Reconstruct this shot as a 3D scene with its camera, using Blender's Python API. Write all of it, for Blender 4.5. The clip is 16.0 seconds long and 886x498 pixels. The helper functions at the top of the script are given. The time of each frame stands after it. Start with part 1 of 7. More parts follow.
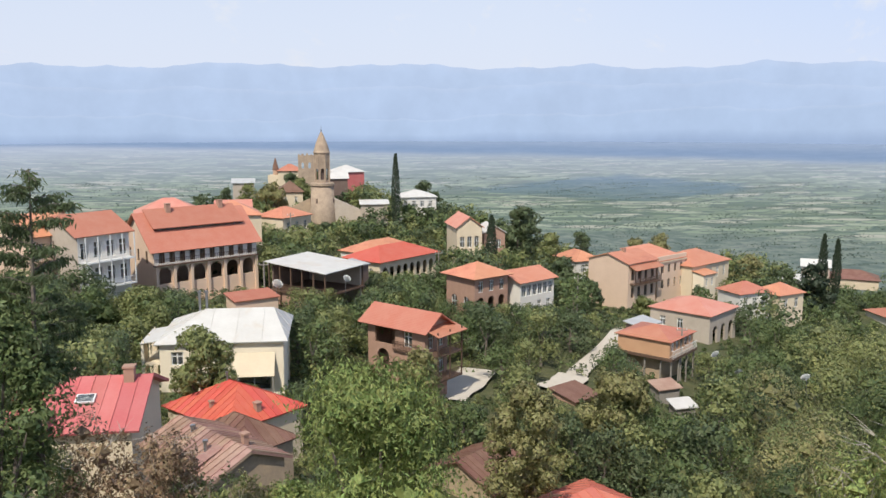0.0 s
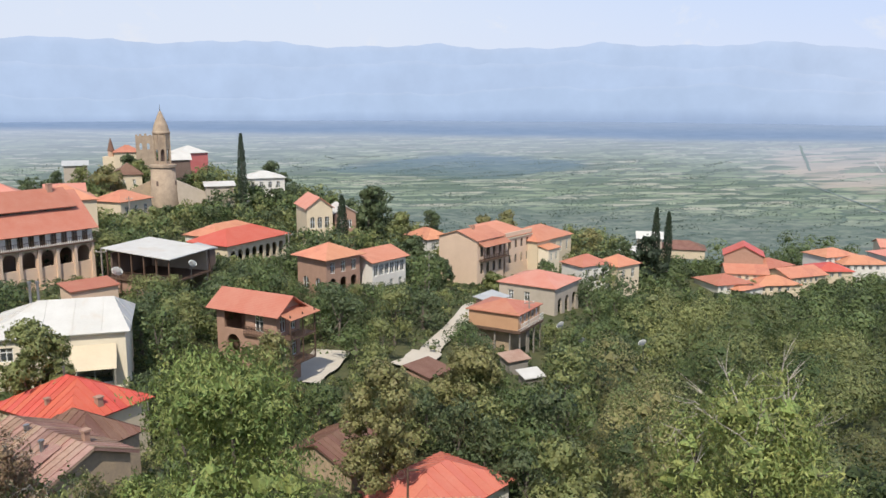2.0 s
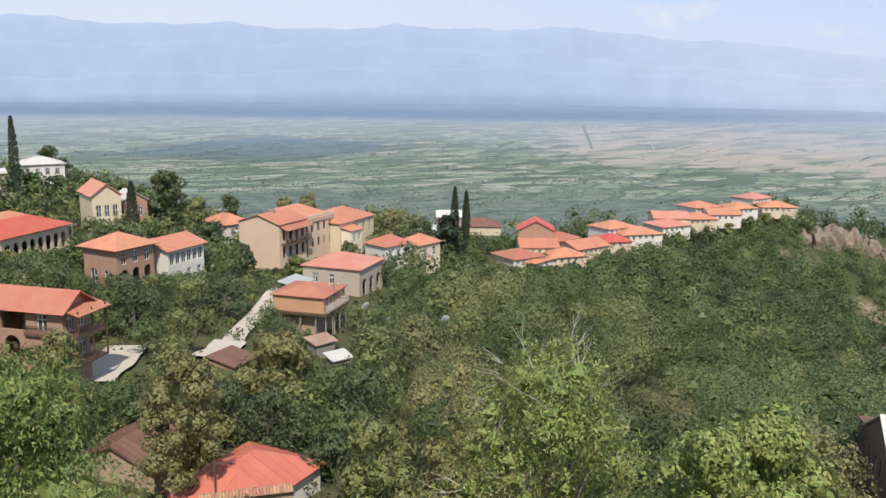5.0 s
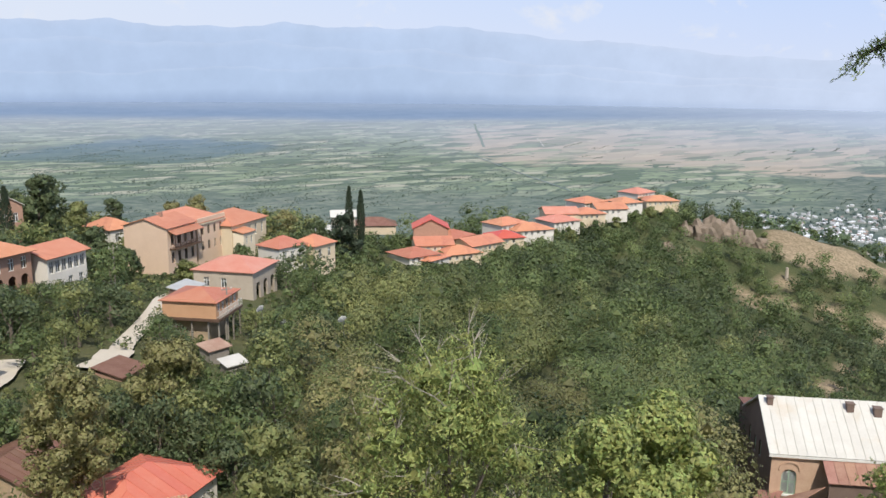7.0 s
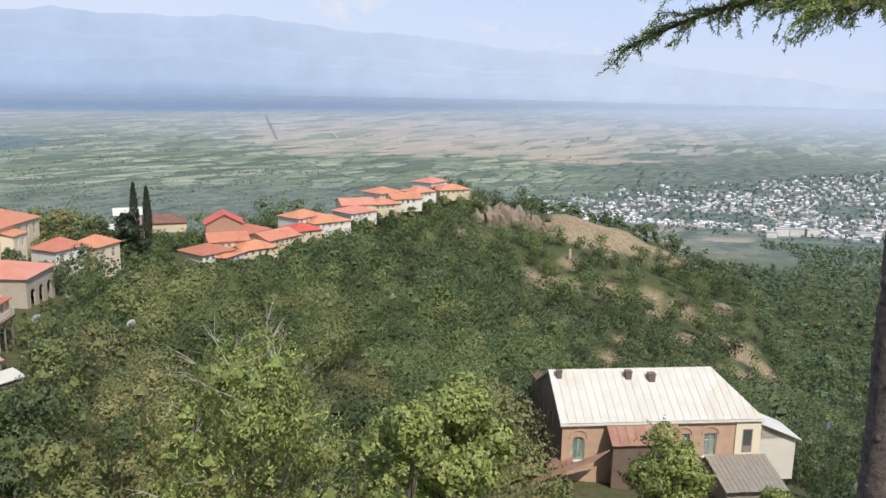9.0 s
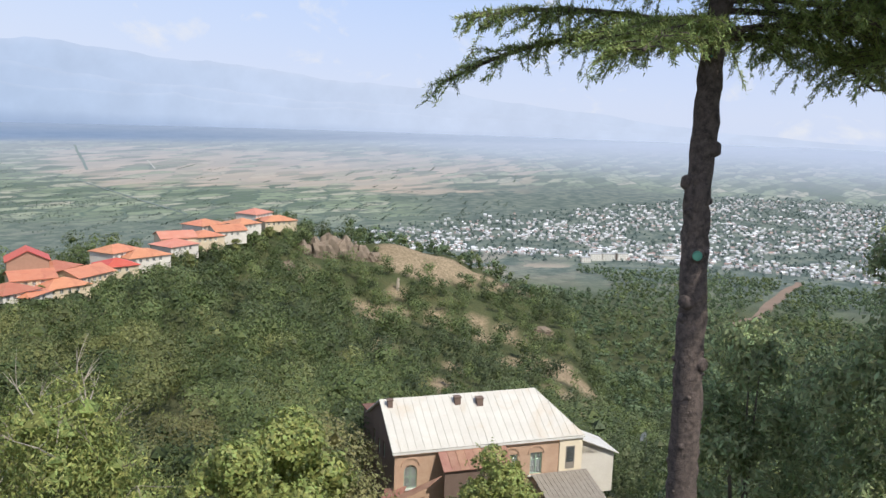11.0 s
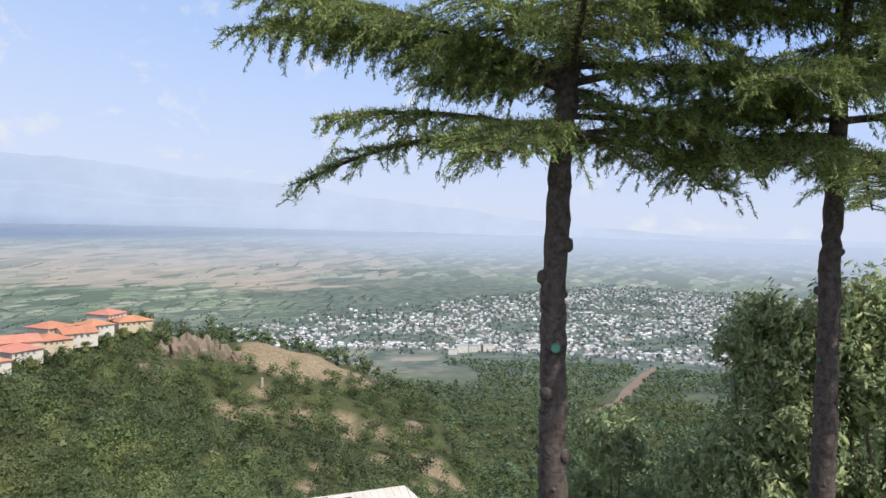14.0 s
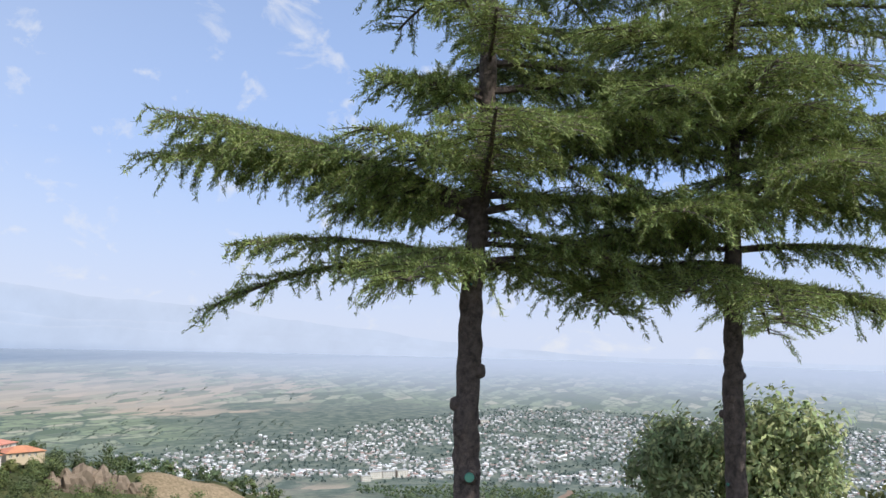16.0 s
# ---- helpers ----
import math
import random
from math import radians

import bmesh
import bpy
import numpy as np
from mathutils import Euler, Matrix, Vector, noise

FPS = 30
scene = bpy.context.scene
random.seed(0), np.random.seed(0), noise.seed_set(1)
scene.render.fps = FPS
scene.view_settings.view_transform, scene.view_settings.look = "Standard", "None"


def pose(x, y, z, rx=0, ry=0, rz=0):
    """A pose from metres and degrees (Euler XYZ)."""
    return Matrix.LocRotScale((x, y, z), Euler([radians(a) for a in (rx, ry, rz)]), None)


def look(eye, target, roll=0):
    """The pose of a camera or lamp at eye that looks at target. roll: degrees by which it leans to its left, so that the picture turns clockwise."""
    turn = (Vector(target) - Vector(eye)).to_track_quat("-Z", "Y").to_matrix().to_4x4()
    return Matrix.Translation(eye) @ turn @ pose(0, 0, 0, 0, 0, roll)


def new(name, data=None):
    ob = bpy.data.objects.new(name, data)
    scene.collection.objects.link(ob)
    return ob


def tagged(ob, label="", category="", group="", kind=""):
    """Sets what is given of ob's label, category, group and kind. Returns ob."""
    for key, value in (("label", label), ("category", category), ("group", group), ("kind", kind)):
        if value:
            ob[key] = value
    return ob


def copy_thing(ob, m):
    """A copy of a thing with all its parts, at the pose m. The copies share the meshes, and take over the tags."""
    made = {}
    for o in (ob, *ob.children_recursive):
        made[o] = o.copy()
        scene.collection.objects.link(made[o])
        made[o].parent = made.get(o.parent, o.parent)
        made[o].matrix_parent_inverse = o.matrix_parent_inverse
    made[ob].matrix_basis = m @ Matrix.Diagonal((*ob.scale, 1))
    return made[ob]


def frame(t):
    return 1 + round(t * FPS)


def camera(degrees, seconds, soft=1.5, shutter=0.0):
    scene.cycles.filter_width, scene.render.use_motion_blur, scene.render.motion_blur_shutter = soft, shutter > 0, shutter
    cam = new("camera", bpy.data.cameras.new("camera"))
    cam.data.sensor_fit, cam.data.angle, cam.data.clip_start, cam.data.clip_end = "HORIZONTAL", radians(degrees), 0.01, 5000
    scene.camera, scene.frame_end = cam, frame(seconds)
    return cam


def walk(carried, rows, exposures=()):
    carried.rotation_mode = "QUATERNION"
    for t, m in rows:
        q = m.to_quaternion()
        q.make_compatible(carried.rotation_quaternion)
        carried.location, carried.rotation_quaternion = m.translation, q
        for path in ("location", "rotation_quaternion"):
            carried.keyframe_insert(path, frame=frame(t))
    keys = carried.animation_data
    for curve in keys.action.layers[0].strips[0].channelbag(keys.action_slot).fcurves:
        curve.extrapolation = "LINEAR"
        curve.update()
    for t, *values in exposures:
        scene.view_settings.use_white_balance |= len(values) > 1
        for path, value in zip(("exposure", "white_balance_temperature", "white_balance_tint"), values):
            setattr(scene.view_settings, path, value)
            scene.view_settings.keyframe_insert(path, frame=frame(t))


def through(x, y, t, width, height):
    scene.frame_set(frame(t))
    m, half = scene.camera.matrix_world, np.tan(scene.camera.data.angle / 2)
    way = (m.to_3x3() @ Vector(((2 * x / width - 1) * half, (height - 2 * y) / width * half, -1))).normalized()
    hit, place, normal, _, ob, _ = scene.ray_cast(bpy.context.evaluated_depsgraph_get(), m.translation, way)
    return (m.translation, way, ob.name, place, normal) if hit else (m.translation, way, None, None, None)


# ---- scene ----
cam = camera(55.83, 16.0)
# seconds, eye, yaw, pitch, roll: a turn on the spot at arm's length
ROWS = [
    (0.0, -0.000, 0.250, 1.600, 0.00, -9.00, 0.00),
    (0.5, 0.012, 0.250, 1.600, -2.68, -9.43, -0.20),
    (1.0, 0.023, 0.249, 1.600, -5.30, -9.76, -0.28),
    (1.5, 0.035, 0.248, 1.600, -8.02, -10.03, -0.31),
    (2.0, 0.045, 0.246, 1.600, -10.29, -10.37, -0.22),
    (2.5, 0.054, 0.244, 1.600, -12.51, -10.67, -0.15),
    (3.0, 0.064, 0.242, 1.600, -14.73, -10.90, -0.28),
    (3.5, 0.073, 0.239, 1.600, -17.00, -11.25, -0.39),
    (4.0, 0.084, 0.235, 1.600, -19.68, -11.43, -0.44),
    (6.5, 0.120, 0.219, 1.600, -28.81, -11.46, -0.79),
    (7.0, 0.130, 0.214, 1.600, -31.23, -11.51, -0.63),
    (7.5, 0.146, 0.203, 1.600, -35.68, -11.84, -0.40),
    (8.0, 0.158, 0.194, 1.600, -39.06, -12.12, -0.55),
    (8.5, 0.168, 0.185, 1.600, -42.13, -12.06, -0.89),
    (9.0, 0.178, 0.176, 1.600, -45.28, -11.87, -1.14),
    (9.5, 0.189, 0.164, 1.600, -49.00, -11.53, -1.60),
    (10.0, 0.197, 0.154, 1.600, -52.01, -11.04, -1.92),
    (12.5, 0.222, 0.115, 1.600, -62.74, -6.84, -1.75),
    (13.0, 0.224, 0.111, 1.614, -63.77, -5.75, -1.70),
    (13.5, 0.227, 0.106, 1.629, -64.98, -4.18, -1.78),
    (14.0, 0.229, 0.101, 1.643, -66.14, -2.74, -1.74),
    (14.5, 0.231, 0.096, 1.657, -67.50, -0.89, -1.61),
    (15.0, 0.233, 0.090, 1.671, -68.94, 1.06, -1.59),
    (15.5, 0.236, 0.083, 1.686, -70.57, 3.56, -1.71),
    (16.0, 0.237, 0.078, 1.700, -71.74, 5.73, -1.60),
]
walk(cam, [(t, pose(x, y, z, 0, 0, yaw) @ pose(0, 0, 0, pitch) @ pose(0, 0, 0, 0, roll) @ pose(0, 0, 0, 90))
           for t, x, y, z, yaw, pitch, roll in ROWS])

# ---- world, sun ----
SUN_EL, SUN_AZ = radians(51), math.atan2(-0.28, -0.96)
world = bpy.data.worlds.new("World")
scene.world = world
world.use_nodes = True
wt = world.node_tree
wt.nodes.clear()


def node(tree, kind, **kw):
    n = tree.nodes.new(kind)
    for k, v in kw.items():
        if k in n.inputs:
            n.inputs[k].default_value = v
    return n


w_out = node(wt, "ShaderNodeOutputWorld")
w_bg = node(wt, "ShaderNodeBackground", Strength=0.15)
sky = node(wt, "ShaderNodeTexSky")
sky.sky_type = "NISHITA"
sky.sun_disc = False
sky.sun_elevation, sky.sun_rotation = SUN_EL, SUN_AZ
sky.altitude, sky.air_density, sky.dust_density, sky.ozone_density = 800, 1.0, 1.0, 3.0
# thin cloud and summer haze in the sky itself
w_tc = node(wt, "ShaderNodeTexCoord")
w_map = node(wt, "ShaderNodeMapping")
w_map.inputs["Scale"].default_value = (9.0, 9.0, 13.0)
w_n = node(wt, "ShaderNodeTexNoise", Scale=1.6, Detail=7.0, Roughness=0.58, Distortion=0.4)
w_r = node(wt, "ShaderNodeMapRange", **{"From Min": 0.57, "From Max": 0.72, "To Min": 0.0, "To Max": 0.85})
w_sep = node(wt, "ShaderNodeSeparateXYZ")
w_h = node(wt, "ShaderNodeMapRange", **{"From Min": 0.05, "From Max": 0.6, "To Min": 0.95, "To Max": 0.3})
w_mix = node(wt, "ShaderNodeMixRGB")
w_cloud = node(wt, "ShaderNodeMixRGB", Color2=(5.3, 5.5, 6.0, 1))
w_haze = node(wt, "ShaderNodeMixRGB", Color1=(4.82, 5.2, 6.15, 1), Color2=(2.75, 3.95, 6.9, 1))
w_side = node(wt, "ShaderNodeMapRange", **{"From Min": 0.1, "From Max": 0.98})
wl = wt.links.new
wl(w_tc.outputs["Generated"], w_map.inputs["Vector"])
wl(w_map.outputs[0], w_n.inputs["Vector"])
wl(w_n.outputs[0], w_r.inputs["Value"])
wl(w_tc.outputs["Generated"], w_sep.inputs[0])
wl(w_sep.outputs["Z"], w_h.inputs["Value"])
wl(w_sep.outputs["X"], w_side.inputs["Value"])
w_up = node(wt, "ShaderNodeMapRange", **{"From Min": 0.0, "From Max": 0.2, "To Min": 0.2, "To Max": 1.0})
w_blue = node(wt, "ShaderNodeMath")
w_blue.operation = "MULTIPLY"
wl(w_sep.outputs["Z"], w_up.inputs["Value"])
wl(w_side.outputs[0], w_blue.inputs[0])
wl(w_up.outputs[0], w_blue.inputs[1])
wl(w_blue.outputs[0], w_haze.inputs["Fac"])
wl(w_haze.outputs[0], w_mix.inputs["Color2"])
wl(w_h.outputs[0], w_mix.inputs["Fac"])
wl(sky.outputs[0], w_mix.inputs["Color1"])
wl(w_r.outputs[0], w_cloud.inputs["Fac"])
wl(w_mix.outputs[0], w_cloud.inputs["Color1"])
wl(w_cloud.outputs[0], w_bg.inputs["Color"])
wl(w_bg.outputs[0], w_out.inputs[0])
sun = new("sun", bpy.data.lights.new("sun", "SUN"))
sun.data.energy, sun.data.angle, sun.data.color = 4.2, radians(0.55), (1.0, 0.94, 0.83)
SUN_DIR = Vector((math.sin(SUN_AZ) * math.cos(SUN_EL), math.cos(SUN_AZ) * math.cos(SUN_EL), math.sin(SUN_EL)))
sun.matrix_world = look(SUN_DIR * 300, (0, 0, 0))
scene.view_settings.exposure = 0.0


# ---- materials ----
def lighter(c, k):
    return tuple(min(1, v * k) for v in c)


def surface(name, base, rough=0.8, metal=0.0, alt=None, scale=1.0, amount=0.6, fine=12.0, bump=0.15, per="none", spread=0.12,
            ribs=0.0, axis="X", stain=None, translucent=0.0):
    """A weathered surface: two scales of noise between two tints, relief, spread from piece to piece and raised ribs."""
    m = bpy.data.materials.new(name)
    m.use_nodes = True
    t = m.node_tree
    bsdf = t.nodes["Principled BSDF"]
    link = t.links.new
    alt = alt or lighter(base, 0.72)
    tc = node(t, "ShaderNodeTexCoord")
    big = node(t, "ShaderNodeTexNoise", Scale=scale, Detail=5.0, Roughness=0.6)
    small = node(t, "ShaderNodeTexNoise", Scale=scale * fine, Detail=3.0, Roughness=0.65)
    link(tc.outputs["Object"], big.inputs["Vector"])
    link(tc.outputs["Object"], small.inputs["Vector"])
    add = node(t, "ShaderNodeMath")
    add.operation = "MULTIPLY_ADD"
    add.inputs[1].default_value = 0.45
    link(small.outputs[0], add.inputs[0])
    link(big.outputs[0], add.inputs[2])
    rng = node(t, "ShaderNodeMapRange", **{"From Min": 0.55, "From Max": 0.92, "To Min": 0.0, "To Max": amount})
    link(add.outputs[0], rng.inputs["Value"])
    mix = node(t, "ShaderNodeMixRGB", Color1=(*base, 1), Color2=(*alt, 1))
    link(rng.outputs[0], mix.inputs["Fac"])
    colour = mix.outputs[0]
    if stain:
        streak = node(t, "ShaderNodeTexNoise", Scale=scale * 0.45, Detail=6.0, Roughness=0.7, Distortion=0.8)
        link(tc.outputs["Object"], streak.inputs["Vector"])
        sr = node(t, "ShaderNodeMapRange", **{"From Min": 0.52, "From Max": 0.68, "To Min": 0.0, "To Max": 0.85})
        link(streak.outputs[0], sr.inputs["Value"])
        m3 = node(t, "ShaderNodeMixRGB", Color2=(*stain, 1))
        link(sr.outputs[0], m3.inputs["Fac"])
        link(colour, m3.inputs["Color1"])
        colour = m3.outputs[0]
    if per != "none":
        src = node(t, "ShaderNodeNewGeometry").outputs["Random Per Island"] if per == "island" else node(t, "ShaderNodeObjectInfo").outputs["Random"]
        hsv = node(t, "ShaderNodeHueSaturation")
        vr = node(t, "ShaderNodeMapRange", **{"To Min": 1 - spread, "To Max": 1 + spread})
        link(src, vr.inputs["Value"])
        link(vr.outputs[0], hsv.inputs["Value"])
        hr = node(t, "ShaderNodeMapRange", **{"To Min": 0.5 - spread * 0.09, "To Max": 0.5 + spread * 0.07})
        mul = node(t, "ShaderNodeMath")
        mul.operation = "MULTIPLY"
        mul.inputs[1].default_value = 7.31
        fr = node(t, "ShaderNodeMath")
        fr.operation = "FRACT"
        link(src, mul.inputs[0])
        link(mul.outputs[0], fr.inputs[0])
        link(fr.outputs[0], hr.inputs["Value"])
        link(hr.outputs[0], hsv.inputs["Hue"])
        link(colour, hsv.inputs["Color"])
        colour = hsv.outputs[0]
    link(colour, bsdf.inputs["Base Color"])
    bsdf.inputs["Roughness"].default_value = rough
    bsdf.inputs["Metallic"].default_value = metal
    bsdf.inputs["Specular IOR Level"].default_value = 0.35
    bp = node(t, "ShaderNodeBump", Strength=bump, Distance=0.03)
    height = add.outputs[0]
    if ribs:
        wv = node(t, "ShaderNodeTexWave", Scale=ribs)
        wv.bands_direction = axis
        link(tc.outputs["Object"], wv.inputs["Vector"])
        a2 = node(t, "ShaderNodeMath")
        a2.operation = "MULTIPLY_ADD"
        a2.inputs[1].default_value = 1.4
        link(wv.outputs[0], a2.inputs[0])
        link(add.outputs[0], a2.inputs[2])
        height = a2.outputs[0]
    link(height, bp.inputs["Height"])
    link(bp.outputs[0], bsdf.inputs["Normal"])
    if translucent:
        tr = node(t, "ShaderNodeBsdfTranslucent")
        link(colour, tr.inputs["Color"])
        sh = node(t, "ShaderNodeMixShader", Fac=translucent)
        link(bsdf.outputs[0], sh.inputs[1])
        link(tr.outputs[0], sh.inputs[2])
        link(sh.outputs[0], t.nodes["Material Output"].inputs["Surface"])
    return m


def leafy(name, base, spread=0.25, through=0.32, stand=0.45):
    """Foliage: leaf differs from leaf a little, tree from tree more (the mesh's own 'stand' value, which also paints
    shade on inner leafage), with patches of growth.
    """
    m = surface(name, base, rough=0.55, alt=lighter(base, 0.74), scale=0.17, amount=0.7, fine=7, bump=0.0, per="island", spread=spread, translucent=through)
    t = m.node_tree
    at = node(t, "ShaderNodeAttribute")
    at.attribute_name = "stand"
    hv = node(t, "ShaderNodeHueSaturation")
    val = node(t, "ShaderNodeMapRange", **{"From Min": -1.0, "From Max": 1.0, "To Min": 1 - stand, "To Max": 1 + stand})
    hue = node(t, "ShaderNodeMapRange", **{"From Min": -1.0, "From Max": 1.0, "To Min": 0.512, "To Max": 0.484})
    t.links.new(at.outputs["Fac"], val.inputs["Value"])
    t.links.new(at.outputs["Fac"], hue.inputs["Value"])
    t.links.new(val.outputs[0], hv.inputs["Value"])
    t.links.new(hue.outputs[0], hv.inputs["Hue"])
    bsdf = t.nodes["Principled BSDF"]
    src = bsdf.inputs["Base Color"].links[0].from_socket
    ends = [l.to_socket for l in src.links]
    t.links.new(src, hv.inputs["Color"])
    for e in ends:
        t.links.new(hv.outputs[0], e)
    return m


ROOF_ORANGE = surface("orange_sheet_roof", (0.57, 0.235, 0.130), 0.6, alt=(0.62, 0.31, 0.19), scale=0.5, ribs=1.6, bump=0.25, per="object", spread=0.08, stain=(0.48, 0.19, 0.115))
ROOF_RED = surface("red_sheet_roof", (0.56, 0.10, 0.065), 0.55, alt=(0.60, 0.17, 0.12), scale=0.4, ribs=1.6, bump=0.2, per="object", spread=0.07)
ROOF_BRICK = surface("brick_red_roof", (0.45, 0.165, 0.10), 0.65, alt=(0.50, 0.24, 0.16), scale=0.5, ribs=1.6, bump=0.25, per="object", spread=0.07)
ROOF_PINK = surface("faded_red_roof", (0.58, 0.225, 0.16), 0.65, alt=(0.62, 0.33, 0.25), scale=0.4, ribs=1.6, bump=0.2, per="object", spread=0.07)
ROOF_CORAL = surface("coral_sheet_roof", (0.58, 0.165, 0.11), 0.6, alt=(0.62, 0.235, 0.165), scale=0.4, bump=0.15, per="object", spread=0.035)
ROOF_CRIMSON = surface("sun_faded_crimson_roof", (0.52, 0.135, 0.125), 0.65, alt=(0.56, 0.21, 0.19), scale=0.5, bump=0.15, per="object", spread=0.06)
ROOF_WHITE = surface("galvanised_white_roof", (0.63, 0.61, 0.56), 0.55, metal=0.0, alt=(0.52, 0.49, 0.44), scale=0.5, bump=0.12, per="object", spread=0.025, stain=(0.56, 0.49, 0.40))
ROOF_GREY = surface("grey_sheet_roof", (0.52, 0.52, 0.50), 0.5, metal=0.2, alt=(0.38, 0.37, 0.35), scale=0.6, bump=0.15, per="object", spread=0.08)
ROOF_RUST = surface("rusty_sheet_roof", (0.32, 0.185, 0.135), 0.75, metal=0.0, alt=(0.42, 0.29, 0.22), scale=0.6, amount=0.9, bump=0.3, per="object", spread=0.2, stain=(0.24, 0.15, 0.115))
ROOF_OXIDE = surface("red_rusted_sheet", (0.30, 0.15, 0.11), 0.75, alt=(0.42, 0.25, 0.18), scale=0.7, amount=0.9, bump=0.25, per="object", spread=0.15)
ROOF_BROWN = surface("brown_tile_roof", (0.17, 0.085, 0.06), 0.8, alt=(0.25, 0.15, 0.11), scale=0.8, bump=0.35, ribs=1.6, per="object", spread=0.12)
WALL_CREAM = surface("cream_plaster", (0.68, 0.57, 0.41), 0.9, alt=(0.58, 0.47, 0.33), scale=0.4, bump=0.1)
WALL_IVORY = surface("ivory_plaster", (0.82, 0.72, 0.55), 0.9, alt=(0.74, 0.63, 0.47), scale=0.3, bump=0.08)
WALL_WHITE = surface("white_plaster", (0.74, 0.70, 0.63), 0.9, alt=(0.60, 0.55, 0.48), scale=0.4, bump=0.1)
WALL_PEACH = surface("peach_plaster", (0.70, 0.52, 0.385), 0.9, alt=(0.61, 0.44, 0.32), scale=0.35, bump=0.1)
WALL_OCHRE = surface("orange_boarding", (0.56, 0.33, 0.19), 0.75, alt=(0.48, 0.27, 0.15), scale=0.5, bump=0.15, ribs=2.0)
WALL_BRICK = surface("brown_brick_wall", (0.42, 0.26, 0.19), 0.9, alt=(0.33, 0.20, 0.14), scale=1.2, fine=5, bump=0.35)
WALL_STONE = surface("rubble_stone_wall", (0.46, 0.34, 0.22), 0.95, alt=(0.28, 0.22, 0.17), scale=1.3, fine=4, bump=0.6)
WALL_OLDBRICK = surface("old_orange_brick", (0.56, 0.39, 0.28), 0.9, alt=(0.43, 0.27, 0.19), scale=1.0, fine=6, bump=0.3)
ROCK = surface("buff_rock", (0.27, 0.212, 0.16), 0.95, alt=(0.12, 0.10, 0.08), scale=0.25, fine=5, bump=0.7)
CLAY_TILE = surface("old_clay_tile", (0.55, 0.30, 0.18), 0.85, alt=(0.40, 0.24, 0.16), scale=3, per="object", spread=0.25, bump=0.2)
# dark walls; also paints the shaded gable of the old brick house
WALL_DARK = surface("dark_weathered_and_shaded_wall", (0.16, 0.11, 0.09), 0.9, alt=(0.22, 0.16, 0.13), scale=0.8, bump=0.3)
WALL_GREY = surface("grey_render", (0.49, 0.42, 0.34), 0.9, alt=(0.38, 0.31, 0.25), scale=0.6, bump=0.2)
TOWER_STONE = surface("buff_tower_masonry", (0.45, 0.345, 0.245), 0.95, alt=(0.29, 0.22, 0.165), scale=0.7, fine=6, amount=0.9, bump=0.6)
WOOD_DARK = surface("dark_wood", (0.10, 0.06, 0.04), 0.7, alt=(0.16, 0.10, 0.07), scale=2, bump=0.2)
WOOD_GREY = surface("grey_wood", (0.30, 0.27, 0.23), 0.85, alt=(0.20, 0.17, 0.14), scale=2, bump=0.3)
PAINT_WHITE = surface("white_paint", (0.78, 0.77, 0.73), 0.5, alt=(0.66, 0.64, 0.59), scale=2, bump=0.05)
PAINT_GREEN = surface("pale_green_paint", (0.42, 0.55, 0.42), 0.5, scale=2, bump=0.05)
METAL_GREY = surface("grey_metal", (0.35, 0.35, 0.35), 0.4, metal=0.8, scale=3, bump=0.05)
ROAD = surface("pale_dust_road", (0.58, 0.52, 0.43), 0.95, alt=(0.46, 0.40, 0.32), scale=0.3, bump=0.3)
BARK = surface("grey_bark", (0.20, 0.165, 0.135), 0.95, alt=(0.10, 0.08, 0.065), scale=3, fine=6, bump=0.8)
BARK_CEDAR = surface("cedar_bark", (0.185, 0.145, 0.13), 0.95, alt=(0.055, 0.046, 0.043), scale=14, fine=5, amount=0.95, bump=1.0)
TWIG = surface("bleached_twigs", (0.45, 0.40, 0.34), 0.9, scale=4, bump=0.2)
SCAR = surface("green_painted_scar", (0.09, 0.27, 0.21), 0.6, scale=8, bump=0.1)
LEAF_BRIGHT = leafy("walnut_leaf", (0.275, 0.345, 0.112), spread=0.36)
LEAF_MID = leafy("broad_leaf", (0.262, 0.290, 0.112))
LEAF_DARK = leafy("dark_leaf", (0.128, 0.168, 0.078))
LEAF_OLIVE = leafy("olive_leaf", (0.31, 0.30, 0.125))
LEAF_DRY = leafy("browned_leaf", (0.35, 0.25, 0.15))
LEAF_CYP = leafy("cypress_leaf", (0.055, 0.079, 0.045))
LEAF_SILVER = leafy("pale_leaf", (0.385, 0.465, 0.235), spread=0.45)
LEAF_YELLOW = leafy("sunny_walnut_leaf", (0.335, 0.395, 0.13), spread=0.38)
LEAF_BUSH = leafy("glossy_leaf", (0.17, 0.235, 0.09))
LEAF_SAP = leafy("sap_green_leaf", (0.155, 0.208, 0.078))
NEEDLE = leafy("cedar_needle", (0.305, 0.39, 0.135), spread=0.32, through=0.25)

# valley wood leaf: a little distance haze mixed into the green
LEAF_FAR = leafy("hazed_wood_leaf", (0.155, 0.225, 0.115))
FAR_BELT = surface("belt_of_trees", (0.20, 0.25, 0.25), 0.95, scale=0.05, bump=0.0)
FAR_TRACK = surface("dusty_track", (0.44, 0.44, 0.42), 0.95, scale=0.02, bump=0.0)
RED_EARTH = surface("reddish_earth", (0.27, 0.19, 0.145), 0.95, alt=(0.19, 0.15, 0.105), scale=0.05, fine=5, bump=0.2)
FAR_WALL = surface("town_wall", (0.62, 0.61, 0.60), 0.9, scale=0.01, bump=0.0, per="island", spread=0.2)
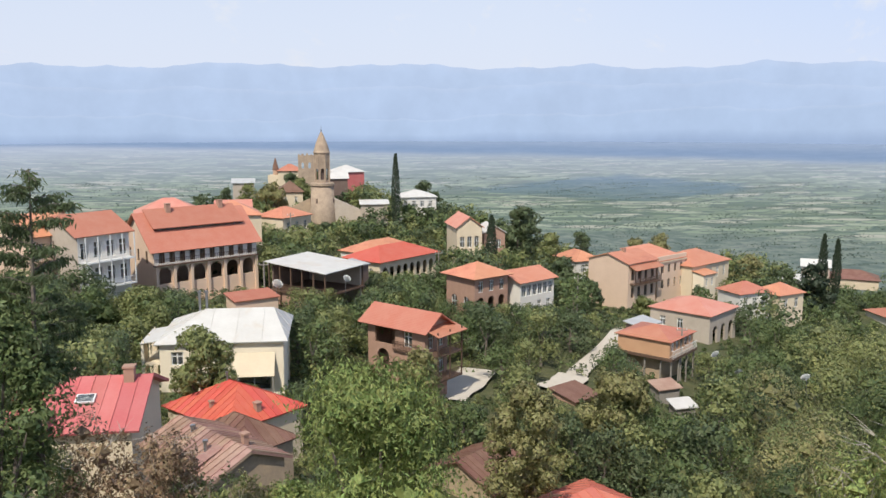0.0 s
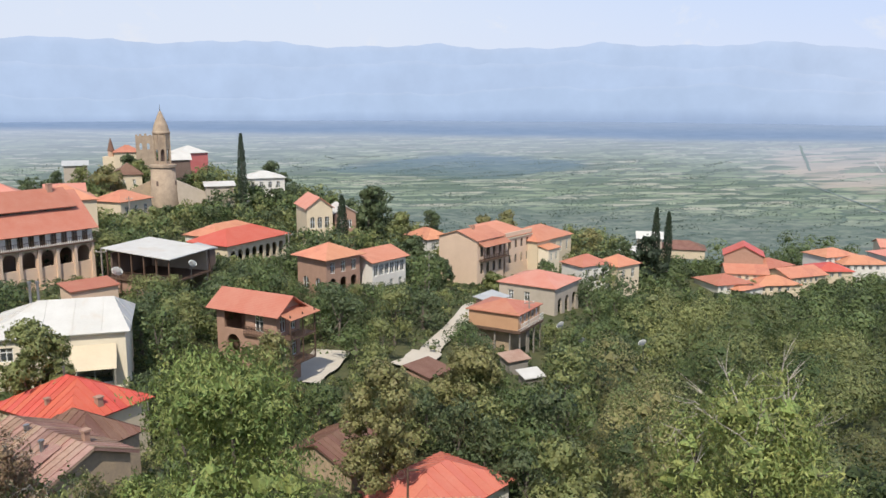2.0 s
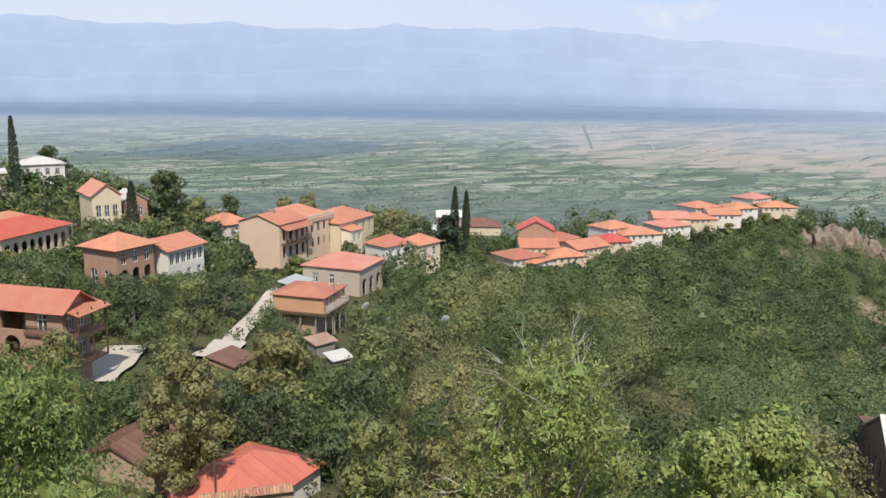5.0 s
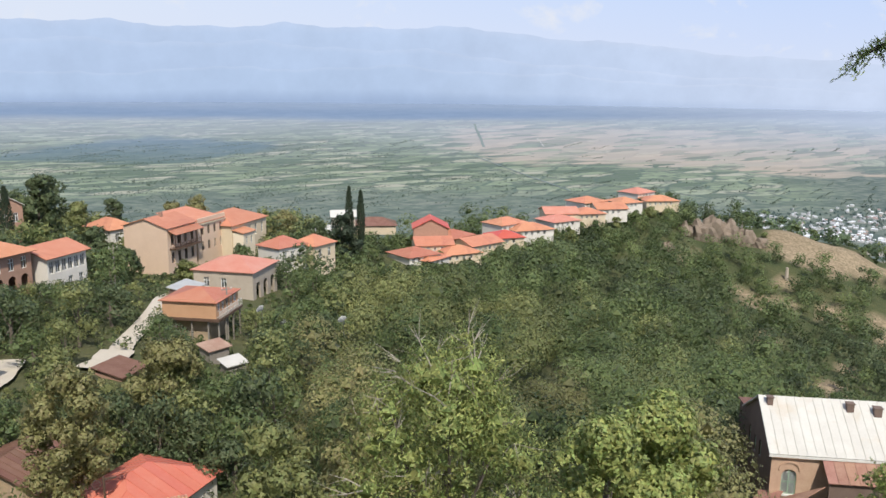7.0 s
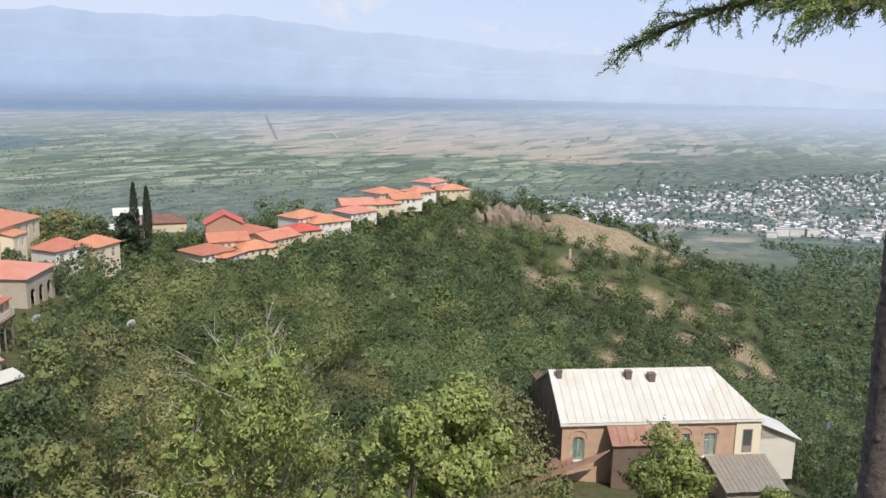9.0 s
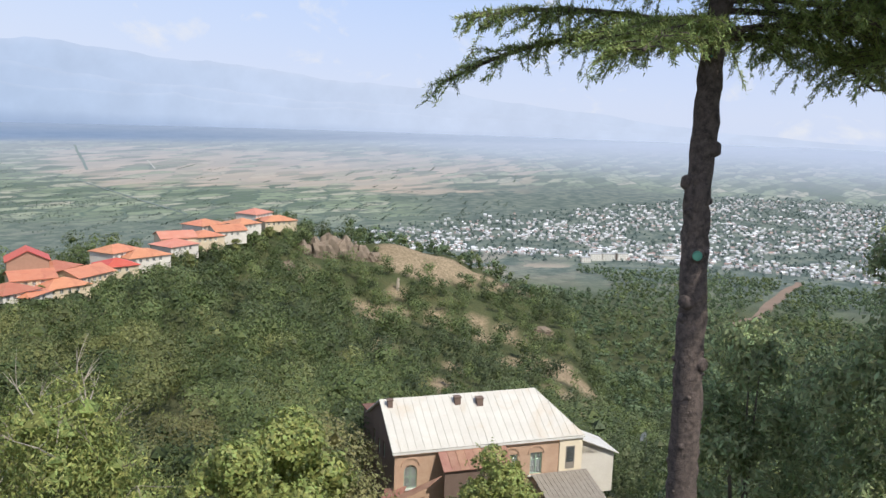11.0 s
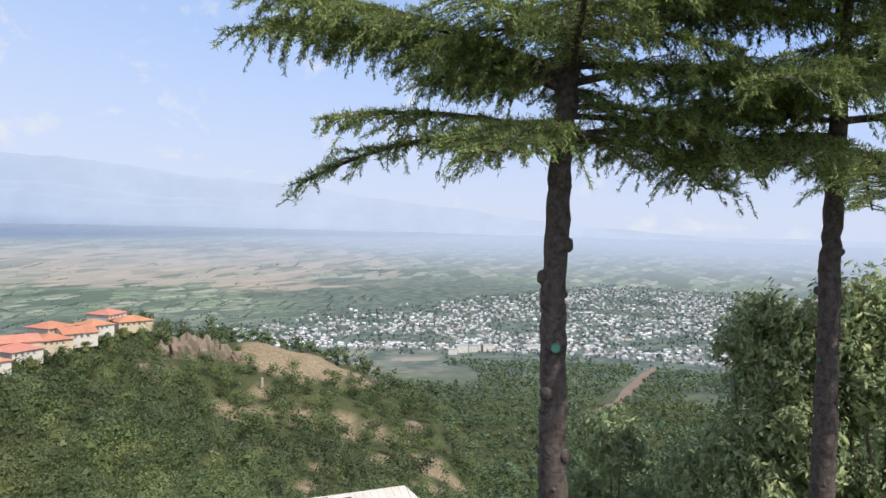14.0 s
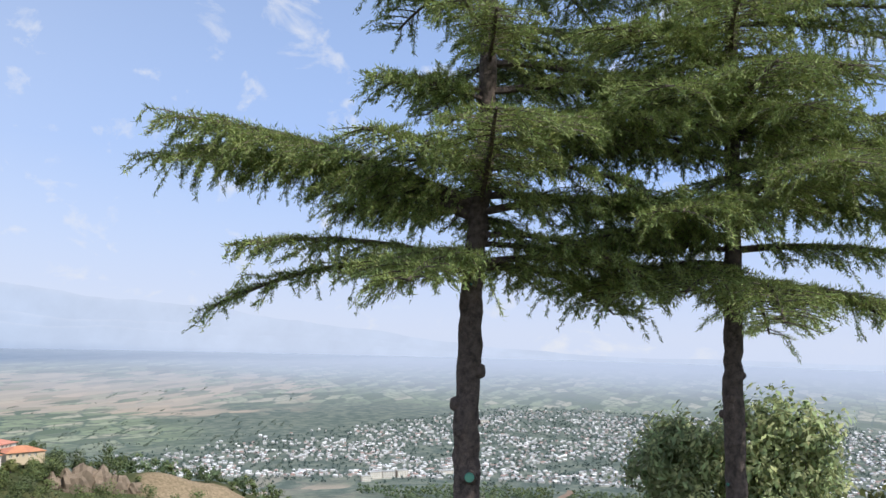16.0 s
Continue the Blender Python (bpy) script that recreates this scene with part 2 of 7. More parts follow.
FAR_ROOF = surface("town_roof", (0.70, 0.71, 0.73), 0.7, alt=(0.42, 0.44, 0.48), scale=0.01, bump=0.0, per="island", spread=0.42)
FAR_ROOF_RED = surface("town_red_roof", (0.42, 0.30, 0.27), 0.8, scale=0.01, bump=0.0, per="island", spread=0.2)
# field and town leaves carry aerial haze as blue in their base colour
FIELD_LEAF = surface("hazed_field_leaf", (0.14, 0.185, 0.15), 0.8, scale=0.01, bump=0.0, per="island", spread=0.25)
FAR_LEAF = surface("hazed_town_leaf", (0.105, 0.155, 0.145), 0.8, scale=0.01, bump=0.0, per="island", spread=0.3)


def pane_glass():
    m = bpy.data.materials.new("window_glass")
    m.use_nodes = True
    b = m.node_tree.nodes["Principled BSDF"]
    b.inputs["Base Color"].default_value = (0.55, 0.6, 0.62, 1)
    b.inputs["Roughness"].default_value = 0.04
    b.inputs["Transmission Weight"].default_value = 0.9
    return m


GLASS = pane_glass()


# ---- building tools ----
def mesh_object(name, verts, faces, mat, parent=None, label="", smooth=False):
    me = bpy.data.meshes.new(name)
    me.from_pydata([tuple(v) for v in verts], [], [tuple(f) for f in faces])
    me.materials.append(mat)
    if smooth:
        me.shade_smooth()
    ob = new(name, me)
    if parent:
        ob.parent = parent
    if label:
        ob["label"] = label
    return ob


def part(name, bm, mat, parent=None, label="", smooth=False):
    bmesh.ops.recalc_face_normals(bm, faces=bm.faces)
    me = bpy.data.meshes.new(name)
    bm.to_mesh(me)
    bm.free()
    me.materials.append(mat)
    if smooth:
        me.shade_smooth()
    ob = new(name, me)
    if parent:
        ob.parent = parent
    if label:
        ob["label"] = label
    return ob


def thing(name, place, label, category, group="", kind=""):
    ob = new(name)
    ob.matrix_world = place
    ob.empty_display_size = 0.2
    return tagged(ob, label, category, group, kind)


def add_box(bm, x0, x1, y0, y1, z0, z1, m=None):
    vs = [bm.verts.new((m @ Vector(p)) if m else p) for p in
          ((x0, y0, z0), (x1, y0, z0), (x1, y1, z0), (x0, y1, z0), (x0, y0, z1), (x1, y0, z1), (x1, y1, z1), (x0, y1, z1))]
    for f in ((0, 3, 2, 1), (4, 5, 6, 7), (0, 1, 5, 4), (1, 2, 6, 5), (2, 3, 7, 6), (3, 0, 4, 7)):
        bm.faces.new([vs[i] for i in f])


def box(name, x0, x1, y0, y1, z0, z1, mat, parent=None, label="", m=None, bevel=0.0):
    bm = bmesh.new()
    add_box(bm, x0, x1, y0, y1, z0, z1, m)
    if bevel:
        bmesh.ops.bevel(bm, geom=list(bm.edges), offset=bevel, segments=1, affect="EDGES")
    return part(name, bm, mat, parent, label)


def lathe(name, profile, mat, parent=None, label="", sides=24, centre=(0, 0), smooth=False, phase=0.0):
    """A turned solid: profile of (radius, height) from the foot up."""
    vs, fs = [], []
    for r, z in profile:
        for i in range(sides):
            a = 2 * math.pi * i / sides + phase
            vs.append((centre[0] + r * math.cos(a), centre[1] + r * math.sin(a), z))
    for j in range(len(profile) - 1):
        for i in range(sides):
            k = (i + 1) % sides
            fs.append((j * sides + i, j * sides + k, (j + 1) * sides + k, (j + 1) * sides + i))
    fs.append(tuple(range(sides))[::-1])
    fs.append(tuple((len(profile) - 1) * sides + i for i in range(sides)))
    return mesh_object(name, vs, fs, mat, parent, label, smooth)


def tube(points, radii, sides=6):
    """Vertices and faces of a bent, tapered limb."""
    vs, fs = [], []
    pts = [Vector(p) for p in points]
    for i, p in enumerate(pts):
        d = (pts[min(i + 1, len(pts) - 1)] - pts[max(i - 1, 0)]).normalized()
        u = d.orthogonal().normalized()
        if i:
            u = (last - d * last.dot(d)).normalized()
        last = u
        v = d.cross(u)
        for k in range(sides):
            a = 2 * math.pi * k / sides
            vs.append(p + (u * math.cos(a) + v * math.sin(a)) * radii[i])
    for i in range(len(pts) - 1):
        for k in range(sides):
            n = (k + 1) % sides
            fs.append((i * sides + k, i * sides + n, (i + 1) * sides + n, (i + 1) * sides + k))
    fs.append(tuple(range(sides))[::-1])
    fs.append(tuple((len(pts) - 1) * sides + k for k in range(sides)))
    return vs, fs


def merge(pieces):
    vs, fs = [], []
    for v, f in pieces:
        o = len(vs)
        vs += v
        fs += [tuple(i + o for i in q) for q in f]
    return vs, fs


# ---- lie of the land ----
# ground height along bearings from the lookout (degrees right of ahead), at these distances
REACH = (0, 4, 12, 24, 50, 85, 125, 170, 215, 270, 340, 385, 430, 600, 900, 1400)
SLOPES = {
    -180: (0, 0, 1, 3, 8, 14, 18, 20, 20, 18, 15, 12.5, 10, 0, -30, -80),
    -70: (0, -1, -5, -10, -14, -17, -19, -22, -27, -40, -60, -75, -90, -140, -190, -250),
    -33: (0, -1, -7, -14, -19, -21, -22, -29, -38, -52, -60, -75, -90, -140, -200, -250),
    -18: (0, -1, -8, -16, -21, -24.5, -25, -27, -29, -37, -55, -67.5, -80, -140, -200, -250),
    -8: (0, -1, -8, -17, -24, -26, -26.5, -27, -23, -24, -44, -62, -80, -140, -200, -250),
    0: (0, -1, -8, -19, -28, -30, -30.5, -30, -27, -38, -62, -78.5, -95, -150, -205, -250),
    12: (0, -1, -8, -20, -31, -31, -30.5, -36, -41, -54, -72, -88.5, -105, -160, -210, -250),
    19: (0, -1, -8, -20, -31, -33, -33, -35, -39, -52, -72, -88.5, -105, -160, -210, -250),
    27: (0, -1, -8, -19, -28, -37, -42, -45, -44, -58, -80, -95, -110, -160, -215, -250),
    36: (0, -1, -8, -18, -28, -38, -44, -48, -49, -48, -80, -95, -110, -160, -215, -250),
    45: (0, -1, -8, -18, -27, -37, -46, -53, -57, -54, -45, -65, -85, -150, -215, -250),
    49: (0, -1, -7.5, -17.5, -28, -37.8, -48.5, -56.5, -60.5, -60, -54, -66, -80, -147.5, -215, -250),
    53: (0, -1, -7, -17, -29, -38.5, -51, -60, -64, -66, -56.5, -63.5, -80, -145, -215, -250),
    57: (0, -1, -7, -16.4, -29, -38.8, -52.1, -61.7, -67, -70, -64, -65.6, -85, -142.1, -209.9, -250),
    60: (0, -1, -7, -16, -29, -39, -53, -63, -70, -73.5, -71, -71.5, -92, -140, -206, -250),
    62: (0, -1, -7, -15.8, -28.8, -39, -53.5, -64, -71.5, -75, -75, -77, -98, -152.5, -210, -250),
    64: (0, -1, -7, -15.5, -28.5, -39, -54, -65, -73, -76.5, -78.5, -81.5, -106, -165, -214, -250),
    65.5: (0, -1, -7, -15.3, -28.3, -39.2, -54.4, -65.8, -74, -78, -79, -93, -116, -174.4, -217, -250),
    66.5: (0, -1, -7, -15.2, -28.2, -39.3, -54.6, -66.2, -75.5, -79, -85, -106, -126, -180.6, -219, -250),
    68: (0, -1, -7, -15, -28, -39.5, -55, -67, -77, -84, -112, -131, -150, -190, -222, -250),
    69.5: (0, -1, -7, -15, -28, -39.5, -55, -68.5, -83, -104, -128, -142, -150, -190, -222, -250),
    78: (0, -1, -6, -12, -25, -40, -60, -78, -94, -110, -128, -139, -150, -178, -214, -250),
    95: (0, -1, -5, -10, -22, -36, -52, -68, -80, -92, -102, -109, -116, -150, -210, -250),
    130: (0, 0, -2, -5, -10, -18, -28, -38, -48, -60, -72, -81, -90, -130, -200, -250),
    180: (0, 0, 1, 3, 8, 14, 18, 20, 20, 18, 15, 12.5, 10, 0, -30, -80),
}
_az = np.array(sorted(SLOPES), float)
_tab = np.array([SLOPES[a] for a in sorted(SLOPES)], float)
_lr = np.log(np.array(REACH, float) + 6)


def land(x, y, rough=True):
    """Height of the ground at x, y (arrays or numbers)."""
    x, y = np.atleast_1d(np.asarray(x, float)), np.atleast_1d(np.asarray(y, float))
    r, a = np.hypot(x, y), np.degrees(np.arctan2(x, y))
    lr = np.log(np.minimum(r, 1400) + 6)
    i = np.clip(np.searchsorted(_az, a) - 1, 0, len(_az) - 2)
    u = (a - _az[i]) / (_az[i + 1] - _az[i])
    u = u * u * (3 - 2 * u)
    j = np.clip(np.searchsorted(_lr, lr) - 1, 0, len(_lr) - 2)
    v = (lr - _lr[j]) / (_lr[j + 1] - _lr[j])
    v = np.clip(v, 0, 1)
    z = (1 - u) * ((1 - v) * _tab[i, j] + v * _tab[i, j + 1]) + u * ((1 - v) * _tab[i + 1, j] + v * _tab[i + 1, j + 1])
    far = np.clip((r - 2900) / 1800, 0, None)
    base = -250 + np.where(r > 2900, far * 110, 0)
    k = np.clip((r - 1300) / 300, 0, 1)
    z = z * (1 - k) + base * k
    if rough:
        bumpy = np.clip((r - 150) / 200, 0, 1) * np.clip((1300 - r) / 500, 0, 1)
        z = z + bumpy * (3.2 * np.sin(x * 0.031 + 1.3 * np.sin(y * 0.021)) * np.sin(y * 0.037 + 0.9) + 1.2 * np.sin(x * 0.11 + y * 0.07))
    return z


def ground_z(x, y):
    return float(land(x, y)[0])


def wave_noise(x, y, s, seed=0):
    g = np.random.default_rng(seed)
    out = np.zeros_like(x)
    for _ in range(7):
        a, ph, fq = g.uniform(0, 2 * np.pi), g.uniform(0, 6.28), g.uniform(0.6, 1.7) / s
        out += np.sin((x * np.cos(a) + y * np.sin(a)) * fq + ph)
    return out / 7


def smoothstep(v, a, b):
    u = np.clip((v - a) / (b - a), 0, 1)
    return u * u * (3 - 2 * u)


# open straw-coloured ground on the far slope: centre and half widths
BARE = ((268, 194, 20, 8), (281, 187, 22, 11), (296, 181, 20, 8), (215, 196, 8, 3.5), (237, 172, 3.5, 3), (208, 160, 6, 6.5), (216, 170, 3, 7), (221, 159, 8, 3), (235, 151, 7, 5),
        (244, 141, 13, 3.6), (253, 134, 9, 3.2), (270, 129, 5, 3.5), (309, 174, 14, 4), (330, 172, 12, 3.5), (241, 112, 6, 8), (230, 101, 7, 8), (222, 116, 5, 5), (200, 84, 6, 9), (212, 92, 5, 7), (166, 105, 9, 3), (190, 118, 6, 3),
        (183, 137, 9, 2.2), (72, 61, 3.5, 2.2))


def bare(x, y):
    out = np.zeros_like(x)
    for bx, by, a, b in BARE:
        c, s, k = math.cos(0.6), math.sin(0.6), 1.12 if a >= 20 else 1.2
        u, v = ((x - bx) * c + (y - by) * s) / k, (-(x - bx) * s + (y - by) * c) / k
        out = np.maximum(out, np.exp(-((u / a) ** 2 + (v / b) ** 2)))
    return out + 0.22 * wave_noise(x, y, 9, 3) + 0.26 * wave_noise(x, y, 3.2, 4)


def build_ground():
    az = np.concatenate([np.arange(-180, -45, 3.0), np.arange(-45, 112, 0.7), np.arange(112, 178.0, 3.0), [180.0]])
    rr = np.concatenate([[0.0, 1.5, 3], np.geomspace(4, 4930, 270)])
    A, Rr = np.meshgrid(np.radians(az), rr, indexing="ij")
    X, Y = Rr * np.sin(A), Rr * np.cos(A)
    Z = land(X.ravel(), Y.ravel()).reshape(X.shape)
    na, nr = X.shape
    verts = np.stack([X, Y, Z], -1).reshape(-1, 3)
    i, j = np.meshgrid(np.arange(na - 1), np.arange(nr - 1), indexing="ij")
    q = np.stack([i * nr + j, i * nr + j + 1, (i + 1) * nr + j + 1, (i + 1) * nr + j], -1).reshape(-1, 4)
    me = bpy.data.meshes.new("ground")
    me.from_pydata(verts.tolist(), [], q.tolist())
    me.shade_smooth()
    # land cover: red = dry straw, green = woodland, blue = orchards and gardens
    x, y = verts[:, 0], verts[:, 1]
    r, a = np.hypot(x, y), np.degrees(np.arctan2(x, y))
    w1, w2, w3 = wave_noise(x, y, 160, 1), wave_noise(x, y, 60, 2), wave_noise(x, y, 22, 3)
    valley = smoothstep(r, 900, 1350)
    straw = smoothstep(r + 150 * w2, 2380, 2620) * (1 - smoothstep(r + 200 * w2, 3600, 3950)) * smoothstep(a + 6 * w1, 29, 37) * (1 - smoothstep(a + 5 * w1, 56, 68))
    straw = np.maximum(straw, 0.45 * smoothstep(r + 250 * w1, 3500, 3800) * (0.5 + 0.5 * w2))
    straw = np.maximum(straw, smoothstep(bare(x, y), 0.36, 0.5) * (r < 500))
    straw = np.maximum(straw, (0.45 + 0.4 * (a < 67)) * smoothstep(r, 1150, 1230) * (1 - smoothstep(r + 40 * w2, 1400, 1470)) * smoothstep(a, 55, 58) * (1 - smoothstep(a, 78, 84)) * (w2 + w3 > -0.2))
    straw = np.maximum(straw, 0.6 * smoothstep(a + w2, 57, 59) * (1 - smoothstep(a + w2, 66, 68)) * smoothstep(r + 30 * w1, 1150, 1210) * (1 - smoothstep(r + 40 * w1, 1470, 1540)))
    near_dry = 0.1 * (1 - smoothstep(r, 90, 260))
    straw = np.maximum(straw, near_dry)
    edge = np.interp(a, (-60, -25, 0, 26, 42, 57, 69, 85), (4700, 4500, 3980, 3820, 3950, 4200, 4600, 4900)) + 70 * w1 + 35 * w2
    wood = smoothstep(r, edge - 60, edge + 260) * (1 - 0.8 * smoothstep(a, 32, 64)) * (1 - 0.3 * smoothstep(r, edge + 300, edge + 800))
    low, high = np.interp(a, (2, 8, 14, 20), (2850, 2640, 2570, 3010)), np.interp(a, (2, 7, 12, 20), (2900, 3150, 3330, 3120))
    wood = np.maximum(wood, 0.85 * smoothstep(r + 40 * w2, low - 20, low + 30) * (1 - smoothstep(r + 50 * w2, high - 30, high + 30)) * smoothstep(a + w1, 1.5, 3) * (1 - smoothstep(a + w2, 19, 21)))
    orchard = smoothstep(a + 6 * w1, 50, 58) * (1 - smoothstep(r + 200 * w1, 2700, 3050)) * valley
    orchard = np.maximum(orchard, valley * (1 - smoothstep(r + 120 * w1, 1750, 2000)) * 0.8)
    col = np.stack([straw, wood, orchard, valley], -1)
    att = me.color_attributes.new("cover", "FLOAT_COLOR", "POINT")
    att.data.foreach_set("color", col.astype(np.float32).ravel())
    # plain and mist: weights of the aerial haze painted into the far ground
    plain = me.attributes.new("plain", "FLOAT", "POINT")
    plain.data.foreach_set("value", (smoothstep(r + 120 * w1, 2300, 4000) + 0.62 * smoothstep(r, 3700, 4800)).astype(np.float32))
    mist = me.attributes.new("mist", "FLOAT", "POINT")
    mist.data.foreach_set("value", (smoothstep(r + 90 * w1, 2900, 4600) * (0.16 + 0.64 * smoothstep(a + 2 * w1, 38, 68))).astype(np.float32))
    m = bpy.data.materials.new("land")
    m.use_nodes = True
    t = m.node_tree
    link = t.links.new
    bsdf = t.nodes["Principled BSDF"]
    bsdf.inputs["Roughness"].default_value = 1.0
    bsdf.inputs["Specular IOR Level"].default_value = 0.1
    at = node(t, "ShaderNodeAttribute")
    at.attribute_name = "cover"
    sep = node(t, "ShaderNodeSeparateColor")
    link(at.outputs["Color"], sep.inputs[0])
    tc = node(t, "ShaderNodeTexCoord")

    def mixed(fac, c1, c2):
        n = node(t, "ShaderNodeMixRGB")
        for s, v in (("Fac", fac), ("Color1", c1), ("Color2", c2)):
            if isinstance(v, tuple):
                n.inputs[s].default_value = (*v, 1)
            elif isinstance(v, float):
                n.inputs[s].default_value = v
            else:
                link(v, n.inputs[s])
        return n.outputs[0]

    def noise_tex(scale, detail=4.0, lo=0.4, hi=0.62):
        n = node(t, "ShaderNodeTexNoise", Scale=scale, Detail=detail, Roughness=0.65)
        link(tc.outputs["Object"], n.inputs["Vector"])
        rg = node(t, "ShaderNodeMapRange", **{"From Min": lo, "From Max": hi})
        link(n.outputs[0], rg.inputs["Value"])
        return rg.outputs[0]

    # hillside: dry grass, earth and scrub
    hill = mixed(noise_tex(0.12), (0.066, 0.085, 0.036), (0.122, 0.120, 0.055))
    hill = mixed(noise_tex(1.3), hill, (0.072, 0.084, 0.042))
    # valley: strips of fields, each of its own tint
    mp = node(t, "ShaderNodeMapping")
    mp.inputs["Rotation"].default_value = (0, 0, radians(24))
    mp.inputs["Scale"].default_value = (1 / 120, 1 / 46, 1)
    link(tc.outputs["Object"], mp.inputs["Vector"])
    vo = node(t, "ShaderNodeTexVoronoi", Scale=1.0, Randomness=0.6)
    vo.distance = "MANHATTAN"
    vo.voronoi_dimensions = "2D"
    link(mp.outputs[0], vo.inputs["Vector"])
    vs = node(t, "ShaderNodeSeparateColor")
    link(vo.outputs["Color"], vs.inputs[0])
    ramp = node(t, "ShaderNodeValToRGB")
    e = ramp.color_ramp.elements
    e[0].position, e[0].color = 0.0, (0.120, 0.160, 0.120, 1)
    e[1].position, e[1].color = 1.0, (0.43, 0.40, 0.335, 1)
    for p, c in ((0.25, (0.185, 0.230, 0.165, 1)), (0.5, (0.235, 0.285, 0.200, 1)), (0.72, (0.300, 0.335, 0.250, 1)), (0.88, (0.36, 0.36, 0.29, 1))):
        el = e.new(p)
        el.color = c
    ramp.color_ramp.interpolation = "CONSTANT"
    link(vs.outputs[0], ramp.inputs["Fac"])
    straw_ramp = mixed(vs.outputs[2], (0.445, 0.365, 0.295), (0.365, 0.330, 0.285))
    edge_n = node(t, "ShaderNodeTexVoronoi", Scale=1.0, Randomness=0.6)
    edge_n.feature, edge_n.voronoi_dimensions = "DISTANCE_TO_EDGE", "2D"
    link(mp.outputs[0], edge_n.inputs["Vector"])
    er = node(t, "ShaderNodeMapRange", **{"From Min": 0.015, "From Max": 0.09, "To Min": 0.8, "To Max": 0.0})
    link(edge_n.outputs["Distance"], er.inputs["Value"])
    mottled = mixed(noise_tex(0.022, 5.0, 0.5, 0.6), ramp.outputs[0], (0.135, 0.165, 0.138))
    hedged = mixed(er.outputs[0], mottled, (0.095, 0.135, 0.12))
    val = mixed(sep.outputs[2], hedged, mixed(noise_tex(0.035, 5.0, 0.42, 0.6), (0.098, 0.130, 0.120), (0.185, 0.215, 0.180)))
    dry_hill = mixed(noise_tex(0.9), mixed(noise_tex(0.12), (0.40, 0.31, 0.205), (0.31, 0.235, 0.155)), (0.21, 0.17, 0.105))
    dry = node(t, "ShaderNodeMath")
    dry.operation = "MULTIPLY_ADD"
    dry.inputs[1].default_value = 0.75
    link(vs.outputs[1], dry.inputs[0])
    link(sep.outputs[0], dry.inputs[2])
    strip = node(t, "ShaderNodeMapRange", **{"From Min": 1.0, "From Max": 1.4, "To Max": 0.9})
    link(dry.outputs[0], strip.inputs["Value"])
    val = mixed(strip.outputs[0], val, straw_ramp)
    hill = mixed(sep.outputs[0], hill, dry_hill)
    col_out = mixed(at.outputs["Alpha"], hill, val)
    # pale blue haze tones mixed into the base colour with distance
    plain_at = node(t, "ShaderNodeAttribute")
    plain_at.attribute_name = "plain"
    plain_haze_tone = mixed(vs.outputs[2], (0.35, 0.385, 0.445), (0.31, 0.345, 0.405))
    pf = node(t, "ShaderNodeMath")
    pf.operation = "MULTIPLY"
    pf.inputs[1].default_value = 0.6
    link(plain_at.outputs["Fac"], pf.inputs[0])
    col_out = mixed(pf.outputs[0], col_out, plain_haze_tone)
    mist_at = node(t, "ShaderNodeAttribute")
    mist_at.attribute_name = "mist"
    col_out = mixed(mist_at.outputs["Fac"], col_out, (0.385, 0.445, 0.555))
    # the farthest woodland is blued by painted haze, the nearer patch stays green
    hazed_far_wood = mixed(noise_tex(0.01), (0.165, 0.230, 0.330), (0.185, 0.250, 0.355))
    col_out = mixed(sep.outputs[1], col_out, mixed(plain_at.outputs["Fac"], mixed(noise_tex(0.03), (0.085, 0.130, 0.125), (0.125, 0.170, 0.150)), hazed_far_wood))
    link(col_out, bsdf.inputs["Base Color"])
    bp = node(t, "ShaderNodeBump", Strength=0.5, Distance=0.25)
    link(noise_tex(0.8), bp.inputs["Height"])
    link(bp.outputs[0], bsdf.inputs["Normal"])
    me.materials.append(m)
    return tagged(new("ground", me), "hillside falling to a broad valley of fields", "ground", kind="structure")


build_ground()


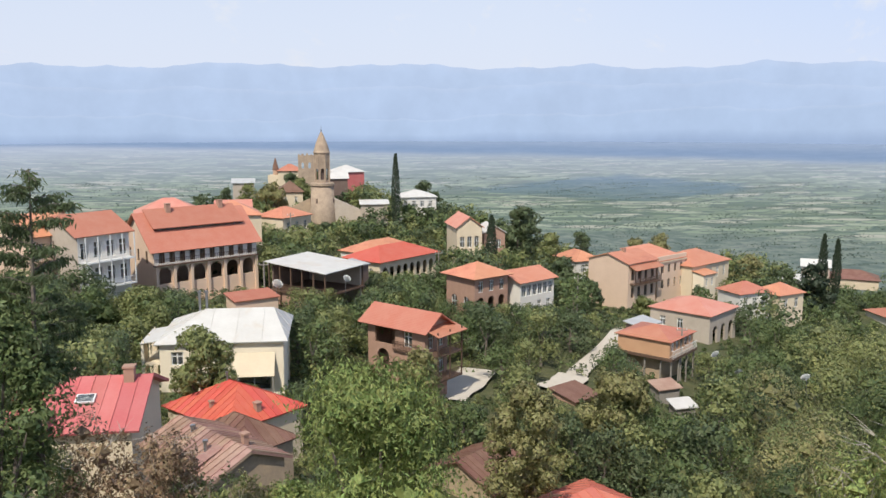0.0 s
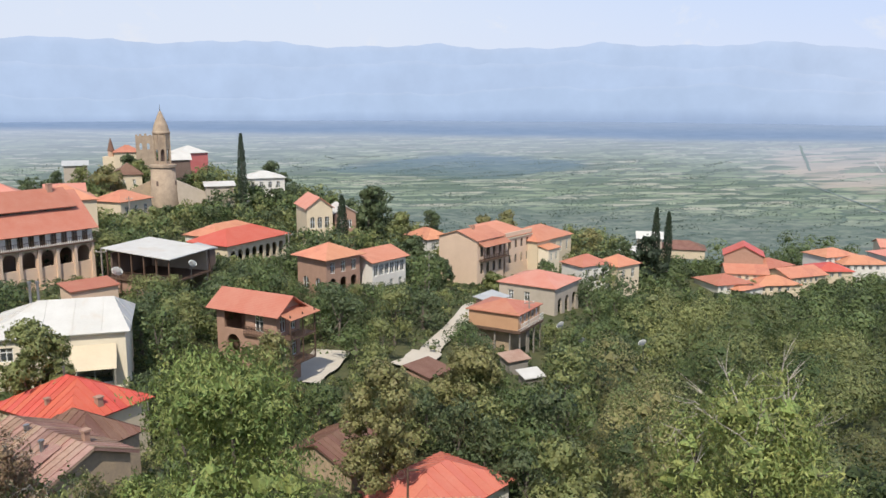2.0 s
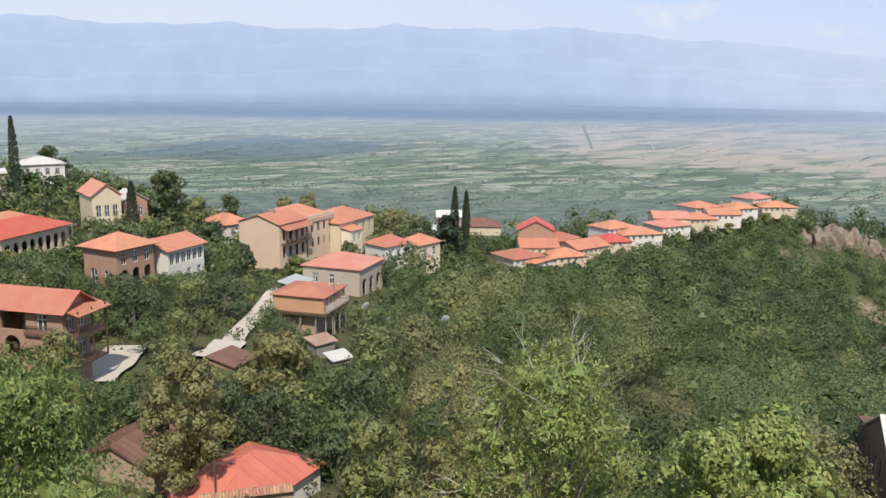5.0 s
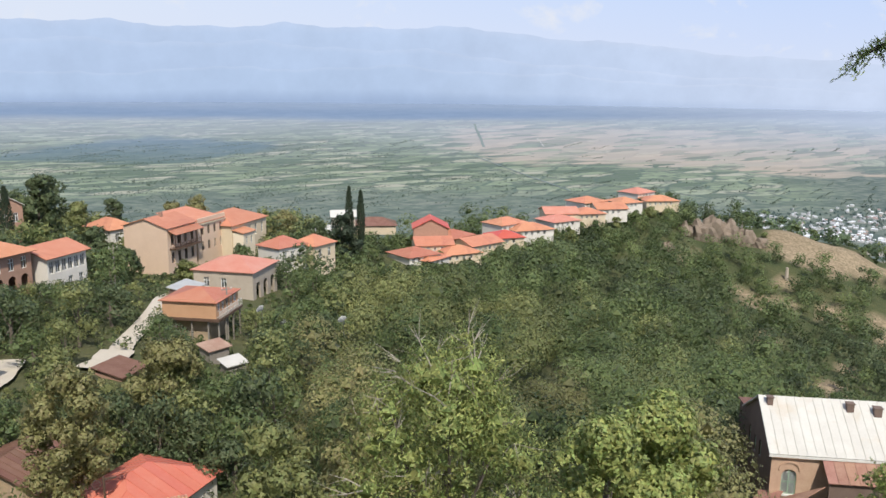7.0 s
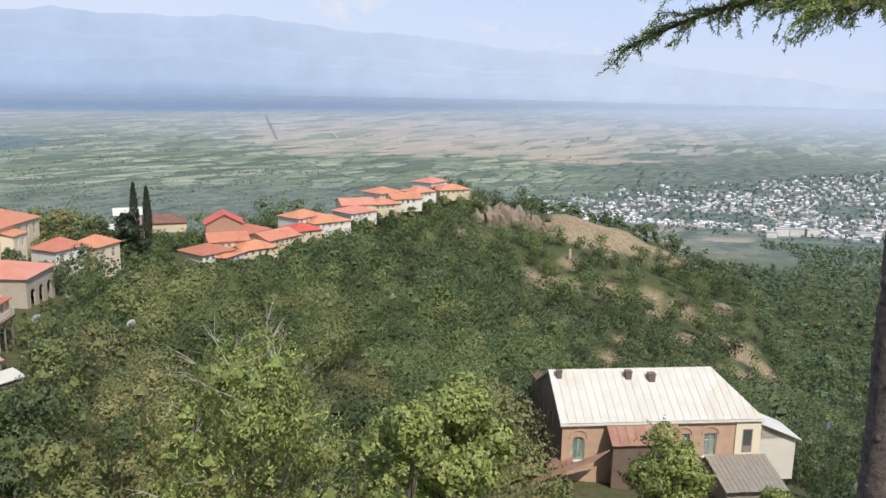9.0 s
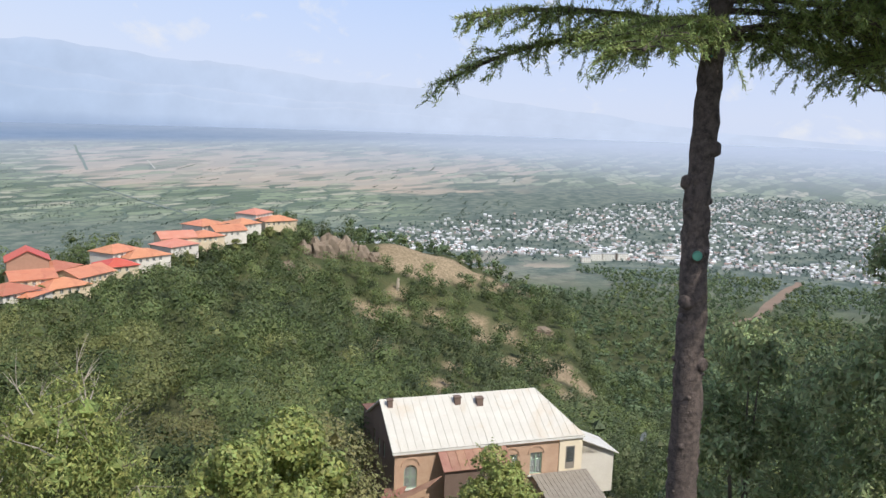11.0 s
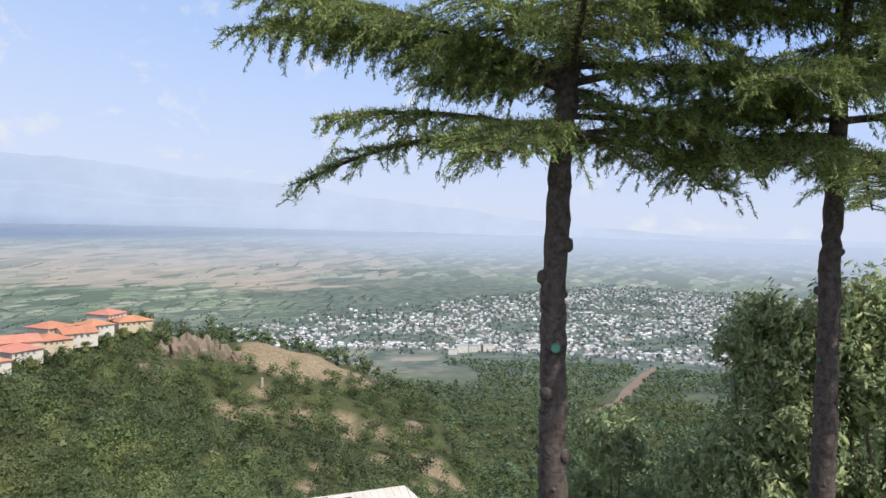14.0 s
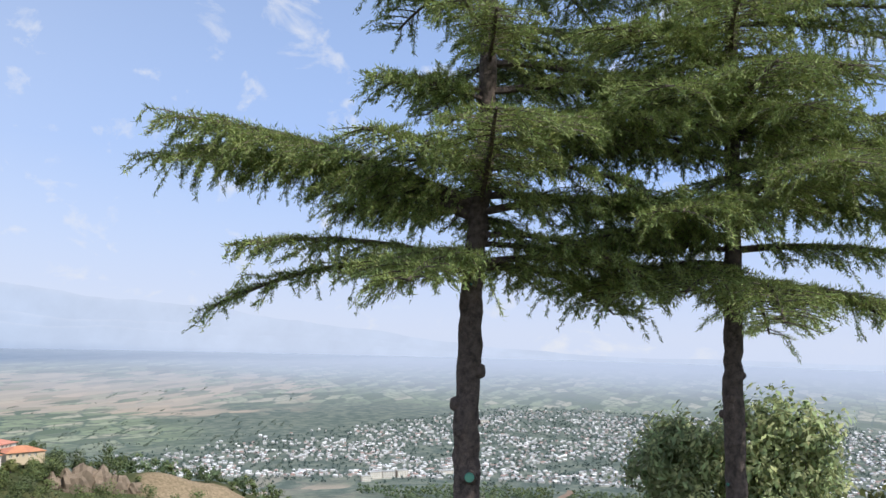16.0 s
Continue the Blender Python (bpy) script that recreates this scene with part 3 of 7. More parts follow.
def build_mountains():
    """The far range across the valley, one fold behind another, its haze painted into a glowing colour."""
    haze_blue = np.array((0.605, 0.695, 0.885))
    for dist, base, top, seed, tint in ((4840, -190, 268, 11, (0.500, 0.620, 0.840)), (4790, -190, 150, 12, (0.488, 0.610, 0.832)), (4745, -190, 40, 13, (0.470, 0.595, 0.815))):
        az = np.arange(-75, 140, 0.25)
        g = np.random.default_rng(seed)
        h = np.zeros_like(az)
        for fq, am in ((0.045, 42), (0.11, 24), (0.27, 17), (0.6, 9), (1.5, 4.0), (3.2, 1.6)):
            ph = g.uniform(0, 6.28)
            h += am * (1 - 2 * np.abs(np.sin(az * fq + ph)) if fq > 0.2 else np.sin(az * fq + ph))
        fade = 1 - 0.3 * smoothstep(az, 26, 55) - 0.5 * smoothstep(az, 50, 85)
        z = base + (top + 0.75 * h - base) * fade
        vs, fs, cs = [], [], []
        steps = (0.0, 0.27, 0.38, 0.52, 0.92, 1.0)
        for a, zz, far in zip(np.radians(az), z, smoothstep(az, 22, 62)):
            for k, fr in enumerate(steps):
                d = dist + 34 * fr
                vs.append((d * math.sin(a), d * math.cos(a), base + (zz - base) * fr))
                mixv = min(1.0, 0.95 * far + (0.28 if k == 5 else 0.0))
                c = np.array(tint) * (1 - mixv) + haze_blue * mixv
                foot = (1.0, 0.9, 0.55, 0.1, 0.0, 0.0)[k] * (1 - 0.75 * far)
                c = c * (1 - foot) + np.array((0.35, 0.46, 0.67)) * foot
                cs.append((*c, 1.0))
        n = len(steps)
        for i in range(len(az) - 1):
            for c in range(n - 1):
                fs.append((i * n + c, i * n + n + c, i * n + n + 1 + c, i * n + 1 + c))
        m = bpy.data.materials.new("painted_haze_range")
        m.use_nodes = True
        t = m.node_tree
        b = t.nodes["Principled BSDF"]
        tone = node(t, "ShaderNodeAttribute")
        tone.attribute_name = "tone"
        tc = node(t, "ShaderNodeTexCoord")
        n1 = node(t, "ShaderNodeTexNoise", Scale=0.0045, Detail=6.0, Roughness=0.62)
        t.links.new(tc.outputs["Object"], n1.inputs["Vector"])
        rg = node(t, "ShaderNodeMapRange", **{"From Min": 0.3, "From Max": 0.7, "To Min": 0.95, "To Max": 1.06})
        t.links.new(n1.outputs[0], rg.inputs["Value"])
        hs = node(t, "ShaderNodeHueSaturation")
        t.links.new(tone.outputs["Color"], hs.inputs["Color"])
        t.links.new(rg.outputs[0], hs.inputs["Value"])
        # the range glows with its painted tone instead of taking the sun
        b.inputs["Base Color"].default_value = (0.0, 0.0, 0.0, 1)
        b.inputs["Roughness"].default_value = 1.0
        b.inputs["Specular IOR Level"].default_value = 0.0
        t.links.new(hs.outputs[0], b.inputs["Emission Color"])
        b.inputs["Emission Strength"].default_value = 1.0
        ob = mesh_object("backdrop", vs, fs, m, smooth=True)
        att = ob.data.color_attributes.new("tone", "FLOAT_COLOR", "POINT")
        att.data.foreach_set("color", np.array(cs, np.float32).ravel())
        tagged(ob, "far blue mountain range fading into painted summer haze", "mountains", kind="structure")


build_mountains()


# ---- houses ----
def facade(bm, x0, x1, z0, z1, holes, thick=0.3):
    """A wall in the plane y = 0 (outside towards -y), with real openings. holes: (x, half width, sill, head, arched)."""
    xs, zs = {x0, x1}, {z0, z1}
    for cx, hw, s, h, arch in holes:
        xs |= {cx - hw, cx + hw}
        zs |= {s, h}
    xs, zs = sorted(xs), sorted(zs)

    def inside(xm, zm):
        return any(abs(xm - cx) < hw and s < zm < h for cx, hw, s, h, arch in holes)

    for i in range(len(xs) - 1):
        for j in range(len(zs) - 1):
            if not inside((xs[i] + xs[i + 1]) / 2, (zs[j] + zs[j + 1]) / 2):
                for yy in (0, thick):
                    bm.faces.new([bm.verts.new((a, yy, b)) for a, b in ((xs[i], zs[j]), (xs[i + 1], zs[j]), (xs[i + 1], zs[j + 1]), (xs[i], zs[j + 1]))])
    for cx, hw, s, h, arch in holes:
        ring = [(cx - hw, s), (cx + hw, s)]
        if arch:
            spring = h - hw
            arc = [(cx + hw * math.cos(a), spring + hw * math.sin(a)) for a in np.linspace(0, math.pi, 11)]
            ring += arc
            for side in (0, 1):
                half = arc[:6] if side == 0 else arc[5:]
                corner = (cx + hw, h) if side == 0 else (cx - hw, h)
                for p, q in zip(half[:-1], half[1:]):
                    for yy in (0, thick):
                        bm.faces.new([bm.verts.new((a, yy, b)) for a, b in (p, q, corner)])
        else:
            ring += [(cx + hw, h), (cx - hw, h)]
        for p, q in zip(ring, ring[1:] + ring[:1]):
            if (p[0] - q[0]) ** 2 + (p[1] - q[1]) ** 2 > 1e-8:
                bm.faces.new([bm.verts.new(c) for c in ((p[0], 0, p[1]), (q[0], 0, q[1]), (q[0], thick, q[1]), (p[0], thick, p[1]))])


def window_fill(parent, m, cx, hw, s, h, frame_mat, arch=False, dark=False):
    """A casement set back in its opening: frame with its bars, and a pane."""
    bm = bmesh.new()
    top = h - hw if arch else h
    w = min(0.09, hw * 0.25)
    cut = s + (top - s) * 0.64
    q = hw / 2 - w * 0.75
    facade(bm, cx - hw, cx + hw, s, h, [(cx + k * (hw - w) / 2 + k * w * 0.25, q, a, b, False) for k in (-1, 1) for a, b in ((s + w, cut), (cut + w, h - w))], 0.06)
    bmesh.ops.remove_doubles(bm, verts=bm.verts, dist=0.001)
    bm.transform(m @ pose(0, 0.12, 0))
    win = part("window", bm, frame_mat, parent)
    bm = bmesh.new()
    bm.faces.new([bm.verts.new(m @ Vector(c)) for c in ((cx - hw, 0.15, s), (cx + hw, 0.15, s), (cx + hw, 0.15, h), (cx - hw, 0.15, h))])
    part("pane", bm, GLASS, win)


def slab_from(name, quad, thick, mat, parent, label=""):
    """A roof plane with thickness from three or four corners."""
    q = [Vector(p) for p in quad]
    n = (q[1] - q[0]).cross(q[2] - q[0]).normalized()
    if n.z < 0:
        q.reverse()
        n = -n
    bm = bmesh.new()
    lo = [bm.verts.new(p - n * thick) for p in q]
    hi = [bm.verts.new(p) for p in q]
    bm.faces.new(hi)
    bm.faces.new(lo[::-1])
    for i in range(len(q)):
        k = (i + 1) % len(q)
        bm.faces.new((lo[i], lo[k], hi[k], hi[i]))
    return part(name, bm, mat, parent, label)


def sheeted(quad, mat, parent, step=0.75, thick=0.03, lift=0.012, seed=1):
    """A roof plane laid with single sheets running up from the eave, each its own piece with a folded seam. quad: eave left, eave right, ridge right, ridge left."""
    a, b, c, d = (Vector(p) for p in quad)
    along = (b - a).normalized()
    nor = along.cross(d - a).normalized()
    if nor.z < 0:
        nor = -nor
    up = (d - a) - along * (d - a).dot(along)
    H, W = up.length, (b - a).length
    up = up.normalized()
    sd, sc = (d - a).dot(along), (c - a).dot(along)

    def top(s):
        if s < sd - 1e-6:
            return H * max(0.0, s / sd)
        if s > sc + 1e-6:
            return H * max(0.0, (W - s) / (W - sc))
        return H

    n = max(2, round(W / step))
    g = random.Random(seed)
    for i in range(n):
        s0, s1 = W * i / n, W * (i + 1) / n
        if s0 > W - 1e-6:
            continue
        mids = [m for m in sorted({sc, sd}, reverse=True) if s0 + 0.02 < m < s1 - 0.02]
        uv = [(s0, 0.0), (s1, 0.0)] + ([(s1, top(s1))] if top(s1) > 0.02 else []) + [(m, top(m)) for m in mids] + ([(s0, top(s0))] if top(s0) > 0.02 else [])
        if len(uv) < 3:
            continue
        p = [a + along * u + up * v for u, v in uv]
        rise = nor * (lift + g.uniform(0, 0.008))
        bm = bmesh.new()
        lo = [bm.verts.new(v - nor * thick) for v in p]
        hi = [bm.verts.new(v + rise) for v in p]
        bm.faces.new(hi)
        for k in range(len(p)):
            q = (k + 1) % len(p)
            bm.faces.new((lo[k], lo[q], hi[q], hi[k]))
        if top(s0) > 0.1:
            x0, x1 = a + along * (s0 - 0.007), a + along * (s0 + 0.035)
            sm = [x0, x1, x1 + up * top(s0), x0 + up * top(s0)]
            lo = [bm.verts.new(v + rise) for v in sm]
            hi = [bm.verts.new(v + rise + nor * 0.05) for v in sm]
            bm.faces.new(hi)
            for k in range(4):
                q = (k + 1) % 4
                bm.faces.new((lo[k], lo[q], hi[q], hi[k]))
        part("roof_sheet", bm, mat, parent)


def chimney(parent, x, y, z, w=0.6, h=1.0, mat=None, cap=True):
    mat = mat or WALL_BRICK
    bm = bmesh.new()
    add_box(bm, x - w / 2, x + w / 2, y - w / 2, y + w / 2, z - 0.6, z + h)
    if cap:
        add_box(bm, x - w / 2 - 0.06, x + w / 2 + 0.06, y - w / 2 - 0.06, y + w / 2 + 0.06, z + h, z + h + 0.1)
    part("chimney", bm, mat, parent)


PLOTS = []  # centre, half diagonal, base and tuned sight height of houses and spots that trees keep clear and in view of the lookout


def house(label, B, yaw, L, D, eave, wall_h, roof="gable", along="x", rise=1.6, over=0.45, roof_mat=None, wall_mat=None, frame_mat=None,
          front=(), left=(), right=(), sheets=0.0, group="", name="house", category="house", fill=True, hip=None, over_front=None, roof_thick=0.12, wall_mats=None, show=0.62, sink=2.5):
    """A house with its near corner B at the eave; front runs along local x, the depth along local y."""
    roof_mat, wall_mat, frame_mat = roof_mat or ROOF_ORANGE, wall_mat or WALL_CREAM, frame_mat or PAINT_WHITE
    base = eave - wall_h
    c, sn = math.cos(radians(yaw)), math.sin(radians(yaw))
    PLOTS.append((B[0] + c * L / 2 - sn * D / 2, B[1] + sn * L / 2 + c * D / 2, math.hypot(L, D) / 2, base, base + wall_h * show / 0.62))
    ob = thing(name, pose(B[0], B[1], base, 0, 0, yaw), label, category, group)
    h = wall_h
    sides = (("front", pose(0, 0, 0), L, front), ("left", pose(0, D, 0, 0, 0, -90), D, left), ("back", pose(L, D, 0, 0, 0, 180), L, ()), ("right", pose(L, 0, 0, 0, 0, 90), D, right))
    for nm, m, wid, holes in sides:
        specs = list(holes)
        holes = [(w[0], w[1], w[2], w[3], len(w) > 4 and w[4] == "arch") for w in specs]
        bm = bmesh.new()
        facade(bm, 0, wid, -sink, h, holes)
        peak = roof == "halfhip" and nm == "left" or roof == "gable" and ((along == "x") == (nm in ("left", "right")))
        if peak:
            for yy in (0, 0.3):
                bm.faces.new([bm.verts.new(c) for c in ((0, yy, h), (wid, yy, h), (wid / 2, yy, h + rise))])
        bmesh.ops.remove_doubles(bm, verts=bm.verts, dist=0.001)
        bm.transform(m)
        part("wall", bm, wall_mats.get(nm, wall_mat) if wall_mats else wall_mat, ob)
        for (cx, hw, s, t, arch), w in zip(holes, specs):
            if fill and w[-1] != "open":
                window_fill(ob, m, cx, hw, s, t, frame_mat, arch)
    o = over
    of = o if over_front is None else over_front
    x0, x1, y0, y1 = -o, L + o, -of, D + o
    ze = h - 0.02
    def plane(quad, seed):
        slab_from("roof", quad, roof_thick, roof_mat, ob)
        if sheets and len(quad) == 4:
            sheeted(quad, roof_mat, ob, sheets, seed=seed)
    if roof == "gable" and along == "x":
        zr, yr = h + rise, D / 2
        drop = lambda y: ze - rise * (0 - y) / (D / 2) if y < 0 else ze - rise * (y - D) / (D / 2)
        plane(((x0, y0, drop(y0) + 0.1), (x1, y0, drop(y0) + 0.1), (x1, yr, zr + 0.1), (x0, yr, zr + 0.1)), 1)
        plane(((x1, y1, drop(y1) + 0.1), (x0, y1, drop(y1) + 0.1), (x0, yr, zr + 0.1), (x1, yr, zr + 0.1)), 2)
    elif roof == "gable":
        zr, xr = h + rise, L / 2
        dz = rise * o / (L / 2)
        plane(((x0, y1, ze - dz + 0.1), (x0, y0, ze - dz + 0.1), (xr, y0, zr + 0.1), (xr, y1, zr + 0.1)), 1)
        plane(((x1, y0, ze - dz + 0.1), (x1, y1, ze - dz + 0.1), (xr, y1, zr + 0.1), (xr, y0, zr + 0.1)), 2)
    elif roof == "hip":
        e = ze - 0.12
        if L >= D:
            k = min(D / 2 + o, (L / 2 + o) * 0.98) if hip is None else hip
            k0, k1 = k if isinstance(k, tuple) else (k, k)
            r0, r1 = (x0 + k0, (y0 + y1) / 2, h + rise), (x1 - k1, (y0 + y1) / 2, h + rise)
            plane(((x0, y0, e), (x1, y0, e), r1, r0), 1)
            plane(((x1, y1, e), (x0, y1, e), r0, r1), 2)
            ends = (((x0, y1, e), (x0, y0, e), r0), ((x1, y0, e), (x1, y1, e), r1))
        else:
            k = min(L / 2 + o, (D / 2 + o) * 0.98) if hip is None else hip
            r0, r1 = ((x0 + x1) / 2, y0 + k, h + rise), ((x0 + x1) / 2, y1 - k, h + rise)
            plane(((x0, y1, e), (x0, y0, e), r0, r1), 1)
            plane(((x1, y0, e), (x1, y1, e), r1, r0), 2)
            ends = (((x0, y0, e), (x1, y0, e), r0), ((x1, y1, e), (x0, y1, e), r1))
        for k, tri in enumerate(ends):
            slab_from("roof", tri, roof_thick, roof_mat, ob)
            if sheets:
                sheeted((*tri, tri[2]), roof_mat, ob, sheets, seed=7 + k)
    elif roof == "halfhip":
        zr, yr = h + rise, D / 2
        e = ze - rise * o / (D / 2) + 0.1
        plane(((x0, y0, e), (x1, y0, e), (x1 - hip, yr, zr + 0.1), (x0, yr, zr + 0.1)), 1)
        plane(((x1, y1, e), (x0, y1, e), (x0, yr, zr + 0.1), (x1 - hip, yr, zr + 0.1)), 2)
        slab_from("roof", ((x1, y0, e), (x1, y1, e), (x1 - hip, yr, zr + 0.1)), roof_thick, roof_mat, ob)
    elif roof == "shed":
        plane(((x0, y0, ze), (x1, y0, ze), (x1, y1, ze + rise), (x0, y1, ze + rise)), 1)
    box("ceiling_slab", 0.3, L - 0.3, 0.3, D - 0.3, h - 0.15, h - 0.03, WALL_GREY, ob)
    return ob


def row(x0, x1, n, hw, s, h, *arch):
    return [(x0 + (x1 - x0) * (i + 0.5) / n, hw, s, h, *arch) for i in range(n)]


DECKED = house("three-storey house with dark timber balconies and orange roof", (-53.5, 107.0), 55, 7.0, 9, -13.7, 9.5, roof_mat=ROOF_ORANGE, wall_mat=WALL_PEACH, rise=2.4,
      front=row(0, 7, 3, 0.6, 6.2, 8.4) + row(0, 7, 3, 0.6, 2.8, 5.0))
BALCONY_HOUSE = house("tall white-plastered house with stacked balconies", (-46.8, 106.0), 55, 7.5, 9, -13.4, 10.5, roof_mat=ROOF_BRICK, wall_mat=WALL_GREY, wall_mats={"front": WALL_WHITE}, rise=2.2, over=0.6,
                      front=row(0, 7.5, 4, 0.55, 7.2, 9.4) + row(0, 7.5, 4, 0.55, 3.8, 6.0))
HOTEL = house("large brick-red hotel with arcade and steep roof", (-41.4, 118.2), 42, 16.5, 11, -17.1, 8.2, roof_mat=ROOF_BRICK, wall_mat=WALL_PEACH, rise=4.6, over=0.7,
              front=row(0.4, 16.1, 10, 0.42, 6.0, 7.8) + row(0.3, 16.3, 6, 0.95, 2.9, 5.3, "arch", "open"), left=row(1, 10, 3, 0.4, 5.8, 7.6), frame_mat=WOOD_DARK, show=0.3)
house("long arcaded hall with bright red hipped roof", (-11.5, 149.8), 51, 16, 9, -24.4, 4.5, "hip", roof_mat=ROOF_RED, wall_mat=WALL_CREAM, rise=2.0, over=0.7,
      front=row(0.5, 15.5, 8, 0.6, 0.6, 3.2, "arch", "open"), left=row(1, 8, 3, 0.5, 0.8, 3.0, "arch"))
house("low house with orange roof behind a red-roofed hall", (-14.5, 162.5), 51, 14, 8, -25.0, 4.0, "hip", roof_mat=ROOF_ORANGE, wall_mat=WALL_WHITE, rise=1.8)
BELL = house("cream villa with arched upper windows and pink roof", (2.9, 172.3), 12, 5.4, 10, -21.0, 9.0, "gable", along="y", roof_mat=ROOF_PINK, wall_mat=WALL_CREAM, rise=2.0,
             front=row(0.4, 5.0, 3, 0.5, 4.6, 7.0, "arch") + row(0.4, 5.0, 3, 0.4, 1.0, 3.0), right=row(1, 9, 3, 0.5, 4.6, 6.8, "arch"))
house("brick side wing with a white sheet roof", (8.7, 175.5), 12, 4.6, 7, -22.6, 7.0, "gable", along="y", roof_mat=ROOF_WHITE, wall_mat=WALL_BRICK, rise=1.4, over=0.4, front=row(0.4, 4.2, 2, 0.45, 3.6, 5.4))
house("brick house with orange hipped roof and pale eave", (5.0, 130.2), 39, 7.2, 7, -23.6, 6.0, "hip", roof_mat=ROOF_ORANGE, wall_mat=WALL_BRICK, rise=1.8, over=0.8, show=0.42,
      front=row(0.2, 7.0, 3, 0.7, 0.5, 2.6, "arch", "open") + row(0.2, 7.0, 3, 0.5, 3.4, 5.2), left=row(0.5, 6.5, 2, 0.7, 0.5, 2.6, "arch"))
house("small white house with glazed upper gallery and orange roof", (12.7, 134.7), 41, 8.2, 8.0, -25.2, 6.0, roof_mat=ROOF_ORANGE, wall_mat=WALL_WHITE, rise=1.3, over=0.6, show=0.42,
      front=row(0.2, 8.0, 6, 0.5, 3.4, 5.3) + row(3.5, 8.0, 2, 0.45, 0.4, 2.4))
BROWN = house("narrow brick house with balconies and red gable roof", (-2.0, 88.6), 52, 4.0, 8.4, -21.1, 8.0, "gable", along="y", roof_mat=ROOF_BRICK, wall_mat=WALL_BRICK, rise=1.3, over=0.85, show=0.6,
              left=[(2.3, 0.9, 2.6, 4.7, "arch", "open"), (2.6, 1.5, 5.3, 7.3, "open"), (6.0, 0.6, 5.4, 7.2)], front=row(0.2, 3.8, 2, 0.45, 5.4, 7.2) + row(0.2, 3.8, 2, 0.45, 2.4, 4.4))
BIGHOUSE = house("peach three-storey block with a balcony and orange roof", (35.2, 156.4), 41, 9.0, 9.6, -26.0, 12.0, "gable", roof_mat=ROOF_ORANGE, wall_mat=WALL_PEACH, frame_mat=WOOD_DARK, rise=1.5, over=0.35, along="x", show=0.14,
                 front=row(0.4, 8.8, 4, 0.45, 8.6, 10.6) + row(0.4, 8.8, 4, 0.45, 5.2, 7.2) + row(0.4, 8.8, 3, 0.5, 1.4, 3.6))
BIGHOUSE2 = house("flat-parapet peach block with arched windows", (42.6, 163.3), 41, 9.6, 9.0, -26.7, 12.5, "shed", roof_mat=ROOF_ORANGE, wall_mat=WALL_PEACH, rise=1.6, over=0.25, show=0.3, frame_mat=WOOD_DARK,
                  front=row(0.6, 9.2, 4, 0.42, 9.9, 11.6, "arch") + row(0.6, 9.2, 4, 0.42, 6.8, 8.6, "arch"))
house("long orange-roofed wing beyond the peach block", (50.5, 167), 41, 14, 10, -28.3, 8.0, "hip", roof_mat=ROOF_ORANGE, wall_mat=WALL_CREAM, rise=2.2, front=row(0.5, 13.5, 5, 0.45, 4.6, 6.8))
house("lower faded-red house stepping down the street", (41.1, 125.7), 47, 9.5, 10.2, -28.6, 6.5, "hip", roof_mat=ROOF_PINK, wall_mat=WALL_GREY, rise=1.6, over=0.4, show=0.15, left=[(2.2, 0.5, 3.6, 5.2), (5.2, 0.5, 3.6, 5.2)],
      front=row(0.6, 9.0, 3, 0.75, 1.2, 4.4, "arch", "open"))
SMALLRED = house("orange-boarded upper storey under a red hipped roof", (28.3, 101.4), 50, 7.0, 7.2, -26.0, 2.3, "hip", roof_mat=ROOF_BRICK, wall_mat=WALL_OCHRE, rise=0.9, over=0.35, sink=0.02,
                 front=row(0.3, 6.7, 5, 0.42, 0.7, 1.9))
WHITEROOF = house("broad cream house under a white metal roof", (-26.5, 75.9), 7, 11.4, 9.5, -19.2, 5.0, "hip", roof_mat=ROOF_WHITE, wall_mat=WALL_IVORY, rise=2.0, over=0.45, hip=(4.2, 1.6), sheets=2.6, show=0.3,
                  front=[(1.6, 0.55, 2.7, 4.0), (5.4, 0.6, 0.5, 2.2), (8.6, 1.6, 0.0, 2.0)], left=[(1.6, 0.6, 0.4, 2.2), (1.6, 0.6, 2.9, 4.2), (7.6, 0.6, 2.9, 4.2)])
REDA = house("crimson sheet roof with a small skylight", (-22.2, 41.0), 8, 6.0, 7.6, -14.3, 4.0, "gable", along="x", roof_mat=ROOF_CRIMSON, wall_mat=WALL_CREAM, rise=1.5, over=0.5, sheets=0.8)
REDB = house("bright red standing-seam roof with a valley", (-15.0, 56.3), 50, 6.6, 7.8, -20.0, 4.0, "hip", roof_mat=ROOF_RED, wall_mat=WALL_CREAM, rise=1.75, over=0.35, sheets=0.6)
RUST = house("old house under patched rusty sheets", (-10.3, 35.4), 46, 3.9, 6.0, -14.4, 3.5, "gable", along="y", roof_mat=ROOF_RUST, wall_mat=WALL_STONE, rise=0.8, over=0.3, sheets=0.45)
house("brown hipped roof beside the rusty one", (-11.4, 44.8), 50, 3.8, 5.0, -17.1, 3.0, "hip", roof_mat=ROOF_BROWN, wall_mat=WALL_STONE, rise=1.2, over=0.3, sheets=0.55)
NEARROOF = house("orange-red hipped sheet roof with antenna post", (9.2, 55.5), 39, 9.6, 7.2, -28.8, 4.0, "hip", roof_mat=ROOF_CORAL, wall_mat=WALL_WHITE, rise=1.7, over=0.5, sheets=1.0)
house("brown-roofed house among trees", (4.0, 62.0), 50, 6.0, 7.0, -27.5, 3.5, "gable", along="x", roof_mat=ROOF_BROWN, wall_mat=WALL_STONE, rise=1.6, over=0.4, sheets=0.6)
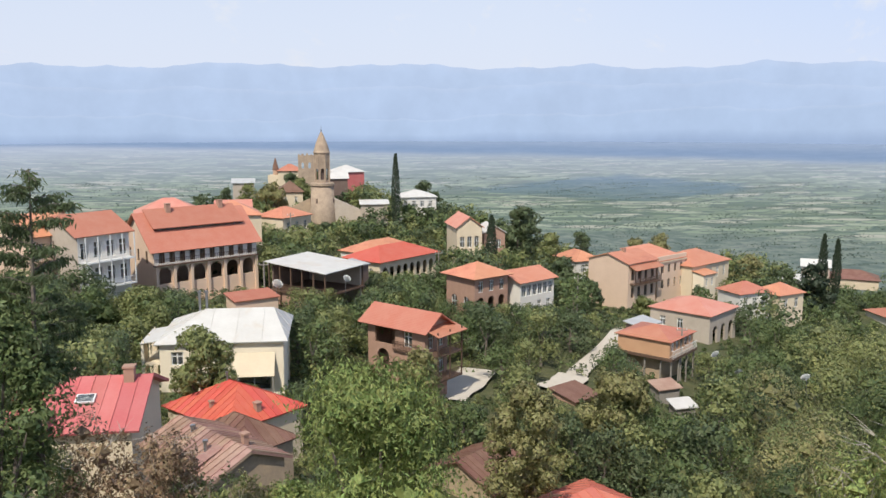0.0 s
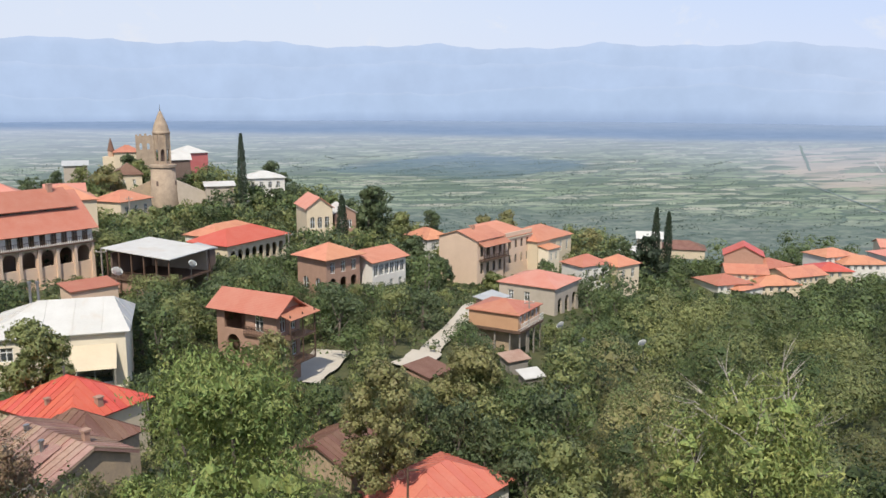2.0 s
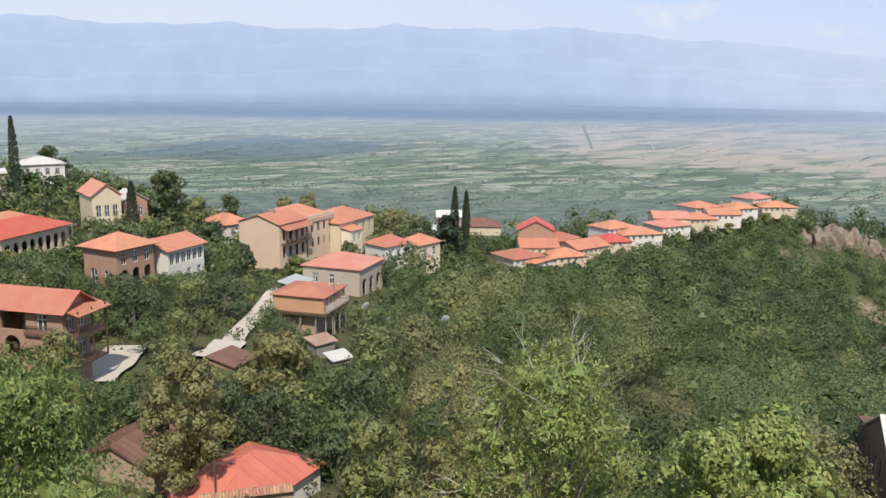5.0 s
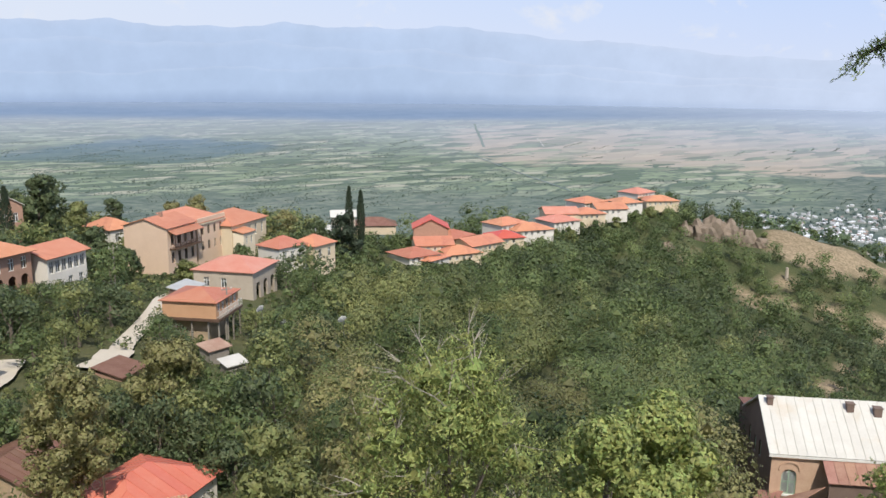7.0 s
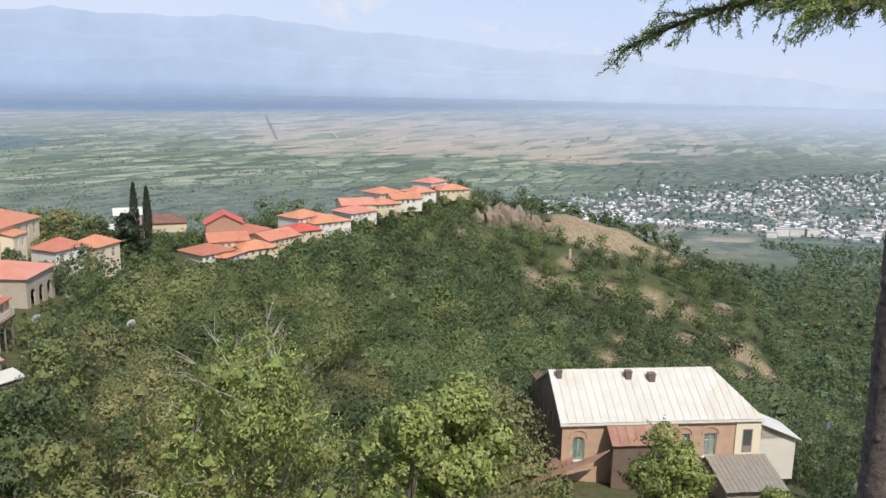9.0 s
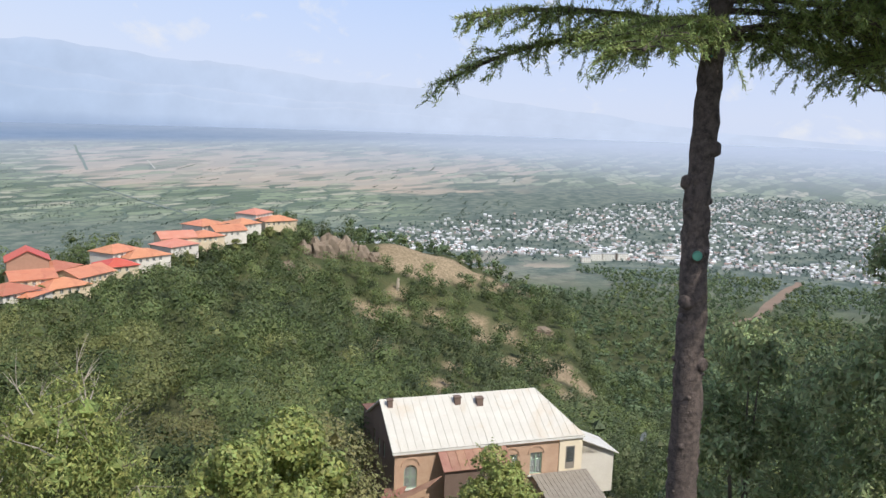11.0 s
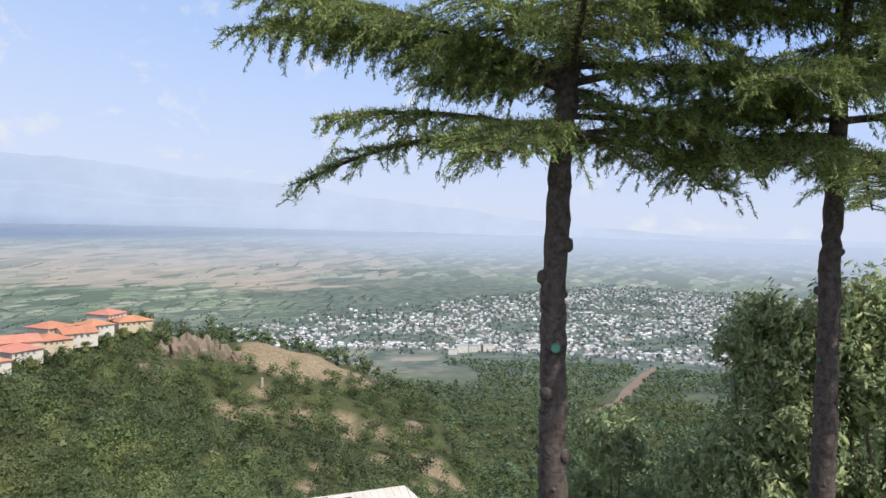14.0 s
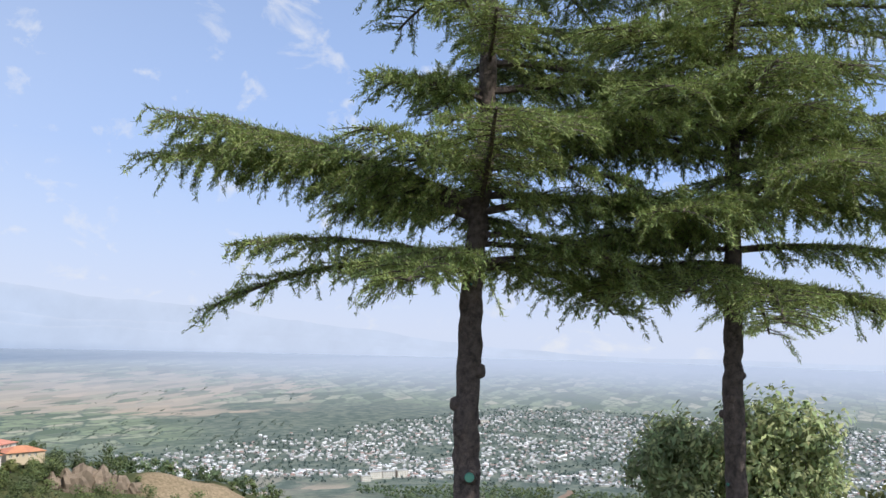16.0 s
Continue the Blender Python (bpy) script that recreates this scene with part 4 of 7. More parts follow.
# the left gable is brick too, its shade painted with the dark wall
WHOUSE = house("long old brick house with pale sheet-metal roof", (61.0, 44.0), -39, 19.6, 10.8, -30.4, 5.2, "halfhip", along="x", roof_mat=ROOF_WHITE, wall_mat=WALL_OLDBRICK, rise=3.1, hip=3.3, over=0.3, sheets=0.8,
               front=[(1.6, 0.65, 1.2, 3.6, "arch"), (12.0, 0.65, 1.3, 3.6), (14.7, 0.65, 1.3, 3.6), (18.3, 0.6, 1.0, 3.8)], left=[(2.4, 0.35, 2.2, 4.2), (4.6, 0.35, 2.4, 4.0), (6.6, 0.35, 2.8, 4.4)],
               frame_mat=PAINT_GREEN, wall_mats={"left": WALL_DARK}, show=0.3)
house("small orange-roofed house in the trees", (29.6, 182.9), 25, 6.5, 9, -30.0, 6.0, "hip", roof_mat=ROOF_ORANGE, wall_mat=WALL_WHITE, rise=1.8, front=row(0.4, 6, 2, 0.5, 3.2, 5.0))
house("small yellow house built against the long wing", (52.4, 165.2), 41, 4.4, 2.5, -29.8, 5.5, "shed", roof_mat=ROOF_ORANGE, wall_mat=WALL_IVORY, rise=0.6, over=0.3, front=row(0.3, 4.1, 2, 0.4, 3.0, 4.6))
house("low orange-roofed cottage on the street", (54.6, 150.6), 22, 7, 6, -30.5, 4.5, "hip", roof_mat=ROOF_BRICK, wall_mat=WALL_WHITE, rise=1.6, front=row(0.4, 6.6, 3, 0.5, 1.6, 3.4))
house("low orange-roofed cottage by the lane", (62.8, 152.8), 28, 6.5, 6, -31.2, 4.0, "hip", roof_mat=ROOF_ORANGE, wall_mat=WALL_CREAM, rise=1.6, front=row(0.4, 6, 2, 0.5, 1.2, 3.0))
house("orange-roofed house below the bell tower", (-36.0, 186.8), 58, 9.5, 8, -20.8, 4.5, "hip", roof_mat=ROOF_ORANGE, wall_mat=WALL_CREAM, rise=1.9, front=row(0.4, 9, 3, 0.5, 1.2, 3.2))


# ---- bell tower ----
def bell_tower():
    ob = thing("bell_tower", pose(-30, 208, -24), "round buff-stone bell tower with a cone top", "tower")
    lathe("drum", [(3.5, -4), (3.3, 0), (2.75, 8.6)], TOWER_STONE, ob, sides=32, smooth=True)
    lathe("cornice", [(2.75, 8.6), (3.05, 8.75), (3.05, 9.3), (2.6, 9.45), (2.3, 9.5)], TOWER_STONE, ob, sides=32)
    n, ap = 8, 1.8
    side = 2 * ap * math.tan(math.pi / n)
    for i in range(n):
        m = pose(0, 0, 0, 0, 0, 45 * i + 12) @ pose(-side / 2, -ap, 0)
        bm = bmesh.new()
        facade(bm, 0, side, 9.3, 16.6, [(side / 2, 0.42, 10.2, 13.0, True)], 0.35)
        bmesh.ops.remove_doubles(bm, verts=bm.verts, dist=0.001)
        bm.transform(m)
        part("belfry_wall", bm, TOWER_STONE, ob)
        box("pilaster", -0.14, 0.14, -0.12, 0.1, 9.4, 16.5, TOWER_STONE, ob, m=m)
        bm = bmesh.new()
        facade(bm, 0.18, side - 0.18, 13.9, 16.2, [(side / 2 - 0.28, 0.16, 14.3, 15.7, True), (side / 2 + 0.28, 0.16, 14.3, 15.7, True)], 0.1)
        bmesh.ops.remove_doubles(bm, verts=bm.verts, dist=0.001)
        bm.transform(m @ pose(0, -0.1, 0))
        part("blind_arch", bm, TOWER_STONE, ob)
    # dark core added behind the arches in place of the belfry's inner shade
    lathe("belfry_core", [(1.0, 9.2), (1.0, 16.6)], WALL_DARK, ob, sides=10)
    lathe("eaves_ring", [(1.9, 16.5), (2.1, 16.7), (2.1, 17.0), (1.95, 17.2)], TOWER_STONE, ob, sides=16)
    lathe("cone", [(1.95, 17.2), (1.6, 18.6), (1.05, 20.0), (0.5, 21.3), (0.2, 21.9)], TOWER_STONE, ob, sides=16)
    lathe("finial", [(0.2, 21.7), (0.1, 22.1), (0.16, 22.3), (0.05, 22.6), (0.04, 23.4)], METAL_GREY, ob, sides=8)
    # loopholes are dark blocks on the drum, their shade put in as colour
    for k in (0, 2):
        m = pose(0, 0, 0, 0, 0, 45 * k - 20)
        box("loophole", -0.22, 0.22, -3.12, -2.9, 4.5, 5.6, WALL_DARK, ob, m=m)
    for nm, x0, x1, z0, z1 in (("left", -8.5, -3.0, 3.0, 5.6), ("right", 3.0, 10.2, 5.6, 2.4)):
        bm = bmesh.new()
        v = [bm.verts.new(c) for c in ((x0, -0.6, -3), (x1, -0.6, -3), (x1, -0.6, z1), (x0, -0.6, z0), (x0, 0.3, -3), (x1, 0.3, -3), (x1, 0.3, z1), (x0, 0.3, z0))]
        for f in ((0, 1, 2, 3), (7, 6, 5, 4), (3, 2, 6, 7), (0, 3, 7, 4), (1, 5, 6, 2)):
            bm.faces.new([v[i] for i in f])
        part("wing_wall", bm, WALL_STONE if nm == "left" else WALL_GREY, ob)


bell_tower()
PLOTS.append((-29, 207, 8, -31, -18))


# ---- the hilltop round the tower ----
HILL = "houses round the bell tower"
house("shed with a pale grey-blue sheet roof", (-61, 242.7), 12, 6, 6, -17.4, 3, "gable", roof_mat=ROOF_GREY, wall_mat=WALL_GREY, rise=1.0, group=HILL)
house("small house with red roof by the chapel", (-49.8, 253.4), 10, 7, 6, -14.5, 5, "hip", roof_mat=ROOF_BRICK, wall_mat=WALL_CREAM, rise=1.8, group=HILL)
house("stone house with a brown tiled roof", (-41.5, 211.3), 14, 6.0, 6.5, -17.2, 5.5, "hip", roof_mat=ROOF_BROWN, wall_mat=WALL_CREAM, rise=2.6, group=HILL, front=row(0.5, 5.5, 2, 0.35, 2.8, 4.2))
house("dark-walled house with a white roof", (-29.8, 223.2), 15, 4.4, 5, -14.6, 5, "gable", roof_mat=ROOF_WHITE, wall_mat=WALL_DARK, rise=1.3, group=HILL)
house("white house with red band under a white roof", (-31.1, 248.3), 30, 8.5, 8, -14.6, 6, "hip", roof_mat=ROOF_WHITE, wall_mat=WALL_WHITE, rise=1.8, group=HILL, wall_mats={"front": ROOF_CRIMSON, "right": WALL_BRICK})
house("house with a broad white sheet roof", (-11.1, 215), 10, 9.5, 8, -18.8, 4.5, "hip", roof_mat=ROOF_WHITE, wall_mat=WALL_WHITE, rise=1.4, group=HILL, show=0.8, front=row(0.5, 9, 4, 0.5, 1.8, 3.4))
house("low shed with a white roof", (-20, 204.5), 8, 6.5, 5, -19.6, 3, "shed", roof_mat=ROOF_WHITE, wall_mat=WALL_GREY, rise=0.6, group=HILL, show=0.85)
house("house with spreading faded orange roof", (-52, 141), 20, 11, 9, -14.9, 6, "hip", roof_mat=ROOF_PINK, wall_mat=WALL_CREAM, rise=2.4, group=HILL)
house("orange-roofed house behind the hotel", (-41, 146), 20, 9, 9, -15.6, 6, "hip", roof_mat=ROOF_ORANGE, wall_mat=WALL_CREAM, rise=2.2, group=HILL)
house("house with pink sheet roof up the hill", (-50, 183.7), 15, 7.5, 8, -19.2, 5, "gable", along="x", roof_mat=ROOF_PINK, wall_mat=WALL_WHITE, rise=2.2, group=HILL, front=row(0.5, 7, 3, 0.4, 2.6, 4.0))
house("low white-roofed shed by the cypresses", (86, 197.3), -22, 6, 6, -33.6, 4, "gable", roof_mat=ROOF_WHITE, wall_mat=WALL_GREY, rise=1.2)
house("house with dark red roof behind cypresses", (100, 214), -24, 12, 8, -39.6, 2.4, "hip", sink=0.4, roof_mat=ROOF_BROWN, wall_mat=WALL_CREAM, rise=1.8)
house("house with red and brown roof over the valley", (109.8, 196.7), -28, 9.5, 8, -38.4, 2.6, "gable", along="y", sink=0.4, roof_mat=ROOF_RED, wall_mat=WALL_BRICK, rise=2.4)
house("small white shed roof in the trees", (76, 185.3), -20, 5, 4, -34.6, 3, "shed", roof_mat=ROOF_WHITE, wall_mat=WALL_WHITE, rise=0.7)


def chapel():
    ob = thing("chapel", pose(-51.3, 257, -21), "small chapel with a dark pointed spire", "church")
    box("nave", -2, 5, -2, 2, -2, 5, WALL_CREAM, ob)
    lathe("belfry", [(0.85, 0), (0.85, 6.6)], WALL_OLDBRICK, ob, sides=8)
    lathe("spire", [(1.05, 6.5), (0.65, 8.2), (0.05, 10.4)], ROOF_BROWN, ob, sides=8)
    ruin = thing("ruined_tower", pose(-39, 239, -17.5, 0, 0, 8), "roofless square stone tower with broken top", "tower")
    bm = bmesh.new()
    facade(bm, -2.2, 2.2, -3, 8.2, [(-0.9, 0.35, 4.5, 6.2, True), (1.0, 0.35, 4.5, 6.2, True)], 0.5)
    bmesh.ops.remove_doubles(bm, verts=bm.verts, dist=0.001)
    part("wall", bm, TOWER_STONE, ruin)
    box("wall", -2.2, -1.7, 0.5, 4, -3, 7.6, TOWER_STONE, ruin)
    box("wall", 1.7, 2.2, 0.5, 4, -3, 6.8, TOWER_STONE, ruin)
    for x in (-1.9, -0.9, 0.4, 1.6):
        box("merlon", x - 0.3, x + 0.3, 0.02, 0.48, 8.2, 8.2 + 0.5 + 0.25 * math.sin(7 * x), TOWER_STONE, ruin)


chapel()


# ---- what hangs on the houses ----
def rail(parent, m, x0, x1, z, mat, h=0.95, step=0.16):
    """A balustrade along x: handrail, foot rail and each baluster."""
    bar = box("handrail", x0, x1, -0.03, 0.03, z + h - 0.06, z + h, mat, parent, m=m)
    box("foot_rail", x0, x1, -0.02, 0.02, z + 0.08, z + 0.13, mat, bar)
    n = max(2, int((x1 - x0) / step))
    for i in range(n + 1):
        x = x0 + (x1 - x0) * i / n
        box("baluster", x - 0.018, x + 0.018, -0.018, 0.018, z, z + h - 0.05, mat, bar, m=m)


def balcony(parent, m, x0, x1, z, depth, mat, posts=0, top=0.0, step=0.3):
    deck = box("balcony", x0, x1, -depth, 0, z - 0.16, z, mat, parent, m=m)
    rail(parent, m @ pose(0, -depth + 0.05, 0), x0, x1, z, mat, step=step)
    for i in range(posts):
        x = x0 + 0.06 + (x1 - x0 - 0.12) * i / max(1, posts - 1)
        box("post", x - 0.06, x + 0.06, -depth, -depth + 0.12, z, z + top, mat, parent, m=m)


def detail_houses():
    I = Matrix.Identity(4)
    # hotel: clerestory, gallery, chimneys
    h, rise, D = 8.2, 4.6, 11.0
    slope = lambda y: h + rise * y / (D / 2)
    slab_from("upper_roof", ((1.0, 2.0, slope(2.0) + 0.95), (15.6, 2.0, slope(2.0) + 0.95), (15.6, 5.7, slope(5.5) + 0.55), (1.0, 5.7, slope(5.5) + 0.55)), 0.14, ROOF_BRICK, HOTEL)
    box("clerestory", 1.4, 15.2, 2.5, 2.7, slope(2.4) - 0.1, slope(2.4) + 0.75, WOOD_DARK, HOTEL)
    for i in range(11):
        x = 1.9 + i * 1.28
        box("clerestory_pane", x, x + 0.95, 2.46, 2.49, slope(2.4) + 0.2, slope(2.4) + 0.62, GLASS, HOTEL)
    bm = bmesh.new()
    facade(bm, 0.02, 16.48, 5.76, 8.18, [(*w[:4], False) for w in row(0.4, 16.1, 10, 0.42, 6.0, 7.8)], 0.03)
    bmesh.ops.remove_doubles(bm, verts=bm.verts, dist=0.001)
    bm.transform(pose(0, -0.034, 0))
    part("upper_storey_wall", bm, WALL_WHITE, HOTEL, "pale plastered upper storey")
    box("string_course", -0.1, 16.6, -0.14, -0.01, 5.3, 5.56, WALL_CREAM, HOTEL)
    balcony(HOTEL, I, -0.1, 16.6, 5.75, 0.6, WOOD_DARK)
    for x in (0.3, 2.97, 5.63, 8.3, 10.97, 13.63, 16.3):
        box("pier", x - 0.2, x + 0.2, -0.35, 0.0, -1.5, 5.5, WALL_PEACH, HOTEL)
    box("plinth", -0.3, 17, -1.6, -0.02, -2.5, 0.1, WALL_STONE, HOTEL)
    chimney(HOTEL, 4.6, 5.0, slope(5.0) + 0.3, 0.7, 1.3)
    chimney(HOTEL, 13.2, 5.2, slope(5.2) + 0.2, 0.7, 1.2)
    for z in (2.6, 5.8):
        balcony(DECKED, I, 0.2, 6.8, z, 1.6, WOOD_DARK, 4, 3.0, step=0.3)
    # white balconies, two floors
    for z in (3.5, 6.9):
        balcony(BALCONY_HOUSE, I, 0.2, 7.4, z, 1.5, PAINT_WHITE, 5, 3.2 if z < 5 else 3.3, step=0.25)
    chimney(BALCONY_HOUSE, 2.0, 6.5, 12.0, 0.6, 1.0)
    # brick house: porch with two balconies and lean-to roof
    for z in (2.2, 5.0):
        balcony(BROWN, I, 0.1, 4.5, z, 1.8, WOOD_DARK, 3, 2.7, step=0.22)
    slab_from("porch_roof", ((-0.2, -2.2, 7.3), (4.9, -2.2, 7.3), (4.9, 0.3, 8.0), (-0.2, 0.3, 8.0)), 0.1, ROOF_BRICK, BROWN)
    balcony(BROWN, pose(0, 10, 0, 0, 0, -90), 5.6, 9.2, 5.0, 0.3, WOOD_DARK, 0, 0, step=0.22)
    # peach block: long balcony with its own roof
    balcony(BIGHOUSE, I, 0.6, 9.0, 8.0, 1.3, WOOD_DARK, 6, 2.9, step=0.3)
    slab_from("balcony_roof", ((0.2, -1.8, 10.8), (9.2, -1.8, 10.8), (9.2, 0.2, 11.7), (0.2, 0.2, 11.7)), 0.1, ROOF_BRICK, BIGHOUSE)
    chimney(BIGHOUSE, 4, 4.2, 13.2, 0.6, 0.9)
    box("parapet", -0.05, 9.65, -0.12, 0.22, 12.3, 13.3, WALL_PEACH, BIGHOUSE2)
    box("cornice", -0.2, 9.75, -0.25, -0.13, 12.0, 12.25, WALL_CREAM, BIGHOUSE2)
    # boarded upper storey on posts over a stone base
    box("base_storey", 1.0, 7.0, 1.6, 7.2, -5, -0.35, WALL_STONE, SMALLRED)
    box("floor_slab", -0.3, 7.3, -0.5, 7.3, -0.35, -0.02, WOOD_DARK, SMALLRED)
    for x in (0.2, 2.4, 4.7, 6.9):
        box("post", x - 0.09, x + 0.09, -0.3, -0.12, -5, -0.35, WOOD_GREY, SMALLRED)
    for y in (1.2, 3.4, 5.6, 7.0):
        box("post", 0.1, 0.28, y - 0.09, y + 0.09, -5, -0.35, WOOD_GREY, SMALLRED)
    rail(SMALLRED, pose(0, -0.45, 0), 0, 7.2, 0, PAINT_WHITE, step=0.3)
    # white-roofed house: corner stair, awning, flues
    for z in (0.0, 2.5):
        balcony(WHITEROOF, pose(0, 9.5, 0, 0, 0, -90), 3.4, 8.6, z + 0.2, 1.7, WALL_IVORY, 3, 2.3, step=0.35)
    slab_from("gallery_roof", ((-1.9, 0.7, 4.75), (-0.1, 0.7, 5.0), (-0.1, 6.3, 5.0), (-1.9, 6.3, 4.75)), 0.08, ROOF_WHITE, WHITEROOF)
    box("corner_pier", -1.85, -1.45, 5.6, 6.0, -2.5, 4.7, WALL_IVORY, WHITEROOF)
    box("gallery_wall", -1.85, -1.6, 0.8, 2.6, -2.5, 4.6, WALL_IVORY, WHITEROOF)
    slab_from("awning", ((6.8, -1.5, 1.8), (10.6, -1.5, 1.8), (10.6, -0.02, 3.7), (6.8, -0.02, 3.7)), 0.04, WALL_CREAM, WHITEROOF)
    for x in (6.95, 10.45):
        box("awning_post", x - 0.06, x + 0.06, -1.46, -1.34, -2.5, 1.8, WOOD_GREY, WHITEROOF)
    for x in (2.6, 3.3):
        lathe("flue", [(0.13, 5.2), (0.13, 8.0), (0.2, 8.05), (0.2, 8.25)], METAL_GREY, WHITEROOF, centre=(x, 7.6), sides=8)
    # crimson roof: skylight, brick chimneys, guy wire
    z = lambda y, rise=1.5, D=7.6: 4.0 + rise * y / (D / 2) + 0.12
    m = Matrix.Translation((3.3, 1.9, z(1.9) + 0.03)) @ Matrix.Rotation(math.atan(1.5 / 3.8), 4, "X")
    sk = box("skylight", -0.5, 0.5, -0.35, 0.35, 0.0, 0.1, PAINT_WHITE, REDA, m=m)
    box("pane", -0.42, 0.42, -0.28, 0.28, 0.1, 0.115, GLASS, sk, m=m)
    chimney(REDA, 1.5, 0.1, z(0.1), 0.75, 0.7)
    chimney(REDA, 5.3, 3.4, z(3.4), 0.55, 0.7)
    chimney(REDA, 2.2, 3.9, z(3.8), 0.5, 0.4)
    # red seamed roof: chimneys and flue
    chimney(REDB, 2.9, 0.6, 4.4, 0.42, 0.5)
    lathe("flue", [(0.07, 4.6), (0.07, 6.3), (0.12, 6.32), (0.12, 6.42)], METAL_GREY, REDB, centre=(3.2, 4.6), sides=8)
    chimney(REDB, 0.9, 3.4, 4.5, 0.25, 0.4)
    # rusty roof: vents and loose sheet
    for x, y in ((0.9, 2.0), (1.5, 4.2)):
        lathe("vent", [(0.09, 3.8), (0.09, 4.45), (0.14, 4.47), (0.14, 4.58)], METAL_GREY, RUST, centre=(x, y), sides=8)
    chimney(RUST, 2.4, 1.0, 4.3, 0.26, 0.4)
    slab_from("loose_sheet", ((-0.25, 1.2, 3.68), (-0.15, 1.9, 3.70), (1.5, 2.1, 4.25), (1.4, 1.3, 4.25)), 0.03, ROOF_RUST, RUST)
    chimney(NEARROOF, 1.2, 6.6, 4.4, 0.7, 0.8, ROOF_BRICK)
    # old house in the slope: chimneys, porch roof, stair roof, annex
    z = lambda y: 5.2 + 3.1 * y / 5.4 + 0.1
    for x, y, w in ((0.6, 4.6, 0.5), (7.6, 4.4, 0.6), (9.9, 4.1, 0.65)):
        chimney(WHOUSE, x, y, z(y), w, 0.6, WALL_DARK)
    slab_from("porch_roof", ((4.2, -2.3, 3.6), (11.2, -2.3, 3.6), (11.2, 0.0, 4.9), (4.2, 0.0, 4.9)), 0.06, ROOF_OXIDE, WHOUSE)
    sheeted(((4.2, -2.3, 3.62), (11.2, -2.3, 3.62), (11.2, 0.0, 4.92), (4.2, 0.0, 4.92)), ROOF_OXIDE, WHOUSE, 0.9, seed=5)
    box("porch_wall", 4.4, 11.0, -2.0, -1.8, -1.5, 3.5, WALL_DARK, WHOUSE)
    slab_from("stair_roof", ((2.2, -3.6, 2.9), (4.0, -2.3, 3.3), (-3.6, -0.6, -0.4), (-5.4, -2.0, -0.9)), 0.05, ROOF_OXIDE, WHOUSE)
    slab_from("stair_roof", ((1.2, -0.2, 1.6), (-0.6, 1.0, 1.0), (-1.4, -0.2, 0.6), (0.4, -1.4, 1.2)), 0.05, ROOF_OXIDE, WHOUSE)
    box("corner_bay", 17.2, 19.75, -0.12, -0.01, 0.2, 5.1, WALL_IVORY, WHOUSE)
    # added wing continues the gable's painted shade, kept below the lookout's sight line
    box("rear_wing", 0.05, 6.0, 10.85, 13.6, -4, 4.9, WALL_DARK, WHOUSE)
    slab_from("rear_roof", ((-0.15, 10.82, 5.25), (6.2, 10.82, 5.25), (6.2, 13.8, 4.95), (-0.15, 13.8, 4.95)), 0.1, ROOF_BROWN, WHOUSE)
    box("bay_window_frame", 17.9, 18.9, -0.16, -0.125, 1.6, 4.0, WOOD_GREY, WHOUSE)
    box("bay_window_pane", 18.0, 18.8, -0.175, -0.165, 2.3, 3.9, GLASS, WHOUSE)
    for x, z0, z1 in ((1.6, 1.2, 3.3), (12.0, 1.3, 3.5), (14.7, 1.3, 3.5)):
        box("curtain", x - 0.62, x + 0.62, 0.22, 0.25, z0, z1, PAINT_WHITE, WHOUSE, "drawn white curtain")
    box("eaves_board", -0.3, 19.9, -0.36, -0.3, 4.85, 5.05, PAINT_WHITE, WHOUSE)
    for x in (1.6, 12.0, 14.7):
        bm = bmesh.new()
        arc = [(x + 0.95 * math.cos(a), 3.55 + 0.85 * math.sin(a)) for a in np.linspace(0, math.pi, 9)]
        arc2 = [(x + 0.8 * math.cos(a), 3.55 + 0.7 * math.sin(a)) for a in np.linspace(0, math.pi, 9)]
        for i in range(8):
            q = (arc[i], arc[i + 1], arc2[i + 1], arc2[i])
            lo = [bm.verts.new((a, -0.1, b)) for a, b in q]
            hi = [bm.verts.new((a, 0.0, b)) for a, b in q]
            bm.faces.new(lo)
            for k in range(4):
                bm.faces.new((lo[k], lo[(k + 1) % 4], hi[(k + 1) % 4], hi[k]))
        bmesh.ops.remove_doubles(bm, verts=bm.verts, dist=0.001)
        part("hood_mould", bm, WALL_OLDBRICK, WHOUSE)
        box("sill", x - 0.85, x + 0.85, -0.18, 0.0, 1.12, 1.26, PAINT_WHITE, WHOUSE)


detail_houses()


